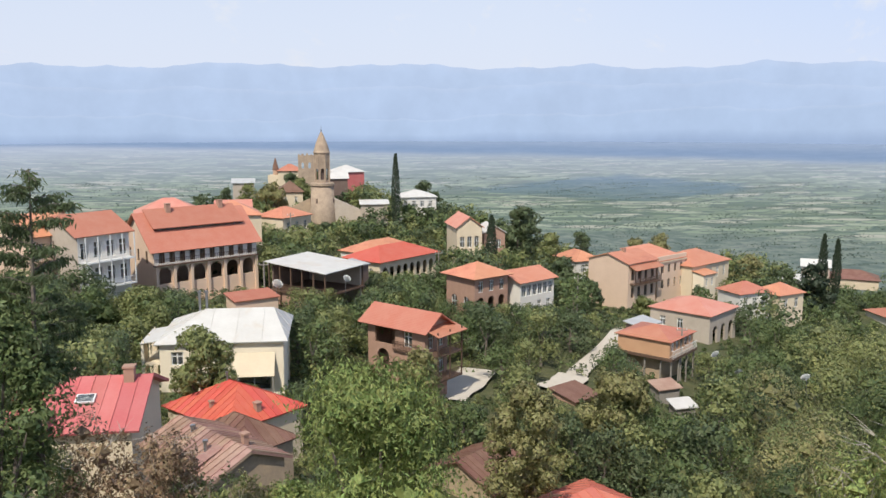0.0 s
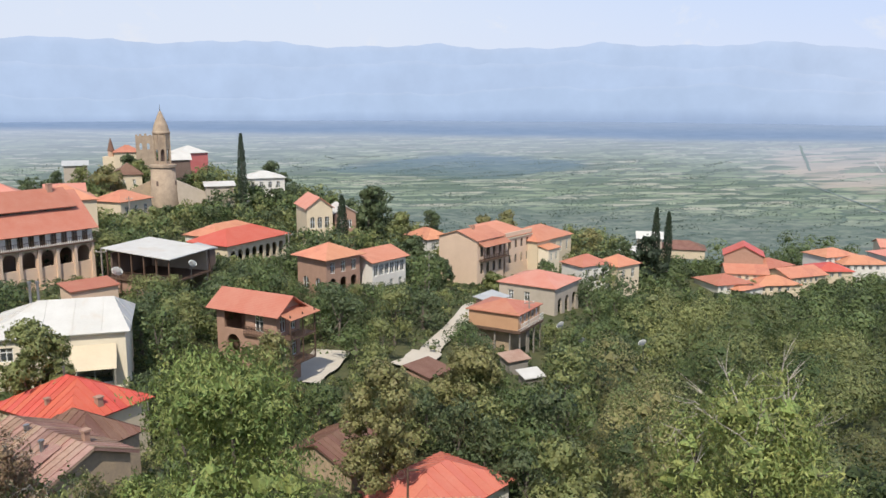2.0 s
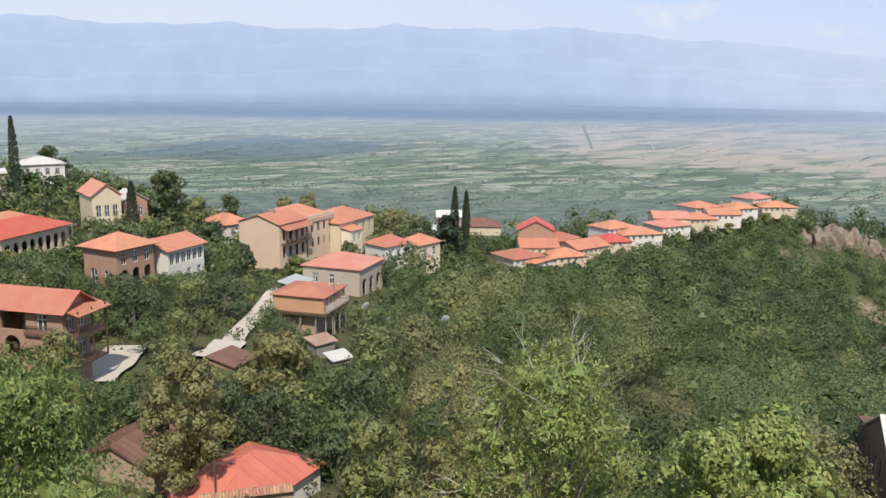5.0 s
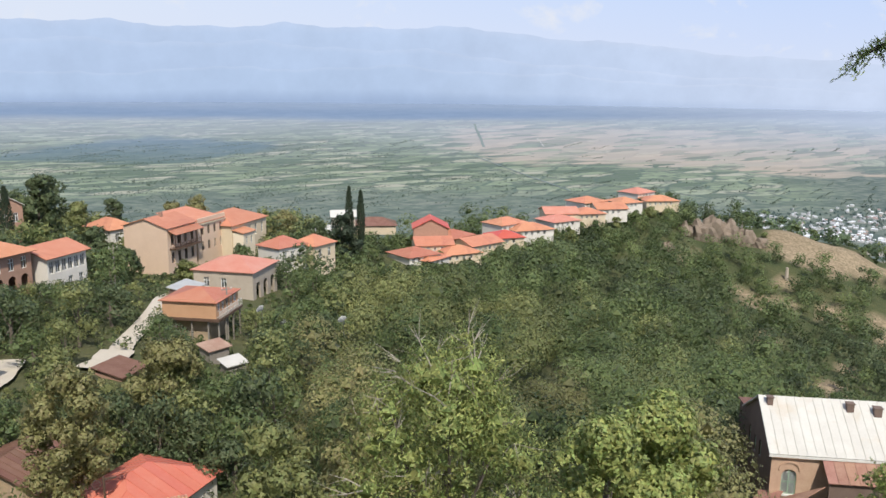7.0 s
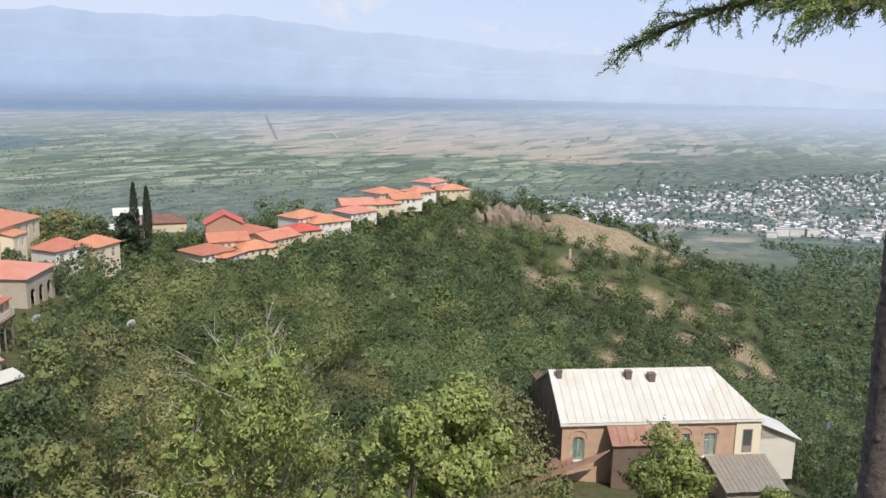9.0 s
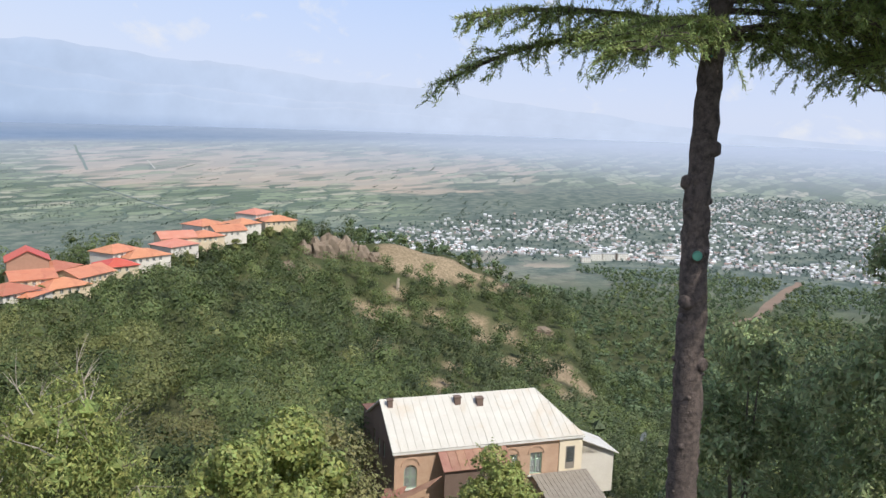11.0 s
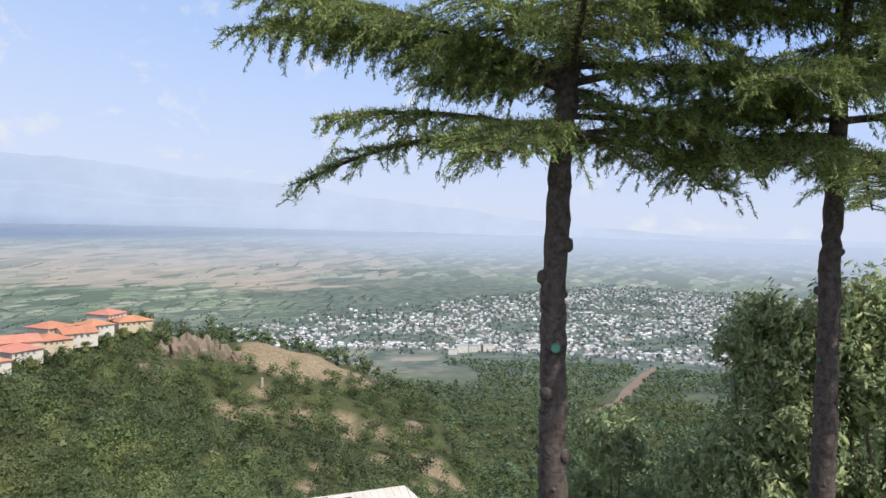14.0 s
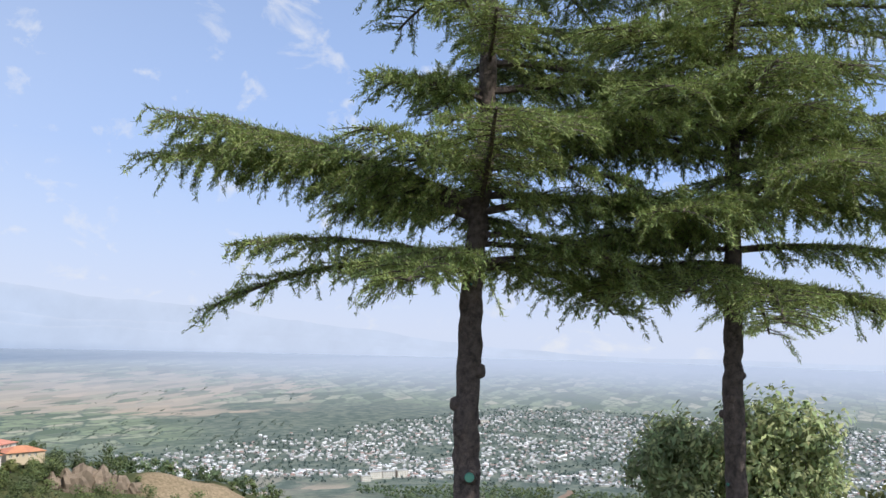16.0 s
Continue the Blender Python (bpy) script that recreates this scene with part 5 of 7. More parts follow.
def annexes():
    m = pose(61.0, 44.0, -35.6, 0, 0, -39)
    ob = tagged(new("lean_to"), "whitewashed lean-to with a sloping sheet roof", "shed")
    ob.matrix_world = m @ pose(19.9, 1.0, 0)
    box("wall", 0, 4.2, 0, 0.25, -2, 2.4, WALL_WHITE, ob)
    box("wall", 4.0, 4.25, 0.25, 4, -2, 2.0, WALL_WHITE, ob)
    bm = bmesh.new()
    bm.faces.new([bm.verts.new(c) for c in ((0, 0, 2.4), (4.2, 0, 2.4), (0, 0, 4.2))])
    bmesh.ops.solidify(bm, geom=bm.faces[:], thickness=0.2)
    part("gable", bm, WALL_WHITE, ob)
    slab_from("roof", ((-0.1, -0.4, 4.35), (4.6, -0.4, 2.35), (4.6, 4.2, 2.35), (-0.1, 4.2, 4.35)), 0.1, ROOF_WHITE, ob)
    ob = tagged(new("old_shed"), "low shed with weathered grey board roof", "shed")
    ob.matrix_world = m @ pose(14.5, -4.8, -1.2)
    box("wall", 0, 5.5, 0, 0.2, -2, 1.4, WOOD_GREY, ob)
    box("wall", 0, 0.2, 0.2, 4.2, -2, 1.6, WOOD_GREY, ob)
    box("wall", 5.3, 5.5, 0.2, 4.2, -2, 1.6, WOOD_GREY, ob)
    g = random.Random(4)
    for i in range(13):
        x = -0.3 + i * 0.47
        slab_from("board", ((x, -0.5, 1.35 + g.uniform(0, 0.05)), (x + 0.44, -0.5, 1.35 + g.uniform(0, 0.05)), (x + 0.44, 4.6, 2.6), (x, 4.6, 2.6)), 0.05, WOOD_GREY, ob)


annexes()
PLOTS.append((79, 31, 7, -38, -31))
PLOTS.append((70, 32, 6, -38, -33))
PLOTS.append((58, 38, 7, -40, -35))
# extra spots that keep walls, yard and lane foot visible from the lookout
PLOTS.append((-4, 93, 5.5, -33, -26))
PLOTS.append((30, 104, 3.5, -35, -29))
PLOTS.append((2.4, 96, 3.4, -34, -27))
PLOTS.append((15, 98, 2.6, -34, -27.5))


def open_shed():
    ob = thing("open_shed", pose(-16.8, 117.1, -24.6, 0, 0, 60), "open-sided shed with a pale sheet-metal roof", "shed")
    L, D, h = 9.2, 10.4, 4.2
    # the long side runs away along local y
    slab_from("roof", ((-0.5, -0.5, h), (L + 0.5, -0.5, h), (L + 0.5, D + 0.5, h + 0.9), (-0.5, D + 0.5, h + 0.9)), 0.12, ROOF_WHITE, ob)
    for i in range(6):
        for x in (0, L):
            y = D * i / 5
            box("post", x - 0.1, x + 0.1, y - 0.1, y + 0.1, -3, h + 0.9 * y / D - 0.1, WOOD_DARK, ob)
    box("deck", -0.2, L + 0.2, -0.2, D + 0.2, 0.6, 0.85, WOOD_DARK, ob)
    box("back_wall", 0.6, L - 0.2, D - 0.3, D, -2, h, WALL_DARK, ob)
    box("side_wall", L - 0.3, L, 0.3, D, -2, h - 0.2, WALL_GREY, ob)
    rail(ob, pose(0, D, 0, 0, 0, -90), 0, D, 0.85, WOOD_DARK, step=0.4)
    box("lower_wall", 0.2, 0.5, 0.3, D, -3, 0.6, WALL_BRICK, ob)
    PLOTS.append((-20, 124, 8.5, -25, -20.4))


open_shed()


def small_roof(label, x, y, z, yaw, L, D, mat, wall, h=2.6, rise=0.5):
    house(label, (x, y), yaw, L, D, z, h, "shed", roof_mat=mat, wall_mat=wall, rise=rise, over=0.3, name="outbuilding", category="shed")


small_roof("small shed with rusted tin roof", 25.4, 94.5, -30.0, 20, 2.8, 2.0, ROOF_RUST, WOOD_GREY, 0.8)
small_roof("low tin roof over a wood store", 26.5, 91.0, -31.0, 15, 2.4, 1.7, ROOF_WHITE, WOOD_GREY, 0.6)
small_roof("grey awning roof by the red-roofed house", 27.0, 110.5, -26.6, 45, 4.5, 2.6, ROOF_GREY, WALL_DARK, 1.6)
small_roof("terrace kitchen with a red sheet roof", -27.5, 108.8, -22.6, 35, 6.0, 3.6, ROOF_BRICK, WALL_PEACH, 2.6)
small_roof("dark red lower roof below the hotel", -29.5, 103.5, -24.4, 30, 6.5, 3.6, ROOF_BROWN, WALL_DARK, 2.4)
small_roof("brick outbuilding with brown roof below the lane", 15.0, 91.0, -30.2, 40, 4.0, 3.6, ROOF_BROWN, WALL_BRICK, 1.0, 0.7)
small_roof("pale garden shed roof among trees", -3.5, 72.0, -26.3, 50, 4.0, 3.0, ROOF_WHITE, WALL_GREY, 2.0)
small_roof("grey shed roof beyond the open shed", -16.0, 134.0, -22.8, 55, 6.0, 3.5, ROOF_GREY, WALL_DARK, 2.6)


# ---- lane and yards ----
def ribbon(name, label, points, width, mat, lift=0.06, category="road", n=40, ragged=0.0):
    pts = np.array(points, float)
    t = np.linspace(0, len(pts) - 1, n)
    c = np.stack([np.interp(t, np.arange(len(pts)), pts[:, k]) for k in (0, 1)], 1)
    d = np.gradient(c, axis=0)
    d /= np.linalg.norm(d, axis=1, keepdims=True)
    s = np.stack([-d[:, 1], d[:, 0]], 1)
    vs, fs = [], []
    cols = (-1, -0.5, 0, 0.5, 1)
    for i in range(n):
        for k in cols:
            q = c[i] + s[i] * width / 2 * k * (1 + ragged * (math.sin(i * 0.16 + 2.1 * k) + 0.5 * math.sin(i * 0.37 + 5 * k)))
            vs.append((q[0], q[1], ground_z(q[0], q[1]) + lift))
    for i in range(n - 1):
        for k in range(4):
            a = i * 5 + k
            fs.append((a, a + 1, a + 6, a + 5))
    return tagged(mesh_object(name, vs, fs, mat, smooth=True), label, category, kind="structure")


ribbon("lane", "pale dusty lane climbing between the houses", [(15, 96), (17.5, 103), (21, 110), (24.5, 117), (27.5, 124), (33, 132)], 2.8, ROAD, 0.45, ragged=0.08)
ribbon("yard", "pale trodden yard beside the brick house", [(0.4, 90), (1.8, 94), (3.2, 98), (4.6, 102)], 4.6, ROAD, 0.5, ragged=0.09)
ribbon("yard", "pale trodden turning place at the foot of the lane", [(12.6, 95), (14.6, 97.5), (16.4, 100.5)], 4.0, ROAD, 0.55, ragged=0.09)
CANAL, HEDGE = [(1705, 2532), (2078, 3169)], [(1556, 2402), (1337, 1765), (1247, 1489)]
FARM_ROAD, WIND_BREAK = [(1905, 2438), (2028, 2641), (2157, 2454)], [(2649, 1664), (2823, 1359)]
for spec in (("tree_belt", "dark tree-lined canal across the plain", CANAL, 10), ("tree_belt", "dark hedge line across the plain", HEDGE, 6),
             ("farm_track", "pale farm road over the plain", FARM_ROAD, 5), ("tree_belt", "dark wind-break between fields", WIND_BREAK, 7)):
    ribbon(spec[0], spec[1], spec[2], spec[3], FAR_BELT if spec[0] == "tree_belt" else FAR_TRACK, 1.2, "field edge", 60, 0.25)
ribbon("earth_track", "bare reddish earth break cut through the valley wood", [(892, 204.5), (991, 206.5), (1154, 218), (1338, 228), (1400, 229)], 14, RED_EARTH, 0.8, "track", 60, 0.28)


# ---- posts, dishes, rocks ----
def utility_pole(x, y, h=7.5):
    ob = thing("utility_pole", pose(x, y, ground_z(x, y)), "grey wooden power pole with crossarm", "pole", "power poles")
    lathe("mast", [(0.13, -1), (0.09, h)], WOOD_GREY, ob, sides=8)
    box("crossarm", -0.7, 0.7, -0.05, 0.05, h - 0.6, h - 0.48, WOOD_GREY, ob)
    for k in (-0.6, 0, 0.6):
        lathe("insulator", [(0.04, h - 0.48), (0.05, h - 0.3), (0.02, h - 0.24)], PAINT_WHITE, ob, centre=(k, 0), sides=6)


for x, y in ((-25.1, 115.5), (22.7, 138.4), (-0.8, 152), (30.5, 104), (-33, 180)):
    utility_pole(x, y)


def dish(x, y, z, size, turn):
    ob = thing("satellite_dish", pose(x, y, z, 0, 0, turn), "round white satellite dish on a bracket", "dish", "satellite dishes")
    m = pose(0, 0, 0, 62)
    bm = bmesh.new()
    rings = []
    for k in range(5):
        r = size * k / 4
        rings.append([bm.verts.new(m @ Vector((r * math.cos(a), r * math.sin(a), 0.28 * r * r / size))) for a in np.linspace(0, 2 * math.pi, 17)[:-1]] if k else [bm.verts.new(m @ Vector((0, 0, 0)))])
    for i in range(16):
        bm.faces.new((rings[0][0], rings[1][i], rings[1][(i + 1) % 16]))
        for k in range(1, 4):
            bm.faces.new((rings[k][i], rings[k + 1][i], rings[k + 1][(i + 1) % 16], rings[k][(i + 1) % 16]))
    bmesh.ops.solidify(bm, geom=bm.faces[:], thickness=0.02)
    part("reflector", bm, PAINT_WHITE, ob, smooth=True)
    tv, tf = tube([(0, 0.02, 0), (0, 0.3, -0.3), (0, 0.35, -2.2)], [0.03, 0.03, 0.03], 6)
    mesh_object("bracket", tv, tf, METAL_GREY, ob)
    tv, tf = tube([tuple(m @ Vector((0, -size * 0.9, 0.2))), tuple(m @ Vector((0, -0.1, size * 0.9)))], [0.02, 0.02], 5)
    mesh_object("feed_arm", tv, tf, METAL_GREY, ob)


for x, y, z, s, t in ((-22.8, 113.0, -21.2, 0.75, 170), (-13.6, 116.0, -21.0, 0.6, 160), (33.6, 100.0, -27.4, 0.55, 200), (36.0, 98.5, -29.2, 0.5, 190), (46.5, 103.5, -31.5, 0.6, 180), (88.0, 29.0, -34.0, 0.6, 220)):
    dish(x, y, z, s, t)


def roof_post():
    ob = thing("antenna_post", pose(7.28, 53.3, -27.8), "brown wooden post with a ring and crossarm", "pole")
    lathe("mast", [(0.1, -3), (0.08, 4.4)], WOOD_DARK, ob, sides=8)
    box("crossarm", -0.1, 0.75, -0.04, 0.04, 4.15, 4.25, WOOD_DARK, ob)
    vs, fs = tube([(-0.45 + 0.26 * math.cos(a), 0, 3.95 + 0.3 * math.sin(a)) for a in np.linspace(0, 2 * math.pi, 17)], [0.035] * 17, 5)
    mesh_object("ring", vs, fs, WOOD_DARK, ob)
    # garden wall coped with barrel tiles
    ob = thing("tiled_wall", pose(6.0, 52.6, -28.5, 0, 0, -8), "garden wall coped with old clay tiles", "wall")
    box("wall", 0, 6.2, -0.25, 0.25, -4, 2.9, WALL_STONE, ob)
    vs, fs = [], []
    for k in range(7):
        a = math.pi * k / 6
        for y, r in ((-0.62, 0.115), (0.0, 0.095)):
            for rr in (r, r - 0.018):
                vs.append((rr * math.cos(a), y, rr * math.sin(a) + (0.0 if y < -0.3 else 0.22)))
    for k in range(6):
        b = k * 4
        fs += [(b, b + 4, b + 6, b + 2), (b + 1, b + 3, b + 7, b + 5), (b, b + 1, b + 5, b + 4), (b + 2, b + 6, b + 7, b + 3)]
    me = bpy.data.meshes.new("tile")
    me.from_pydata(vs, [], fs)
    me.materials.append(CLAY_TILE)
    g = random.Random(8)
    for side in (0, 180):
        for i in range(28):
            o = new("tile", me)
            o.parent = ob
            o.matrix_basis = pose(0.12 + i * 0.22, 0, 2.95 + g.uniform(-0.015, 0.015), 0, g.uniform(-4, 4), side + g.uniform(-3, 3))


roof_post()


def outcrop(x, y, s, seed, tall=1.0):
    rng = np.random.default_rng(seed)
    bm = bmesh.new()
    bmesh.ops.create_icosphere(bm, subdivisions=3, radius=1)
    ph = rng.uniform(0, 6, 6)
    for v in bm.verts:
        c = v.co
        k = 1 + 0.22 * math.sin(5 * c.x + ph[0]) * math.sin(4 * c.y + ph[1]) + 0.12 * math.sin(11 * c.x + ph[2]) * math.sin(9 * c.z + ph[3]) + 0.07 * math.sin(19 * c.y + ph[4] + 7 * c.x)
        v.co = Vector((c.x * k * s, c.y * k * s * 0.7, c.z * k * s * tall))
    ob = part("rock_outcrop", bm, ROCK)
    ob.matrix_world = pose(x, y, ground_z(x, y) + 0.25 * s * tall, 0, 0, rng.uniform(0, 180))
    tagged(ob, "weathered buff rock outcrop on the slope", "rock", "crags on the far slope")


for x, y, s, sd, tl in ((243, 209, 5.2, 1, 1.35), (248, 205, 4.6, 2, 1.4), (239, 212, 4.2, 3, 1.3), (252, 201, 4.0, 4, 1.2), (256, 198, 3.2, 12, 0.9), (234, 214, 3.2, 5, 1.1), (246, 213, 4.2, 6, 1.3), (212, 201, 2.6, 7, 0.8), (322, 173, 3.4, 8, 0.6), (338, 170, 3.0, 9, 0.6), (270, 130, 3.0, 10, 0.5), (352, 163, 2.6, 11, 0.6)):
    outcrop(x, y, s, sd, tl)
pillar = thing("stone_pillar", pose(237.3, 171.8, ground_z(237.3, 171.8)), "pale upright stone pillar on the slope", "monument")
lathe("shaft", [(0.6, -1), (0.5, 2.8), (0.4, 3.6)], WALL_GREY, pillar, sides=6)
lathe("cap", [(0.52, 3.6), (0.45, 3.9), (0.15, 4.2)], WALL_GREY, pillar, sides=6)


def apartment_block(x, y, L, D, floors, yaw):
    """A far block of flats: storeys of windows set in a pale wall."""
    z = ground_z(x, y)
    ob = thing("apartment_block", pose(x, y, z, 0, 0, yaw), "pale block of flats at the town's edge", "building", "blocks of flats in the valley")
    bm = bmesh.new()
    n = int(L / 3)
    facade(bm, -L / 2, L / 2, -2, floors * 3.0, [(-L / 2 + L * (i + 0.5) / n, 0.75, f * 3 + 0.9, f * 3 + 2.4, False) for i in range(n) for f in range(floors)], 0.4)
    bmesh.ops.remove_doubles(bm, verts=bm.verts, dist=0.001)
    bm.transform(pose(0, -D / 2, 0))
    part("front_wall", bm, PAINT_WHITE, ob)
    box("body", -L / 2, L / 2, -D / 2 + 0.42, D / 2, -2, floors * 3.0, WALL_GREY, ob)
    box("roof", -L / 2 - 0.4, L / 2 + 0.4, -D / 2 - 0.4, D / 2 + 0.4, floors * 3.0, floors * 3.0 + 0.4, ROOF_GREY, ob)


for k, (a, r, L, f) in enumerate(((67.6, 1468, 22, 4), (68.5, 1478, 22, 4), (69.4, 1490, 20, 4), (67.0, 1445, 16, 3), (72.4, 1540, 34, 2), (74.6, 2420, 44, 3))):
    apartment_block(r * math.sin(radians(a)), r * math.cos(radians(a)), L, 11, f, -a + (12 if k % 2 else 24))


# ---- plants ----
def leaf_cloud(points, normals, size, rng, droop=0.0, aspect=0.5):
    """Leaves as small bent blades: two triangles each, standing about the given normals."""
    n = len(points)
    d = normals + rng.normal(0, 0.42, (n, 3))
    d /= np.linalg.norm(d, axis=1, keepdims=True)
    t = np.cross(d, rng.normal(0, 1, (n, 3)))
    t /= np.linalg.norm(t, axis=1, keepdims=True) + 1e-9
    t[:, 2] -= droop
    t /= np.linalg.norm(t, axis=1, keepdims=True) + 1e-9
    b = np.cross(d, t)
    s = size * rng.uniform(0.6, 1.35, (n, 1))
    a0 = points
    a1 = points + t * s * 0.5 + b * s * aspect * 0.5 + d * s * 0.08
    a2 = points + t * s
    a3 = points + t * s * 0.5 - b * s * aspect * 0.5 + d * s * 0.08
    v = np.stack([a0, a3, a2, a1], 1).reshape(-1, 3)
    return v


def leaf_mesh(name, v, mat, k=4, facing=None, stand=None):
    """facing: the outward direction of the clump at each leaf, by which the crown is shaded as a soft mass."""
    n = len(v) // k
    me = bpy.data.meshes.new(name)
    me.vertices.add(len(v))
    me.vertices.foreach_set("co", v.astype(np.float32).ravel())
    me.loops.add(k * n)
    me.loops.foreach_set("vertex_index", np.arange(k * n, dtype=np.int32))
    me.polygons.add(n)
    me.polygons.foreach_set("loop_start", np.arange(0, k * n, k, dtype=np.int32))
    me.update()
    me.validate()
    me.materials.append(mat)
    if stand is not None:
        tone = me.attributes.new("stand", "FLOAT", "POINT")
        tone.data.foreach_set("value", np.repeat(stand, k).astype(np.float32))
    if facing is not None:
        g = np.random.default_rng(len(v))
        f = facing + g.normal(0, 0.24, facing.shape)
        f /= np.linalg.norm(f, axis=1, keepdims=True) + 1e-9
        soft = me.attributes.new("custom_normal", "FLOAT_VECTOR", "POINT")
        soft.data.foreach_set("vector", np.repeat(f, k, 0).astype(np.float32).ravel())
    return me


def leaf_tris(points, normals, size, rng, aspect=0.8):
    """Far foliage: one small blade a leaf clump."""
    n = len(points)
    d = normals + rng.normal(0, 0.38, (n, 3))
    d /= np.linalg.norm(d, axis=1, keepdims=True)
    t = np.cross(d, rng.normal(0, 1, (n, 3)))
    t /= np.linalg.norm(t, axis=1, keepdims=True) + 1e-9
    b = np.cross(d, t)
    s = size * rng.uniform(0.6, 1.35, (n, 1))
    return np.stack([points - t * s * 0.4 + b * s * aspect * 0.55, points - t * s * 0.5 - b * s * aspect * 0.5, points + t * s * 0.6], 1).reshape(-1, 3)


def crown_points(rng, height, radius, base, lobes, n, lobe=(0.26, 0.44)):
    """Points and outward normals on a cluster of uneven lobes that make up a crown."""
    ps, ns = [], []
    cs = []
    for i in range(lobes):
        u = rng.uniform(0, 1)
        zz = base + (height - base) * (0.12 + 0.78 * u)
        w = radius * (1.05 - 0.75 * abs(u - 0.35) ** 1.3 / 0.6)
        a = rng.uniform(0, 2 * math.pi)
        rad = w * math.sqrt(rng.uniform(0.05, 1)) * 0.75
        cs.append((rad * math.cos(a), rad * math.sin(a), zz, radius * rng.uniform(*lobe)))
    cs = np.array(cs)
    weight = cs[:, 3] ** 2
    pick = rng.choice(len(cs), n, p=weight / weight.sum())
    d = rng.normal(0, 1, (n, 3))
    d[:, 2] = d[:, 2] * 0.85 + 0.25
    d /= np.linalg.norm(d, axis=1, keepdims=True)
    rr = cs[pick, 3:4] * rng.uniform(0.7, 1.05, (n, 1)) ** 0.5
    p = cs[pick, :3] + d * rr * np.array([1, 1, 0.82])
    return p, d, cs


OCT = np.array([[(sx, 0, 0), (0, sy, 0), (0, 0, sz)] for sx in (1, -1) for sy in (1, -1) for sz in (1, -1)], float)


def core_tris(cs, k=3, fill=0.45):
    """The dense inner leafage of each lobe, as a faceted mass under the outer leaves."""
    n = len(cs)
    f = OCT / np.linalg.norm(OCT.sum(1), axis=1)[:, None, None] * 1.35
    flip = np.linalg.det(OCT) < 0
    f[flip] = f[flip][:, ::-1]
    v = cs[:, None, None, :3] + f[None] * (cs[:, 3] * (fill if k == 3 else 0.5))[:, None, None, None] * np.array([1, 1, 0.82])
    d = np.tile(OCT.sum(1) / np.sqrt(3), (n, 1))
    v = v.reshape(-1, 3, 3)
    if k == 4:
        v = np.stack([v[:, 0], v[:, 1], (v[:, 1] + v[:, 2]) / 2, v[:, 2]], 1)
    return v.reshape(-1, 3), d


def make_tree(name, label, place, height, radius, leaves, leaf, mat, seed, base=0.25, lobes=22, trunk_r=0.16, category="tree", group="", bark=None, bare=0, droop=0.3, aspect=0.5, lobe=(0.26, 0.44), shoots=0, far=False, twig=(0.02, 0.16)):
    rng = np.random.default_rng(seed)
    ob = thing(name, place, label, category, group)
    p, d, cs = crown_points(rng, height, radius, height * base, lobes, leaves, lobe)
    if shoots:
        # loose leafy sprays that break the outline
        k = rng.integers(0, len(p), shoots)
        per = 16
        out = d[k] + np.array([0, 0, 0.5]) + rng.normal(0, 0.35, (shoots, 3))
        out /= np.linalg.norm(out, axis=1, keepdims=True)
        ln = rng.uniform(0.2, 0.62, (shoots, 1)) * radius * 0.32
        u = rng.uniform(0, 1, (shoots, per, 1))
        sp = p[k][:, None] + out[:, None] * ln[:, None] * u + rng.normal(0, leaf * 0.45, (shoots, per, 3))
        p = np.concatenate([p, sp.reshape(-1, 3)])
        d = np.concatenate([d, np.repeat(out, per, 0)])
    v = leaf_tris(p, d, leaf, rng, aspect) if far else leaf_cloud(p, d, leaf, rng, droop, aspect)
    cv, cd = core_tris(cs, 3 if far else 4)
    crown = new("crown", leaf_mesh("crown", np.concatenate([v, cv]), mat, 3 if far else 4, np.concatenate([d, cd])))
    crown.parent = ob
    bend = rng.normal(0, 0.04, 2) * height
    top = np.array([bend[0], bend[1], height * 0.72])
    pieces = [tube([(0, 0, -1.0), (bend[0] * 0.2, bend[1] * 0.2, height * 0.22), (bend[0] * 0.6, bend[1] * 0.6, height * 0.5), tuple(top)],
                   [trunk_r * 1.25, trunk_r, trunk_r * 0.65, trunk_r * 0.2], 7)]
    for k in range(min(len(cs), 6 if far else 14)):
        c = cs[k]
        z0 = height * rng.uniform(0.18, 0.5)
        s = np.array([bend[0] * z0 / height, bend[1] * z0 / height, z0])
        mid = s * 0.5 + c[:3] * 0.5 + np.array([0, 0, -0.05 * height])
        pieces.append(tube([tuple(s), tuple(mid), tuple(c[:3])], [trunk_r * 0.45, trunk_r * 0.28, trunk_r * 0.08], 5))
    tv, tf = merge(pieces)
    mesh_object("trunk", tv, tf, bark or BARK, ob)
    if bare:
        bp = []
        for k in range(bare):
            c = cs[rng.integers(len(cs))]
            s = c[:3]
            dr = rng.normal(0, 1, 3)
            dr[2] = abs(dr[2]) + 0.4
            dr /= np.linalg.norm(dr)
            e = s + dr * (c[3] + radius * rng.uniform(*twig))
            m1 = s * 0.4 + e * 0.6 + rng.normal(0, 0.15, 3)
            bp.append(tube([tuple(s), tuple(m1), tuple(e)], [0.0065 * radius, 0.004 * radius, 0.002], 4))
            for _ in range(3):
                f = e + rng.normal(0, 0.35, 3)
                bp.append(tube([tuple(m1), tuple((m1 + f) / 2 + rng.normal(0, 0.06, 3)), tuple(f)], [0.003 * radius, 0.002 * radius, 0.0015], 3))
        bv, bf = merge(bp)
        mesh_object("dead_wood", bv, bf, TWIG, ob, "bleached leafless twigs")
    return ob


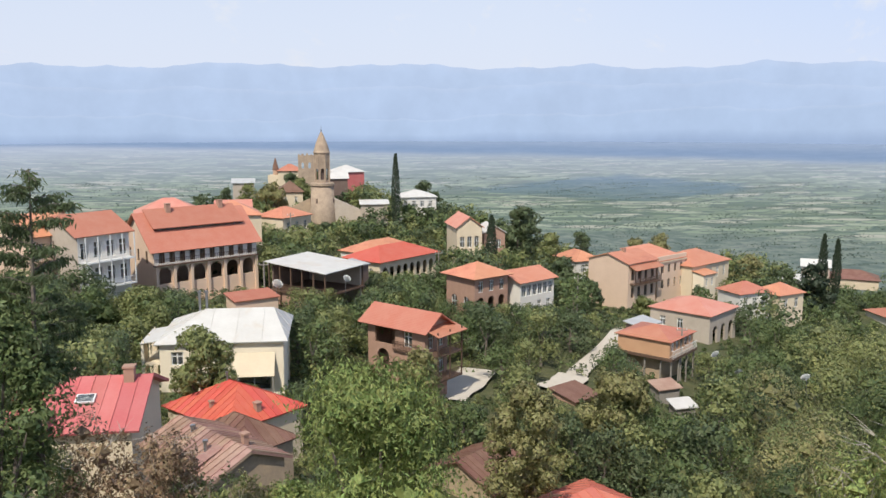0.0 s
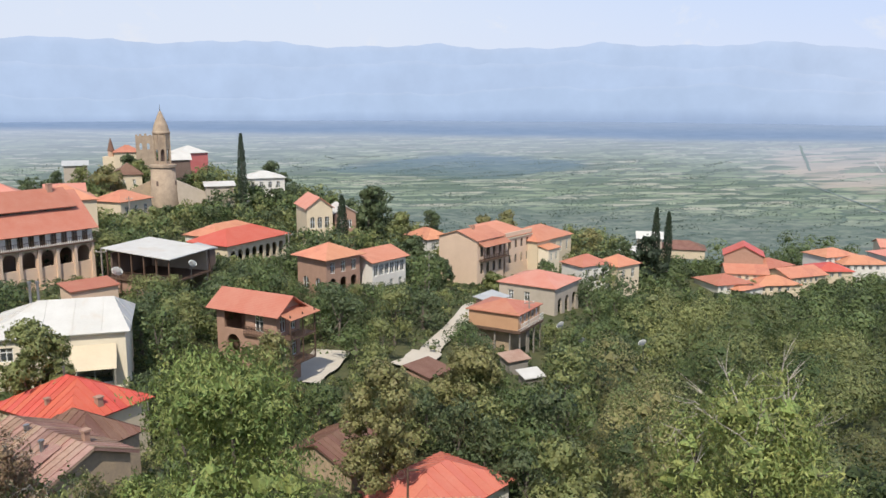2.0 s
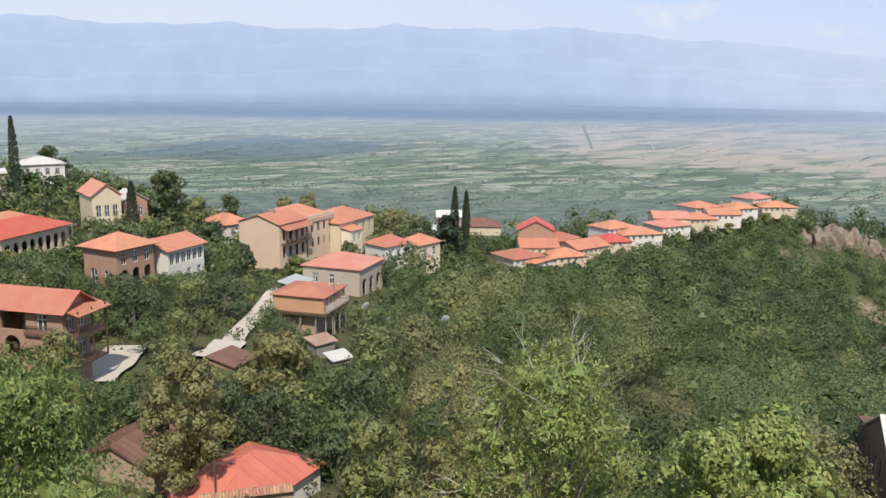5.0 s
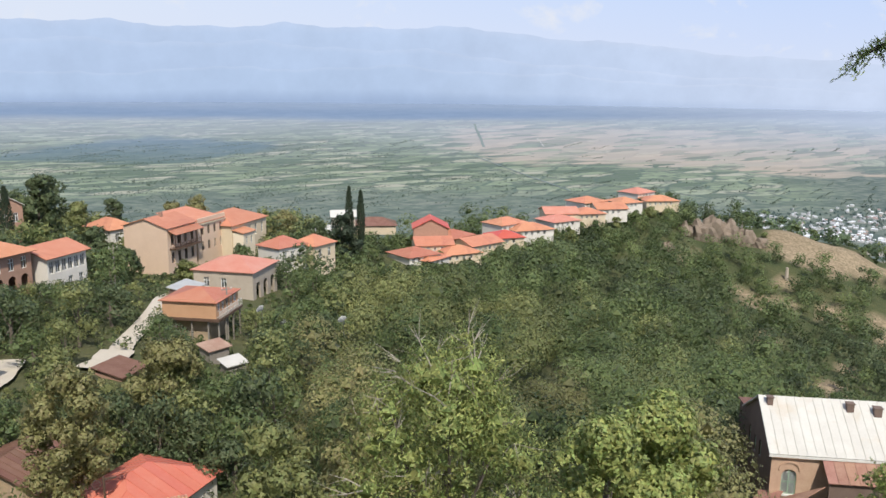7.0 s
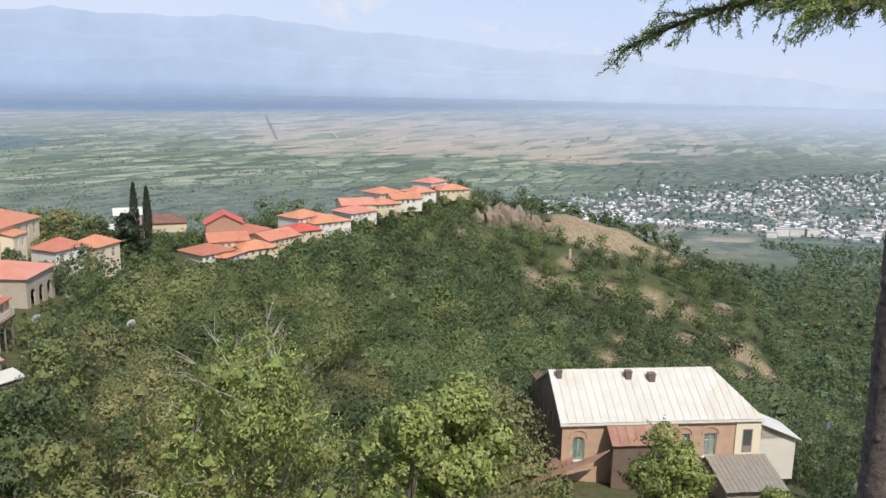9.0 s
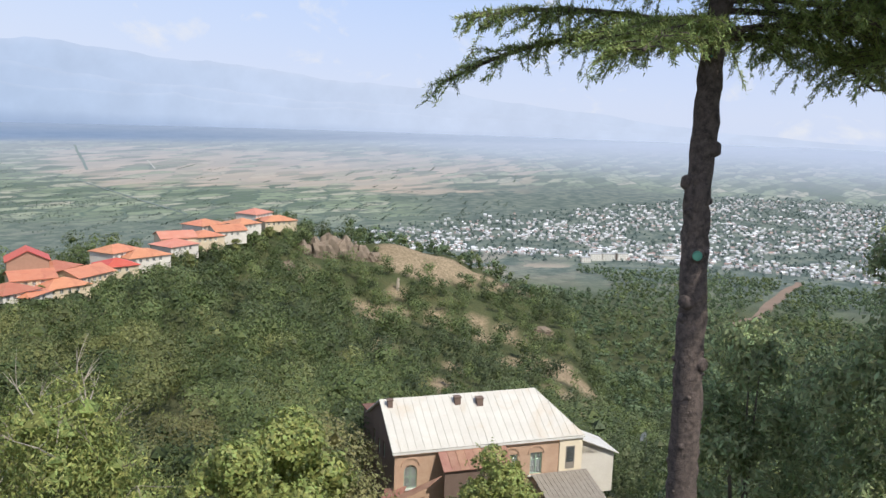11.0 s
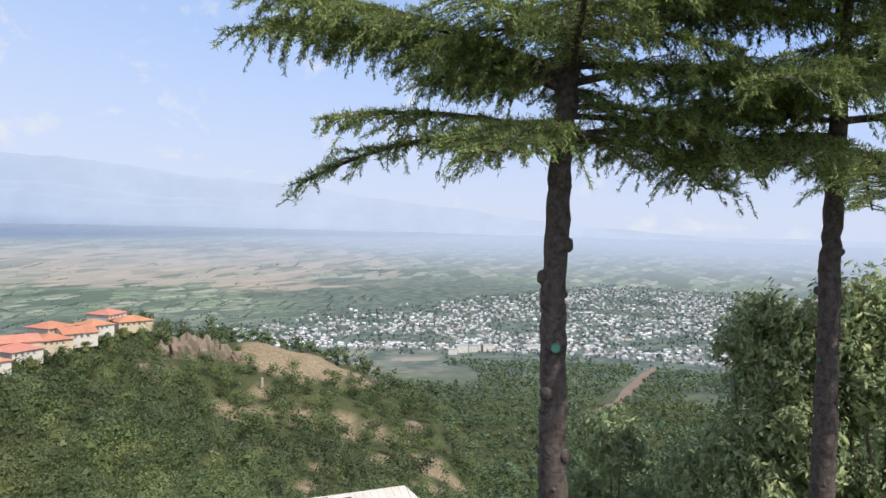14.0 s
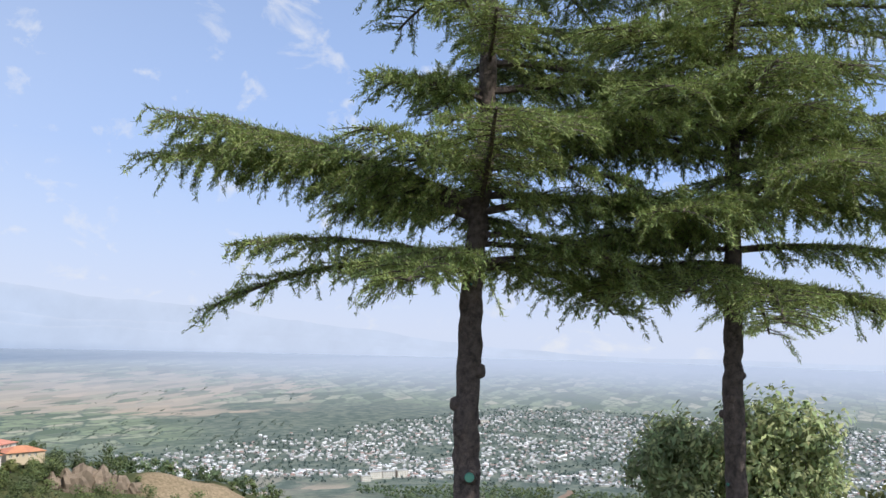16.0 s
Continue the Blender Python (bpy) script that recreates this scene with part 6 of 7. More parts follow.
def at_ground(x, y, dz=0.0, rz=0.0, s=1.0):
    return pose(x, y, ground_z(x, y) + dz, 0, 0, rz) @ Matrix.Diagonal((s, s, s, 1))




RIDGE = []  # near corner, front length, sill height and turn of the ridge houses


def ridge_house(az, dist, L, D, wall, roof_mat, wall_mat, yaw, eave=None, roof="hip", rise=1.6):
    a = radians(az)
    x, y = dist * math.sin(a), dist * math.cos(a)
    z = (ground_z(x, y) + wall) if eave is None else eave
    wall, D, z = wall * 0.62, D + 1.5, z - 0.5
    kind = len(RIDGE) % 4
    roof = ("hip", "gable", "hip", "hip")[kind]
    roof_mat = ROOF_PINK if roof_mat is ROOF_BRICK and kind else roof_mat
    RIDGE.append((x, y, L, z - 0.62 * wall, radians(yaw)))
    holes = row(0.4, L - 0.4, max(2, int(L / 2)), 0.45, wall - 1.7, wall - 0.5)
    house("hillside house with orange roof on the ridge", (x, y), yaw, L + 1.8, D, z, wall, roof, over=0.5, roof_mat=roof_mat, wall_mat=wall_mat, rise=rise * 0.95, show=0.74, sink=1.6, front=holes, group="houses along the ridge")


for spec in ((28.9, 204, 8, 8, 4.5, ROOF_BRICK, WALL_WHITE, 8, -41.6), (29.4, 216, 8, 7, 4, ROOF_ORANGE, WALL_CREAM, -20, -40.9),
             (30.3, 205, 7, 7, 4.5, ROOF_ORANGE, WALL_WHITE, 24, -42.7), (31.4, 212, 9, 7, 4.5, ROOF_ORANGE, WALL_CREAM, -4, -42.6), (31.9, 226, 8, 7, 4, ROOF_BRICK, WALL_CREAM, 20, -40.9),
             (33.3, 222, 10, 8, 4.5, ROOF_ORANGE, WALL_CREAM, 12, -42.2), (34.9, 232, 7, 7, 4, ROOF_RED, WALL_CREAM, -12, -41.7), (35.3, 246, 9, 7, 4, ROOF_ORANGE, WALL_WHITE, 10, -40.4),
             (36.3, 245, 11, 8, 5.0, ROOF_ORANGE, WALL_WHITE, -8, -41.8), (38.3, 270, 9, 8, 4, ROOF_BRICK, WALL_CREAM, -25, -40.3), (38.9, 262, 9, 8, 5, ROOF_BRICK, WALL_WHITE, 2, -41.7),
             (40.5, 276, 8, 8, 5, ROOF_ORANGE, WALL_CREAM, -16, -41.0), (40.9, 292, 9, 8, 4, ROOF_ORANGE, WALL_WHITE, 4, -39.6), (41.8, 288, 9, 8, 5, ROOF_ORANGE, WALL_WHITE, -20, -41.0),
             (43.3, 305, 8, 8, 5, ROOF_ORANGE, WALL_WHITE, -6, -41.0), (44.4, 326, 9, 8, 4, ROOF_BRICK, WALL_WHITE, 10, -40.0), (45.0, 318, 11, 8, 4.5, ROOF_ORANGE, WALL_CREAM, -22, -41.6)):
    ridge_house(*spec)


# ---- woods ----
def clear_of_houses(x, y, margin=2.0):
    ok = np.ones(len(x), bool)
    for px, py, rad, b, e in PLOTS:
        ok &= np.hypot(x - px, y - py) > rad * 0.8 + margin
    return ok


def headroom(x, y, z):
    """How tall a tree may grow at each place before it hides a house standing behind it from the lookout."""
    r, a = np.hypot(x, y), np.arctan2(x, y)
    top = np.full(len(x), 99.0)
    for px, py, rad, b, e in PLOTS:
        pr, pa = math.hypot(px, py), math.atan2(px, py)
        hit = (np.abs(a - pa) < (rad + 2.0) / pr) & (r < pr)
        sight = 1.6 + (b + 0.62 * (e - b) - 1.6) * r / (pr - rad)
        top = np.where(hit, np.minimum(top, sight - z), top)
    return top


def slope_wood(x, y, rng):
    r, a = np.hypot(x, y), np.degrees(np.arctan2(x, y))
    outer = (r < 960) | (r < 1370 + 60 * wave_noise(x, y, 60, 31)) & (a > 55) & (wave_noise(x, y, 45, 30) > -0.3) & ~((a > 57) & (a < 66.5) & (r > 1080))
    open_ground = (bare(x, y) > np.where((r > 285) & (a > 51), 0.24, 0.42)) & (r < 520) & (rng.uniform(0, 1, len(x)) > 0.06)
    open_ground |= (a > 48.3) & (a < 52.3) & (r > 304) & (r < 331)  # the crag's foot, cleared so that the rock shows from the lookout
    cut = (np.abs((y - 205) - (x - 892) * 0.054) < 13) & (x > 860) & (x < 1410)
    lane = 19 + 6 * np.clip((r - 60) / 90, 0, 1)
    return ~cut & (a > lane) & (a < np.where(r < 345, 86, 104)) & (r > 45) & outer & ~open_ground & clear_of_houses(x, y, 0.8) & ~((a < 46) & (r > 345))


def grow(name, label, lo, hi, spacing, size, leaf, per_tree, mats, seed):
    lobes, fill = (6, 0.42) if hi < 350 else (3, 0.85)
    rng = np.random.default_rng(seed)
    gx, gy = np.meshgrid(np.arange(10, hi, spacing), np.arange(-hi * 0.4, hi, spacing))
    x = gx.ravel() + rng.uniform(-0.5, 0.5, gx.size) * spacing
    y = gy.ravel() + rng.uniform(-0.5, 0.5, gy.size) * spacing
    r = np.hypot(x, y)
    ok = slope_wood(x, y, rng) & (r > lo) & (r <= hi)
    x, y = x[ok], y[ok]
    z = land(x, y)
    room = headroom(x, y, z)
    az = np.degrees(np.arctan2(x, y))
    # the dry far shoulder carries scrub rather than tall trees
    small = np.where(bare(x, y) > 0.4, 0.55, 1.0) * (1 - 0.22 * smoothstep(az, 46, 54) * smoothstep(np.hypot(x, y), 120, 170) * (1 - smoothstep(np.hypot(x, y), 430, 520))) * (1 - 0.25 * smoothstep(az, 41, 45) * (1 - smoothstep(az, 45.5, 46.5)) * smoothstep(np.hypot(x, y), 215, 250))
    tint = wave_noise(x, y, 30, 8) + rng.normal(0, 0.25, len(x))
    kind = np.clip(((tint + 0.6) / 1.2 * len(mats)).astype(int), 0, len(mats) - 1)
    for k, mat in enumerate(mats):
        vs, ds, ts = [], [], []
        for i in np.where(kind == k)[0]:
            s = min(size * rng.uniform(0.6, 1.35), room[i] / 1.3) * small[i]
            if s < 0.8:
                continue
            p, d, cs = crown_points(rng, s * 1.25, s * 0.6, s * 0.1, lobes, int(per_tree * min(1.5, max(0.4, (s / size) ** 2))), (0.34, 0.56))
            # leaves turn outwards from their spray and from the whole crown
            dome = p - np.array([0, 0, s * 0.5])
            d = 0.45 * d + 0.85 * dome / (np.linalg.norm(dome, axis=1, keepdims=True) + 1e-6)
            d /= np.linalg.norm(d, axis=1, keepdims=True) + 1e-6
            cv, cd = core_tris(cs, 3, fill)
            vs.append(np.concatenate([leaf_tris(p, d, leaf, rng), cv]) + np.array([x[i], y[i], z[i] - 0.3]))
            ds += [d, cd]
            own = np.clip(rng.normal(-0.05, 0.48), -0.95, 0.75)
            # inner leafage gets a lower value: crown shade painted into its colour
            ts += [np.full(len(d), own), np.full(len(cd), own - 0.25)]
        if vs:
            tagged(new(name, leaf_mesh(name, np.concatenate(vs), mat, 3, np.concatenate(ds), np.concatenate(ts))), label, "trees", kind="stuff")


grow("hillside_woods", "dense broadleaf wood on the near slope", 45, 95, 5.2, 6.4, 0.21, 1900, (LEAF_DARK, LEAF_MID, LEAF_SAP, LEAF_OLIVE), 5)
grow("hillside_woods", "dense broadleaf wood covering the slope", 95, 170, 6.6, 8.1, 0.3, 1300, (LEAF_DARK, LEAF_SAP, LEAF_SAP, LEAF_SAP, LEAF_MID), 6)
grow("hillside_woods", "dense broadleaf wood below the ridge houses", 170, 345, 6.6, 8.0, 0.46, 500, (LEAF_DARK, LEAF_DARK, LEAF_SAP, LEAF_SAP, LEAF_SAP), 7)
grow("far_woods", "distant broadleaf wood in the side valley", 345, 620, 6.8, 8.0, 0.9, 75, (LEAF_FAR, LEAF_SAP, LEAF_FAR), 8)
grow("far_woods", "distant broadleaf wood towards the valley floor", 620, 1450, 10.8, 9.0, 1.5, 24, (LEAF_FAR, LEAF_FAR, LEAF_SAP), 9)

# ---- single trees of the old town ----
MODELS = [make_tree("broadleaf_tree", lab, pose(0, 0, -400), h, rad, 1350, 0.25, mat, sd, base=0.12, lobes=14, aspect=0.75, lobe=(0.3, 0.5), far=True)
          for lab, h, rad, mat, sd in (("full green broadleaf garden tree", 7, 3.0, LEAF_MID, 31), ("dark green garden tree in leaf", 6.5, 3.0, LEAF_DARK, 32), ("spreading garden tree in late-summer leaf", 6, 3.2, LEAF_SAP, 33),
                                       ("leafy walnut tree on the slope", 7.5, 3.3, LEAF_SAP, 34), ("low dark bushy garden tree", 4.5, 2.8, LEAF_DARK, 35), ("browning late-summer garden tree", 5.5, 2.8, LEAF_MID, 36))]
LANES = [(22.8, 112, 4.5), (19, 106, 4), (26, 120, 4.5), (2.6, 96, 4.0), (1.2, 92, 3.5), (4.0, 100, 3.5), (15, 98, 4), (30, 130, 4)]


def plant_town():
    """Garden trees between the houses: the nearest as single trees, those farther up the hill as one cover."""
    rng = np.random.default_rng(77)
    gx, gy = np.meshgrid(np.arange(-190, 100, 4.7), np.arange(26, 340, 4.7))
    x = gx.ravel() + rng.uniform(-0.5, 0.5, gx.size) * 4.5
    y = gy.ravel() + rng.uniform(-0.5, 0.5, gy.size) * 4.5
    r, a = np.hypot(x, y), np.degrees(np.arctan2(x, y))
    lane = 19 + 6 * np.clip((r - 60) / 90, 0, 1)
    ok = (a > -34) & (a < lane) & (r > 44) & (r < 285) & clear_of_houses(x, y, 1.0)
    for lx, ly, lr in LANES:
        ok &= np.hypot(x - lx, y - ly) > lr
    x, y, r = x[ok], y[ok], r[ok]
    z = land(x, y)
    room = headroom(x, y, z)
    order = np.argsort(r)
    n = 0
    rest = {m: [[], []] for m in (LEAF_SAP, LEAF_DARK, LEAF_MID)}
    for i in order:
        k = int(rng.integers(len(MODELS)))
        full = (7, 6.5, 6, 7.5, 4.5, 5.5)[k]
        s = min(rng.uniform(0.75, 1.3), room[i] / full)
        if s < 0.14:
            continue
        if n < 285:
            copy_thing(MODELS[k], pose(x[i], y[i], z[i] - 0.2, 0, 0, rng.uniform(0, 360)) @ Matrix.Diagonal((s * rng.uniform(0.9, 1.15), s, s, 1)))
            n += 1
        else:
            h = 6.5 * s
            p, d, cs = crown_points(rng, h, h * 0.48, h * 0.1, 6, 165, (0.36, 0.58))
            cv, cd = core_tris(cs)
            store = rest[(LEAF_SAP, LEAF_DARK, LEAF_MID)[k % 3]]
            store[0].append(np.concatenate([leaf_tris(p, d, 0.55, rng), cv]) + np.array([x[i], y[i], z[i] - 0.2]))
            store[1] += [d, cd]
    for mat, (vs, ds) in rest.items():
        if vs:
            tagged(new("hilltop_trees", leaf_mesh("hilltop_trees", np.concatenate(vs), mat, 3, np.concatenate(ds))), "trees among the houses up the hill", "trees", kind="stuff")


plant_town()


def garden_shrubs():
    """Low bushes and hedges that fill the gardens and banks between the houses."""
    rng = np.random.default_rng(78)
    n = 3400
    r, a = np.sqrt(rng.uniform(48 ** 2, 215 ** 2, n)), np.radians(rng.uniform(-33, 27, n))
    x, y = r * np.sin(a), r * np.cos(a)
    ok = clear_of_houses(x, y, -1.6)
    for lx, ly, lr in LANES:
        ok &= np.hypot(x - lx, y - ly) > lr * 0.62
    x, y = x[ok], y[ok]
    z = land(x, y)
    room = headroom(x, y, z)
    mats = (LEAF_MID, LEAF_DARK, LEAF_SAP)
    for k, mat in enumerate(mats):
        vs, ds, ts = [], [], []
        for i in range(k, len(x), len(mats)):
            s = min(rng.uniform(1.0, 2.6), max(0.9, room[i]))
            p, d, cs = crown_points(rng, s, s * rng.uniform(0.6, 0.95), 0.0, 4, 55, (0.36, 0.58))
            vs.append(leaf_tris(p, d, 0.33, rng) + np.array([x[i], y[i], z[i] - 0.2]))
            ds.append(d)
            ts.append(np.full(len(d), np.clip(rng.normal(0, 0.4), -0.8, 0.9)))
        tagged(new("garden_shrubs", leaf_mesh("garden_shrubs", np.concatenate(vs), mat, 3, np.concatenate(ds), np.concatenate(ts))), "low bushes and hedges between the houses", "shrubs", kind="stuff")


garden_shrubs()
for m in MODELS:
    for o in list(m.children_recursive) + [m]:
        bpy.data.objects.remove(o)


def near_tree(name, label, x, y, top, radius, leaves, leaf, mat, seed, base=0.2, lobes=60, shoots=260, trunk_r=0.2, **kw):
    if math.hypot(x, y) > 34:
        kw = dict(far=True, aspect=0.75, **kw)
    make_tree(name, label, at_ground(x, y), top - ground_z(x, y), radius, leaves, leaf, mat, seed, base=base, lobes=lobes, lobe=(0.15, 0.32), shoots=shoots, trunk_r=trunk_r, **kw)


def cypress(x, y, z, h, rad, seed):
    rng = np.random.default_rng(seed)
    ob = thing("cypress", pose(x, y, z), "slender dark green cypress", "tree", "cypresses of the old town")
    n = 3400
    u = rng.uniform(0.02, 1, n)
    a = rng.uniform(0, 2 * math.pi, n)
    w = rad * (np.sin(np.pi * np.clip(u * 0.93 + 0.04, 0, 1)) ** 0.6) * (1 - 0.45 * u) * rng.uniform(0.7, 1.12, n)
    p = np.stack([w * np.cos(a), w * np.sin(a), u * h], 1)
    d = np.stack([np.cos(a), np.sin(a), 0.3 + 0 * a], 1)
    v = leaf_cloud(p, d, 0.42, rng, -1.6, 0.4)
    c = new("crown", leaf_mesh("crown", v, LEAF_CYP))
    c.parent = ob
    tv, tf = tube([(0, 0, -1), (0, 0, h * 0.5), (0, 0, h * 0.9)], [0.22, 0.14, 0.03], 6)
    mesh_object("trunk", tv, tf, BARK, ob)


cypress(-11.3, 199.9, -24.5, 17.2, 1.25, 1)
cypress(79.6, 172.8, -36, 13.2, 1.15, 2)
cypress(82.0, 171.7, -36, 12.3, 1.1, 3)
near_tree("dark_pine", "dark bushy pine beside the cypresses", 76.5, 170.0, -27.5, 4.4, 3500, 0.55, LEAF_CYP, 73, 0.05, 40, 60)
for k, (px, py, top, rad) in enumerate(((247, 224, -46.0, 3.8), (253, 219, -47.0, 3.4), (242, 228, -45.6, 3.6), (259, 214, -49.6, 2.8))):
    near_tree("broadleaf_tree", "dark tree at the head of the crag", px, py, top, rad, 2600, 0.5, LEAF_DARK, 640 + k, 0.1, 30, 40, group="trees over the crag")
near_tree("dark_pine", "tall dark pine behind the villas", 17.0, 184.0, -17.6, 4.0, 3500, 0.55, LEAF_DARK, 74, 0.15, 40, 60)
near_tree("broadleaf_tree", "spreading tree behind the peach block", 47.0, 182.0, -24.6, 4.4, 3500, 0.5, LEAF_OLIVE, 75, 0.15, 40, 60)
near_tree("broadleaf_tree", "large rounded tree on the tower hill", -40.5, 198.0, -13.6, 5.2, 4500, 0.55, LEAF_OLIVE, 76, 0.05, 44, 60)
near_tree("broadleaf_tree", "olive garden tree before the brick house", -2.4, 72.2, -18.4, 3.2, 7000, 0.26, LEAF_OLIVE, 81, 0.1, 44, 140)
near_tree("dark_pine", "dark round-headed pine at the corner of the peach block", 26.0, 147.7, -26.9, 3.0, 3000, 0.45, LEAF_DARK, 83, 0.1, 40, 60)
near_tree("broadleaf_tree", "small tree under the balcony of the peach block", 35.9, 145.9, -30.4, 2.4, 2600, 0.4, LEAF_MID, 84, 0.1, 36, 60)
near_tree("dark_pine", "dark pine beside an orange-roofed house", 23.0, 163.4, -25.8, 3.2, 3000, 0.5, LEAF_DARK, 85, 0.1, 40, 60)
cypress(9.6, 164.5, -30.5, 12.6, 1.35, 4)

# bushy trees close under the ridge houses
for i, (x, y, L, sill, turn) in enumerate(RIDGE):
    g = random.Random(500 + i)
    r = math.hypot(x, y)
    for k in (0.15, 0.8):
        px, py = x + math.cos(turn) * L * k - x / r * g.uniform(2.6, 4.2), y + math.sin(turn) * L * k - y / r * g.uniform(2.6, 4.2)
        near_tree("broadleaf_tree", "bushy tree close under a ridge house", px, py, sill + g.uniform(-0.9, 0.3), g.uniform(2.6, 3.6), 1300, 0.5, (LEAF_DARK, LEAF_MID, LEAF_SAP)[i % 3], 520 + 2 * i + int(k), 0.08, 26, 30, group="trees below the ridge houses")

# crest of the old town
for kind, label, x, y, top, radius, mat, seed in (
        ("dark_pine", "dark tree on the crest behind a white-roofed house", -5.6, 235.2, -15.3, 3.6, LEAF_DARK, 300),
        ("broadleaf_tree", "tree on the shoulder of the tower hill", -1.6, 228.2, -18.2, 3.4, LEAF_DARK, 301),
        ("broadleaf_tree", "tree on the shoulder of the tower hill", 3.0, 222.2, -22.0, 3.2, LEAF_MID, 302),
        ("broadleaf_tree", "tree on the shoulder of the tower hill", 8.0, 215.1, -23.9, 3.2, LEAF_MID, 303),
        ("dark_pine", "tall dark broad-headed pine beyond the villas", 19.2, 189.3, -17.7, 3.6, LEAF_DARK, 304),
        ("broadleaf_tree", "tree behind the orange-roofed houses", 23.8, 183.7, -23.7, 3.2, LEAF_MID, 305),
        ("dark_pine", "dark pointed pine behind the peach block", 32.0, 192.6, -23.7, 3.0, LEAF_DARK, 306),
        ("broadleaf_tree", "spreading tree rising behind the peach block", 48.6, 185.9, -23.6, 3.6, LEAF_OLIVE, 307),
        ("broadleaf_tree", "spreading tree rising behind the peach block", 43.6, 186.9, -24.7, 3.0, LEAF_OLIVE, 308),
        ("broadleaf_tree", "tree on the edge of the old town", 66.2, 178.4, -28.1, 3.6, LEAF_OLIVE, 309),
        ("dark_pine", "dark tree on the edge of the old town", 70.9, 171.1, -28.8, 3.2, LEAF_DARK, 310),
        ("broadleaf_tree", "tree on the far side of the tower hill", -63.3, 221.4, -17.3, 4.2, LEAF_DARK, 311),
        ("broadleaf_tree", "tree on the far side of the tower hill", -58.0, 220.7, -16.2, 3.6, LEAF_DARK, 312),
        ("broadleaf_tree", "tree before the chapel on the tower hill", -52.6, 224.6, -16.0, 3.4, LEAF_MID, 313),
        ("dark_pine", "dark tree beside the chapel", -42.0, 229.4, -12.9, 2.8, LEAF_DARK, 314),
        ("broadleaf_tree", "tree between chapel and bell tower", -37.8, 221.3, -14.0, 2.4, LEAF_MID, 315),
        ("broadleaf_tree", "tree behind the bell tower", -23.8, 219.0, -17.4, 2.8, LEAF_MID, 316),
        ("broadleaf_tree", "tree below the white-roofed houses", -16.5, 212.7, -20.6, 2.8, LEAF_DARK, 317),
        ("broadleaf_tree", "tree below the tower's white wall", -20.4, 194.9, -22.8, 2.4, LEAF_MID, 318),
        ("broadleaf_tree", "tree before the white-roofed house on the hill", -8.6, 207.0, -20.0, 2.6, LEAF_SAP, 321),
        ("broadleaf_tree", "tree before the white-roofed house on the hill", -3.6, 208.6, -20.2, 2.6, LEAF_DARK, 322),
        ("dark_pine", "dark tree beside an orange-roofed house", 24.5, 166.5, -26.0, 2.4, LEAF_DARK, 319),
        ):
    near_tree(kind, label, x, y, top, radius * 1.25, 2600, 0.42, mat, seed, 0.08, 40, 50)

# ---- trees close to the lookout ----
near_tree("walnut_tree", "large leafy walnut tree rising from the slope", -1.9, 24.1, -5.2, 4.3, 38000, 0.165, LEAF_BRIGHT, 41, 0.15, 90, 460, 0.28, droop=0.9, aspect=0.33)
near_tree("walnut_tree", "broad walnut tree with bare twigs showing", 14.9, 24.0, -6.8, 4.6, 30000, 0.17, LEAF_YELLOW, 42, 0.2, 90, 420, 0.32, bare=80, droop=0.7, aspect=0.36, twig=(0.04, 0.22))
near_tree("broadleaf_tree", "bright green tree beside the old house", 32.5, 31.0, -15.0, 4.2, 14000, 0.25, LEAF_YELLOW, 43, lobes=50)
near_tree("ash_tree", "pale-leaved tree behind the cedars", 15.2, -0.9, 1.0, 2.3, 15000, 0.135, LEAF_SILVER, 44, 0.1, 80, 900, 0.16, droop=0.6, aspect=0.42)
near_tree("ash_tree", "pale-leaved tree with loose top shoots", 14.9, 0.6, 1.0, 1.7, 9000, 0.135, LEAF_SILVER, 64, 0.1, 50, 700, 0.12, droop=0.6, aspect=0.36)
near_tree("ash_tree", "low pale-leaved tree beside a cedar trunk", 15.95, 3.35, -1.75, 1.7, 8500, 0.13, LEAF_SILVER, 65, 0.05, 50, 600, 0.1, droop=0.6, aspect=0.36)
near_tree("ash_tree", "dense dark-shaded tree below the cedars", 16.2, -3.4, 0.0, 2.8, 8500, 0.16, LEAF_MID, 66, 0.05, 60, 240, 0.1, droop=0.5)
near_tree("broadleaf_tree", "bush spreading before the old house", 51.0, 27.6, -22.2, 3.6, 13000, 0.19, LEAF_YELLOW, 45, 0.05, 46, 420)
near_tree("dark_broadleaf_tree", "tall dark tree at the edge of the lookout", -11.2, 19.6, -1.8, 2.7, 15000, 0.14, LEAF_SAP, 46, 0.15, 60, 300)
near_tree("broadleaf_bush", "glossy large-leaved bush below the lookout", -6.9, 11.2, -2.6, 1.6, 4600, 0.16, LEAF_BUSH, 47, 0.05, 30, 60, 0.06, aspect=0.75)
near_tree("dry_shrub", "half-bare browned shrub with pale branches", -5.6, 19.6, -6.9, 1.7, 4600, 0.09, LEAF_DRY, 48, 0.1, 40, 160, 0.07, bare=70)
near_tree("broadleaf_tree", "large round garden tree before the hotel", -33.6, 92.4, -17.3, 4.6, 7000, 0.28, LEAF_MID, 401, 0.08, 50, 140)
near_tree("broadleaf_tree", "dark garden tree below the balconies", -39.2, 90.0, -16.9, 3.8, 6000, 0.28, LEAF_SAP, 402, 0.08, 46, 120)
near_tree("broadleaf_tree", "spreading garden tree below the arcade", -26.0, 92.5, -19.6, 3.4, 5500, 0.28, LEAF_MID, 403, 0.08, 44, 120)
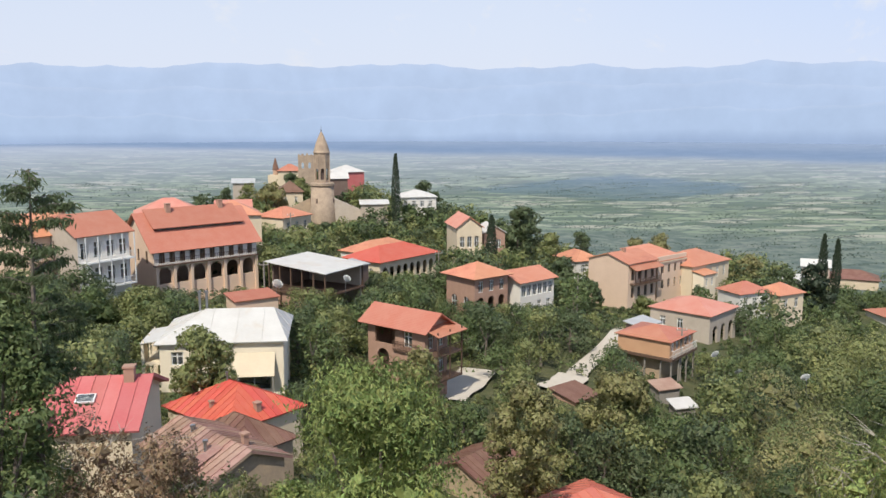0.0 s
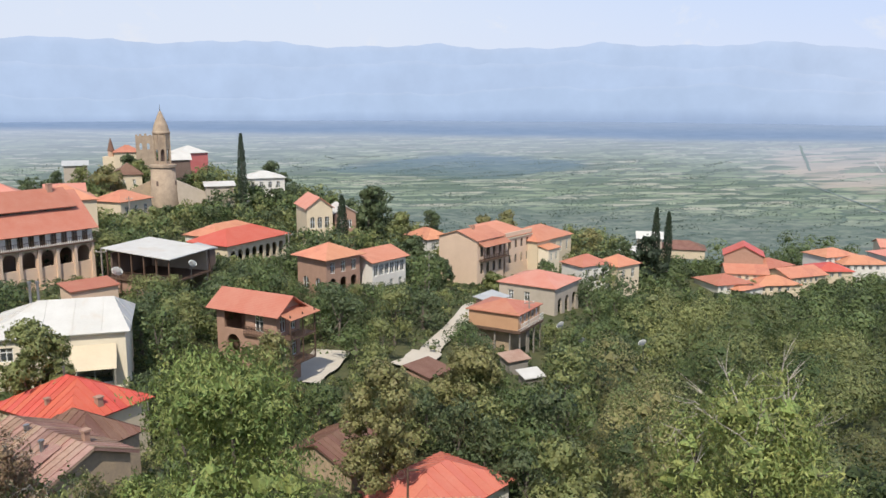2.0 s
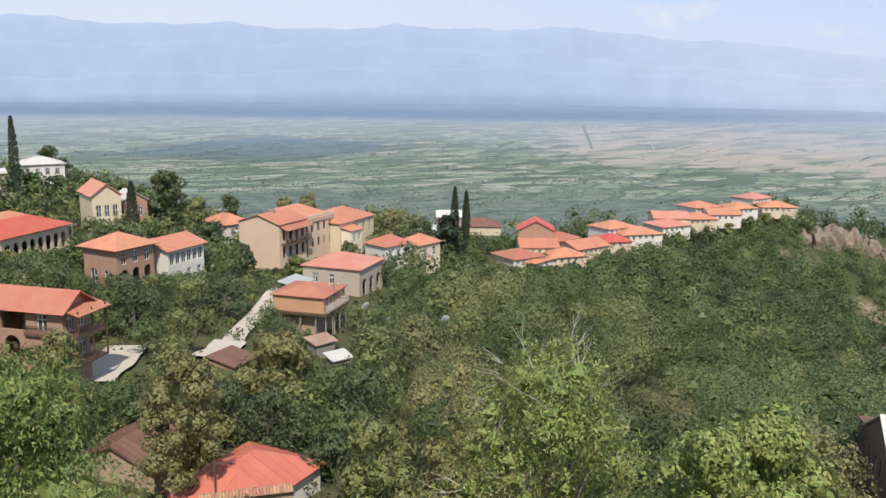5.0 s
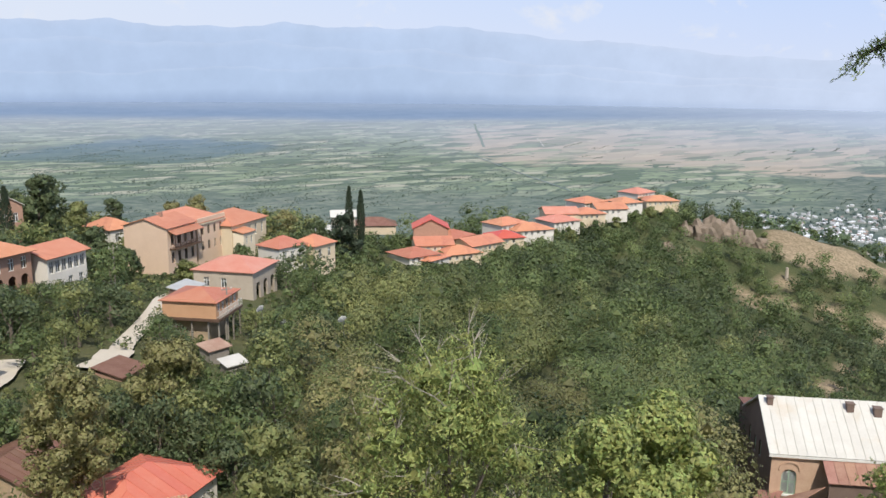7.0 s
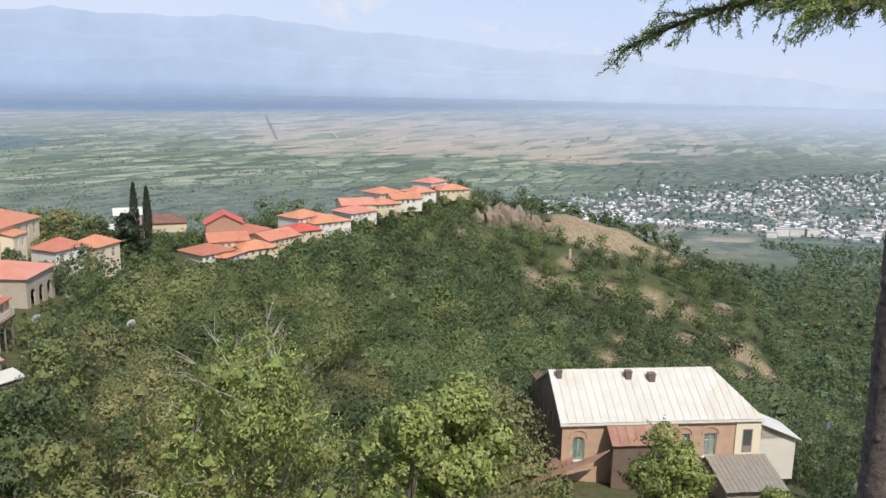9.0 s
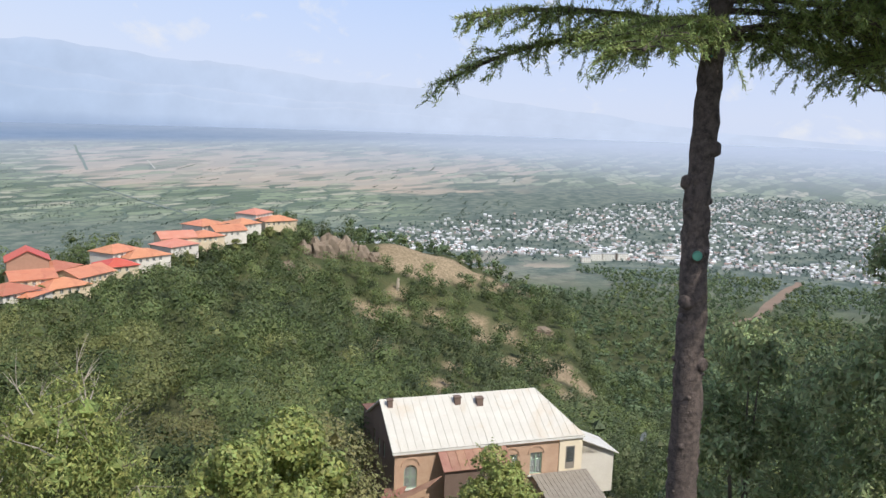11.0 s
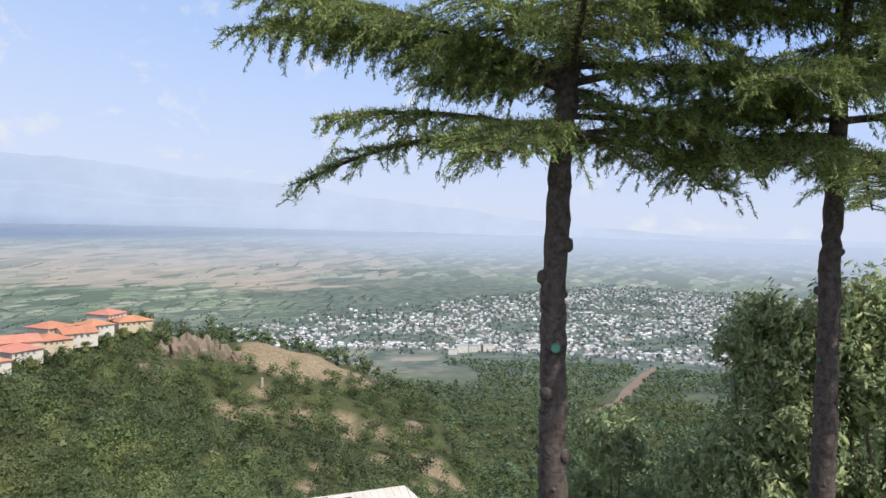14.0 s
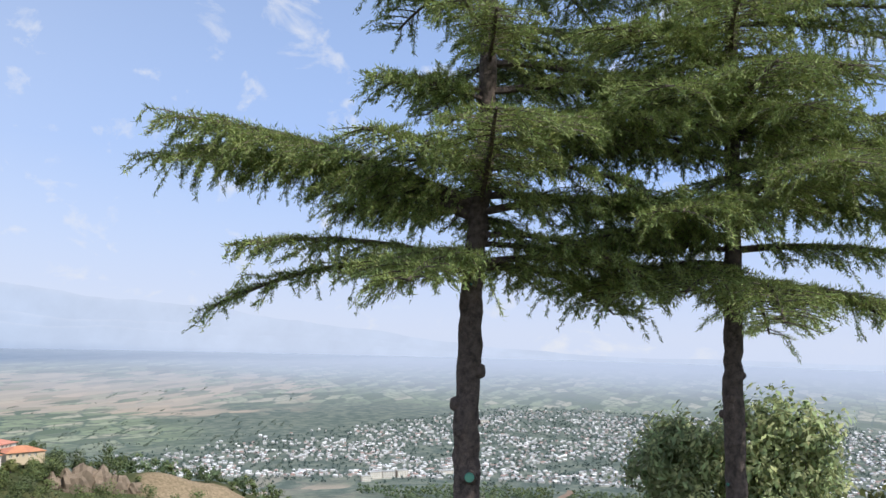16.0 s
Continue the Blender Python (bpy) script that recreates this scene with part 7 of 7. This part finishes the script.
near_tree("broadleaf_tree", "garden tree before the white-roofed house", -18.7, 63.0, -13.8, 2.9, 7000, 0.22, LEAF_MID, 49, 0.25, 44, 160)
near_tree("broadleaf_tree", "round dense tree with browned leaves", 6.4, 60.0, -17.4, 3.9, 10000, 0.25, LEAF_OLIVE, 50, 0.1, 50, 160)
near_tree("broadleaf_tree", "dense green tree below the lane", 17.4, 79.0, -23.2, 4.6, 8500, 0.28, LEAF_OLIVE, 51, 0.05, 44, 140)
near_tree("broadleaf_tree", "rounded green tree on the slope", 13.5, 37.0, -14.4, 3.6, 12000, 0.22, LEAF_MID, 52, 0.15, 50, 200)
near_tree("broadleaf_tree", "leafy tree between the walnut crowns", 20.0, 40.5, -16.0, 3.6, 11000, 0.22, LEAF_OLIVE, 53, 0.15, 50, 200)
near_tree("broadleaf_tree", "leafy tree below the broad walnut", 24.5, 26.5, -12.5, 3.2, 11000, 0.2, LEAF_YELLOW, 54, 0.12, 50, 200)
near_tree("broadleaf_tree", "green tree under the walnut crown", 4.8, 31.0, -14.5, 2.9, 9000, 0.2, LEAF_MID, 55, 0.12, 50, 200)
near_tree("leafy_shrub", "green shrub below the rusty roof", -8.2, 26.6, -9.6, 2.3, 8000, 0.14, LEAF_MID, 56, 0.05, 40, 160, 0.06)
near_tree("leafy_shrub", "rambling shrub against the stone gable", -7.3, 30.4, -11.7, 2.0, 7000, 0.13, LEAF_OLIVE, 97, 0.05, 40, 160, 0.06)
near_tree("leafy_shrub", "green shrub under the stone gable", -5.4, 28.6, -10.9, 2.1, 7000, 0.14, LEAF_BRIGHT, 57, 0.05, 40, 160, 0.06)
near_tree("leafy_shrub", "green shrub before the crimson roof", -11.8, 23.0, -6.6, 2.2, 8000, 0.12, LEAF_MID, 58, 0.05, 40, 160, 0.06)
near_tree("leafy_shrub", "browning shrub before the crimson roof", -9.2, 20.6, -5.6, 2.1, 9000, 0.1, LEAF_DRY, 59, 0.05, 44, 200, 0.06, bare=60)
near_tree("leafy_shrub", "browning shrub with straggling bare stems", -7.3, 20.8, -6.0, 1.9, 8000, 0.1, LEAF_DRY, 60, 0.05, 44, 200, 0.06, bare=50)
near_tree("leafy_shrub", "yellow-green bush below the old house", 55.0, 21.0, -26.4, 2.6, 4000, 0.2, LEAF_YELLOW, 71, 0.05, 30, 100)
near_tree("leafy_shrub", "green bush at the foot of the old house", 47.0, 34.0, -28.0, 2.6, 4000, 0.2, LEAF_MID, 72, 0.05, 30, 100)


def feather_top():
    """The wispy top of a young conifer that reaches over the edge."""
    ob = thing("young_conifer", pose(-10.4, 20.6, ground_z(-10.4, 20.6)), "wispy dark top of a young conifer", "tree")
    h = 0.35 - ground_z(-10.4, 20.6)
    rng = np.random.default_rng(70)
    tv, tf = tube([(0, 0, 0), (0.1, 0, h * 0.6), (0.35, 0, h)], [0.16, 0.09, 0.012], 7)
    mesh_object("trunk", tv, tf, BARK, ob)
    vs, wood = [], []
    for i in range(34):
        z = h - 0.15 - 0.17 * i
        a = rng.uniform(0, 6.28)
        ln = min(1.35, 0.35 + 0.16 * i) * rng.uniform(0.7, 1.15)
        s = np.array([0.35 - 0.05 * i * 0.2, 0, z])
        e = s + np.array([math.cos(a) * ln, math.sin(a) * ln, 0.12 * ln])
        wood.append(tube([tuple(s), tuple((s + e) / 2 + np.array([0, 0, 0.08])), tuple(e)], [0.02, 0.014, 0.004], 4))
        n = int(300 * ln)
        q = rng.uniform(0.1, 1, (n, 1))
        vs.append(leaf_cloud(s * (1 - q) + e * q + rng.normal(0, 0.09, (n, 3)) * np.array([1, 1, 0.6]) + np.array([0, 0, 0.02]), rng.normal(0, 1, (n, 3)), 0.17, rng, 1.0, 0.25))
    fol = new("foliage", leaf_mesh("foliage", np.concatenate(vs), LEAF_DARK))
    fol.parent = ob
    wv, wf = merge(wood)
    mesh_object("limbwork", wv, wf, BARK, ob)


feather_top()


# ---- cedars ----
def cedar(path, girth, whorls, heroes, seed, label, cuts=()):
    """A cedar: knotted bare stem, tiers of flat spreading branches set with short needles."""
    rng = np.random.default_rng(seed)
    ob = thing("cedar", pose(*path[0]), label, "tree", "cedars at the lookout")
    o = np.array(path[0])
    pts = np.array(path) - o

    def stem(z):
        return np.array([np.interp(z, np.array(path)[:, 2], pts[:, 0]), np.interp(z, np.array(path)[:, 2], pts[:, 1]), z - o[2]])

    hs = np.arange(path[0][2], path[-1][2], 0.12)
    rad = [girth * (1.12 - 0.85 * (h - hs[0]) / (hs[-1] - hs[0])) * (1 + 0.035 * rng.normal()) for h in hs]
    tv, tf = tube([tuple(stem(h) + np.append(rng.normal(0, 0.008, 2), 0)) for h in hs], rad, 14)
    mesh_object("trunk", tv, tf, BARK_CEDAR, ob, "dark knotted trunk", smooth=True)
    needles, wood = [], []
    for k in range(38):
        z = path[0][2] + 1.0 + (whorls[0] - path[0][2] - 1.0) * (k + rng.uniform(0, 0.8)) / 38
        a = k * 2.2 + rng.uniform(-0.5, 0.5)
        rr = np.interp(z, hs, rad)
        c = stem(z) + np.array([math.cos(a), math.sin(a), 0]) * rr * 0.8
        e = c + np.array([math.cos(a), math.sin(a), rng.uniform(-0.1, 0.3)]) * rng.uniform(0.025, 0.075)
        s = rng.uniform(0.022, 0.06)
        kv, kf = tube([tuple(c), tuple((c + e) / 2), tuple(e)], [s * 1.3, s, s * 0.7], 8)
        knot = mesh_object("knot", kv, kf, BARK_CEDAR, ob, smooth=True)
        if k % 12 == 0 and math.cos(a - math.atan2(-o[1], -o[0])) > 0.5:
            d = Vector(e - c).normalized()
            sv, sf = tube([tuple(e), tuple(Vector(e) + d * 0.012)], [s * 0.62, s * 0.58], 10)
            mesh_object("scar", sv, sf, SCAR, knot, "pruning cut painted green")

    for z, turn, painted in cuts:
        a = math.atan2(-o[1], -o[0]) + radians(turn)
        rr = np.interp(z, hs, rad)
        d = np.array([math.cos(a), math.sin(a), 0.05])
        c = stem(z) + d * rr * 0.75
        kv, kf = tube([tuple(c), tuple(c + d * 0.06), tuple(c + d * 0.085)], [0.105, 0.085, 0.066], 10)
        knot = mesh_object("knot", kv, kf, BARK_CEDAR, ob, smooth=True)
        if not painted:
            continue
        sv, sf = tube([tuple(c + d * 0.086), tuple(c + d * 0.096)], [0.06, 0.056], 12)
        mesh_object("scar", sv, sf, SCAR, knot, "pruning cut painted green")

    def tuft(base, along, size, flat=1.0):
        """Needles: slim single blades that lean along the shoot and lie in the plate of the branch."""
        n = len(base)
        t = along + rng.normal(0, 0.6, (n, 3))
        t /= np.linalg.norm(t, axis=1, keepdims=True)
        b = np.cross(t, np.array([0, 0, flat]) + rng.normal(0, 0.5, (n, 3)))
        b /= np.linalg.norm(b, axis=1, keepdims=True) + 1e-9
        ln = size * rng.uniform(0.6, 1.3, (n, 1))
        return np.stack([base - b * 0.0075, base + b * 0.0075, base + t * ln], 1).reshape(-1, 3)

    def limb(z, ang, length, up, sag, broad, hang=0.25):
        s = stem(z)
        dirv = np.array([math.cos(ang), math.sin(ang), 0])
        side = np.array([-math.sin(ang), math.cos(ang), 0])
        m = 9
        us = np.linspace(0, 1, m)
        wob = rng.normal(0, 0.05, 2)
        line = np.array([s + dirv * length * u + np.array([0, 0, up * u - sag * u ** 2.2]) + side * (wob[0] * math.sin(u * 4) + wob[1] * u) for u in us])
        wood.append(tube([tuple(p) for p in line], [0.016 + 0.012 * length * (1 - u) for u in us], 5))
        n0 = int(length * 120)
        q0 = rng.uniform(0.08, 1, n0)
        spine = np.stack([np.interp(q0, us, line[:, c]) for c in range(3)], 1) + np.array([0, 0, 0.03])
        needles.append(tuft(spine + rng.normal(0, 0.03, (n0, 3)), dirv * 0.5 + np.array([0, 0, 0.5]), 0.072))
        nt = int(length * 17)
        for i in range(nt):
            u = 0.1 + 0.9 * (i + rng.uniform(0, 1)) / nt
            p = np.array([np.interp(u, us, line[:, c]) for c in range(3)])
            sg = 1 if i % 2 else -1
            ln = broad * length * (0.4 + 2.1 * u * (1 - u)) * rng.uniform(0.45, 1.15) + 0.14
            fwd = rng.uniform(0.35, 0.9)
            d = dirv * fwd + side * sg + np.array([0, 0, rng.uniform(-0.15, 0.22)])
            d /= np.linalg.norm(d)
            e = p + d * ln + np.array([0, 0, -hang * ln * rng.uniform(0.3, 1.5)])
            mid = (p + e) / 2 + np.array([0, 0, 0.05 * ln])
            wood.append(tube([tuple(p), tuple(mid), tuple(e)], [0.011, 0.008, 0.003], 3))
            nn = int(ln * 150)
            q = rng.uniform(0.05, 1, nn)[:, None]
            base = p * (1 - q) ** 2 + 2 * mid * q * (1 - q) + e * q ** 2
            # short spur shoots off the twig carry the tufts
            base = base + rng.normal(0, 0.028, (nn, 3)) * np.array([1, 1, 0.5])
            needles.append(tuft(base, d + np.array([0, 0, 0.25]), 0.07))
            hs_n = int(ln * 2.6 + 0.6)
            for _ in range(hs_n):
                qq = rng.uniform(0.2, 1)
                b0 = p * (1 - qq) + e * qq
                l2 = rng.uniform(0.12, 0.42)
                e2 = b0 + d * l2 * 0.6 + np.array([rng.normal(0, 0.06), rng.normal(0, 0.06), -l2 * rng.uniform(0.2, 0.95)])
                cnt = int(l2 * 150)
                q2 = rng.uniform(0, 1, cnt)[:, None]
                needles.append(tuft(b0 * (1 - q2) + e2 * q2 + rng.normal(0, 0.015, (cnt, 3)), (e2 - b0) / l2, 0.06, 0.3))
                wood.append(tube([tuple(b0), tuple(e2)], [0.006, 0.002], 3))

    for z, deg, length, up, sag, broad in heroes:
        limb(z, radians(deg), length, up, sag, broad)
    z = whorls[0]
    while z < whorls[1]:
        k = (z - whorls[0]) / (whorls[1] - whorls[0])
        for i in range(whorls[6]):
            ang = rng.uniform(0, 2 * math.pi)
            ln = (whorls[2] * (1 - k) + whorls[3] * k) * rng.uniform(0.65, 1.1)
            if abs(math.degrees((ang - radians(108) + math.pi) % (2 * math.pi) - math.pi)) < 50:
                ln *= whorls[4]
            if abs(math.degrees((ang - radians(300) + math.pi) % (2 * math.pi) - math.pi)) < 60:
                ln *= whorls[5]
            limb(z + rng.uniform(-0.12, 0.12), ang, ln, ln * rng.uniform(0.05, 0.25), ln * rng.uniform(0.1, 0.35), 0.3)
        z += 0.5
    nm = new("foliage", leaf_mesh("foliage", np.concatenate(needles), NEEDLE, 3))
    nm.parent = ob
    wv, wf = merge(wood)
    mesh_object("limbwork", wv, wf, BARK_CEDAR, ob)
    return ob


cedar([(10.02, 2.84, -6.0), (10.02, 2.86, -2.0), (10.02, 2.90, -0.8), (10.02, 2.95, 0.8), (10.04, 2.92, 2.4), (10.08, 2.8, 4.2), (10.1, 2.75, 10.5)], 0.198, (2.6, 9.5, 2.3, 1.5, 0.75, 1.35, 4),
      [(2.45, 108, 3.25, 0.55, 1.1, 0.15), (2.55, 118, 2.75, 0.7, 0.6, 0.26), (3.1, 107, 3.95, 1.65, 0.95, 0.24), (3.25, 113, 3.7, 1.6, 0.65, 0.28), (3.2, 101, 3.7, 1.4, 0.6, 0.28),
       (3.3, 109, 3.4, 1.25, 0.35, 0.3), (2.9, 270, 2.0, 0.1, 0.6, 0.28), (2.8, 300, 2.2, 0.1, 0.6, 0.28), (2.5, 180, 2.2, 0.3, 0.6, 0.28), (3.3, 200, 2.6, 0.9, 0.4, 0.28), (4.0, 280, 2.9, 0.4, 0.6, 0.32), (4.2, 262, 2.7, 0.35, 0.5, 0.32), (4.4, 296, 2.6, 0.3, 0.5, 0.32), (3.4, 300, 2.9, 0.3, 0.6, 0.32)], 61,
      "old cedar with a bare knotted trunk and spreading branches", ((0.02, 8, True), (-0.55, -30, False), (1.25, 80, False), (0.85, -75, False), (-1.3, 60, False)))
cedar([(11.93, -0.17, -6.0), (11.93, -0.15, -0.8), (11.93, -0.11, 1.0), (11.94, -0.12, 3.0), (11.95, -0.12, 6.0), (11.97, -0.14, 10.5)], 0.17, (2.5, 9.8, 2.5, 1.6, 1.0, 1.25, 3),
      [(2.7, 125, 2.0, 0.2, 0.7, 0.28), (2.4, 290, 2.8, 0.2, 0.9, 0.24), (4.2, 100, 2.5, 0.4, 0.5, 0.3), (4.6, 120, 2.4, 0.4, 0.5, 0.3), (2.4, 190, 2.6, 0.3, 0.8, 0.24), (3.4, 200, 3.0, 0.6, 0.5, 0.28), (2.4, 250, 2.6, 0.2, 0.8, 0.28), (2.6, 150, 2.2, 0.2, 0.6, 0.28), (4.2, 185, 3.0, 0.8, 0.5, 0.28), (3.0, 140, 2.6, 0.4, 0.6, 0.28), (4.5, 165, 3.1, 0.5, 0.7, 0.3), (4.3, 192, 2.8, 0.4, 0.6, 0.3), (5.3, 150, 2.8, 0.5, 0.6, 0.3), (3.3, 168, 3.0, 0.3, 0.6, 0.3), (5.4, 180, 2.8, 0.5, 0.6, 0.32), (4.8, 205, 2.6, 0.4, 0.6, 0.3), (2.9, 272, 3.0, 0.3, 0.6, 0.28), (3.7, 285, 3.1, 0.4, 0.5, 0.28), (4.4, 262, 3.0, 0.5, 0.5, 0.28)], 62,
      "second cedar with drooping lower branches")


# ---- town in the valley ----
TOWN_AZ, TOWN_EDGE = (47, 52, 57, 63, 71, 77, 85, 101), (1570, 1640, 1760, 1960, 2450, 2860, 2900, 2700)  # how far the town reaches at each bearing


def far_town():
    rng = np.random.default_rng(90)
    walls, roofs = [[], []], [[], []]
    n = 0
    tries = 0
    while n < 4200 and tries < 60000:
        tries += 1
        a = rng.uniform(47, 100)
        r = 1480 + 1500 * rng.uniform(0, 1) ** 1.25
        limit = float(np.interp(a, TOWN_AZ, TOWN_EDGE))
        if r > limit + rng.normal(0, 90) or a < 50 and r > 1560:
            continue
        x, y = r * math.sin(radians(a)), r * math.cos(radians(a))
        if wave_noise(np.array([x]), np.array([y]), 60, 21)[0] < -0.25:
            continue
        z = ground_z(x, y)
        L, D, h, rs = rng.uniform(3.8, 8.5), rng.uniform(3.4, 5.6), rng.uniform(2.2, 3.6), rng.uniform(0.9, 1.7)
        yaw = radians(24 + 90 * rng.integers(0, 2) + rng.normal(0, 7))
        c, s = math.cos(yaw), math.sin(yaw)
        P = lambda u, v, w: (x + u * c - v * s, y + u * s + v * c, z + w)
        k = 0
        b = [P(u, v, w) for w in (-2, h) for u, v in ((-L / 2, -D / 2), (L / 2, -D / 2), (L / 2, D / 2), (-L / 2, D / 2))]
        walls[k].append((b, [(0, 1, 5, 4), (1, 2, 6, 5), (2, 3, 7, 6), (3, 0, 4, 7)]))
        o = 0.4
        q = [P(-L / 2 - o, -D / 2 - o, h - 0.1), P(L / 2 + o, -D / 2 - o, h - 0.1), P(L / 2 + o, D / 2 + o, h - 0.1), P(-L / 2 - o, D / 2 + o, h - 0.1), P(-L / 2, 0, h + rs), P(L / 2, 0, h + rs)]
        roofs[0 if rng.uniform() < 0.82 else 1].append((q, [(0, 1, 5, 4), (2, 3, 4, 5), (1, 2, 5), (3, 0, 4)]))
        n += 1
    for nm, lists, mats in (("town_walls", walls, (FAR_WALL, FAR_WALL)), ("town_roofs", roofs, (FAR_ROOF, FAR_ROOF_RED))):
        for pc, mt in zip(lists, mats):
            if pc:
                v, f = merge(pc)
                tagged(mesh_object(nm, v, f, mt), "pale houses of the town spread over the valley floor", "houses", kind="stuff")
    # hedgerows and single trees between the fields
    vs, ds = [], []
    for _ in range(1500):
        r0, a0 = rng.uniform(1350, 3200), radians(rng.uniform(-30, 62))
        if a0 > radians(30) and r0 > 2350 and rng.uniform() < 0.8:
            continue
        run = int(rng.integers(1, 14))
        turn = radians(24 if rng.uniform() < 0.8 else 114)
        q = (np.arange(run) * rng.uniform(7, 13) + rng.normal(0, 2.5, run))
        hx, hy = r0 * math.sin(a0) + q * math.cos(turn) + rng.normal(0, 1.5, run), r0 * math.cos(a0) + q * math.sin(turn) + rng.normal(0, 1.5, run)
        for x, y, z in zip(hx, hy, land(hx, hy)):
            s = rng.uniform(2.2, 4.6)
            p, d, _ = crown_points(rng, s, s * rng.uniform(0.6, 1.3), 0.3, 4, 8)
            vs.append(leaf_tris(p, d, 2.0, rng) + np.array([x, y, z]))
            ds.append(d)
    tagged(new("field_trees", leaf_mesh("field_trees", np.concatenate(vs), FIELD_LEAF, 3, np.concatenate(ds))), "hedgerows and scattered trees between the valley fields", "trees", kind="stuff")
    vs, ds = [], []
    gx, gy = rng.uniform(900, 2900, 9000), rng.uniform(-400, 1900, 9000)
    r, a = np.hypot(gx, gy), np.degrees(np.arctan2(gx, gy))
    lim = np.interp(a, TOWN_AZ, TOWN_EDGE) + 120
    ok = (r > 1420) & (r < lim) & (a > 44) & (a < 101)
    for x, y, z in zip(gx[ok], gy[ok], land(gx[ok], gy[ok])):
        s = rng.uniform(3.2, 6.4)
        p, d, _ = crown_points(rng, s, s * 0.8, 0.5, 5, 18)
        vs.append(leaf_tris(p, d, 2.4, rng) + np.array([x, y, z]))
        ds.append(d)
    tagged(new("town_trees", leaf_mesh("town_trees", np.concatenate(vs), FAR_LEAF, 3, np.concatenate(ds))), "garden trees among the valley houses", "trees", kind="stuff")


far_town()
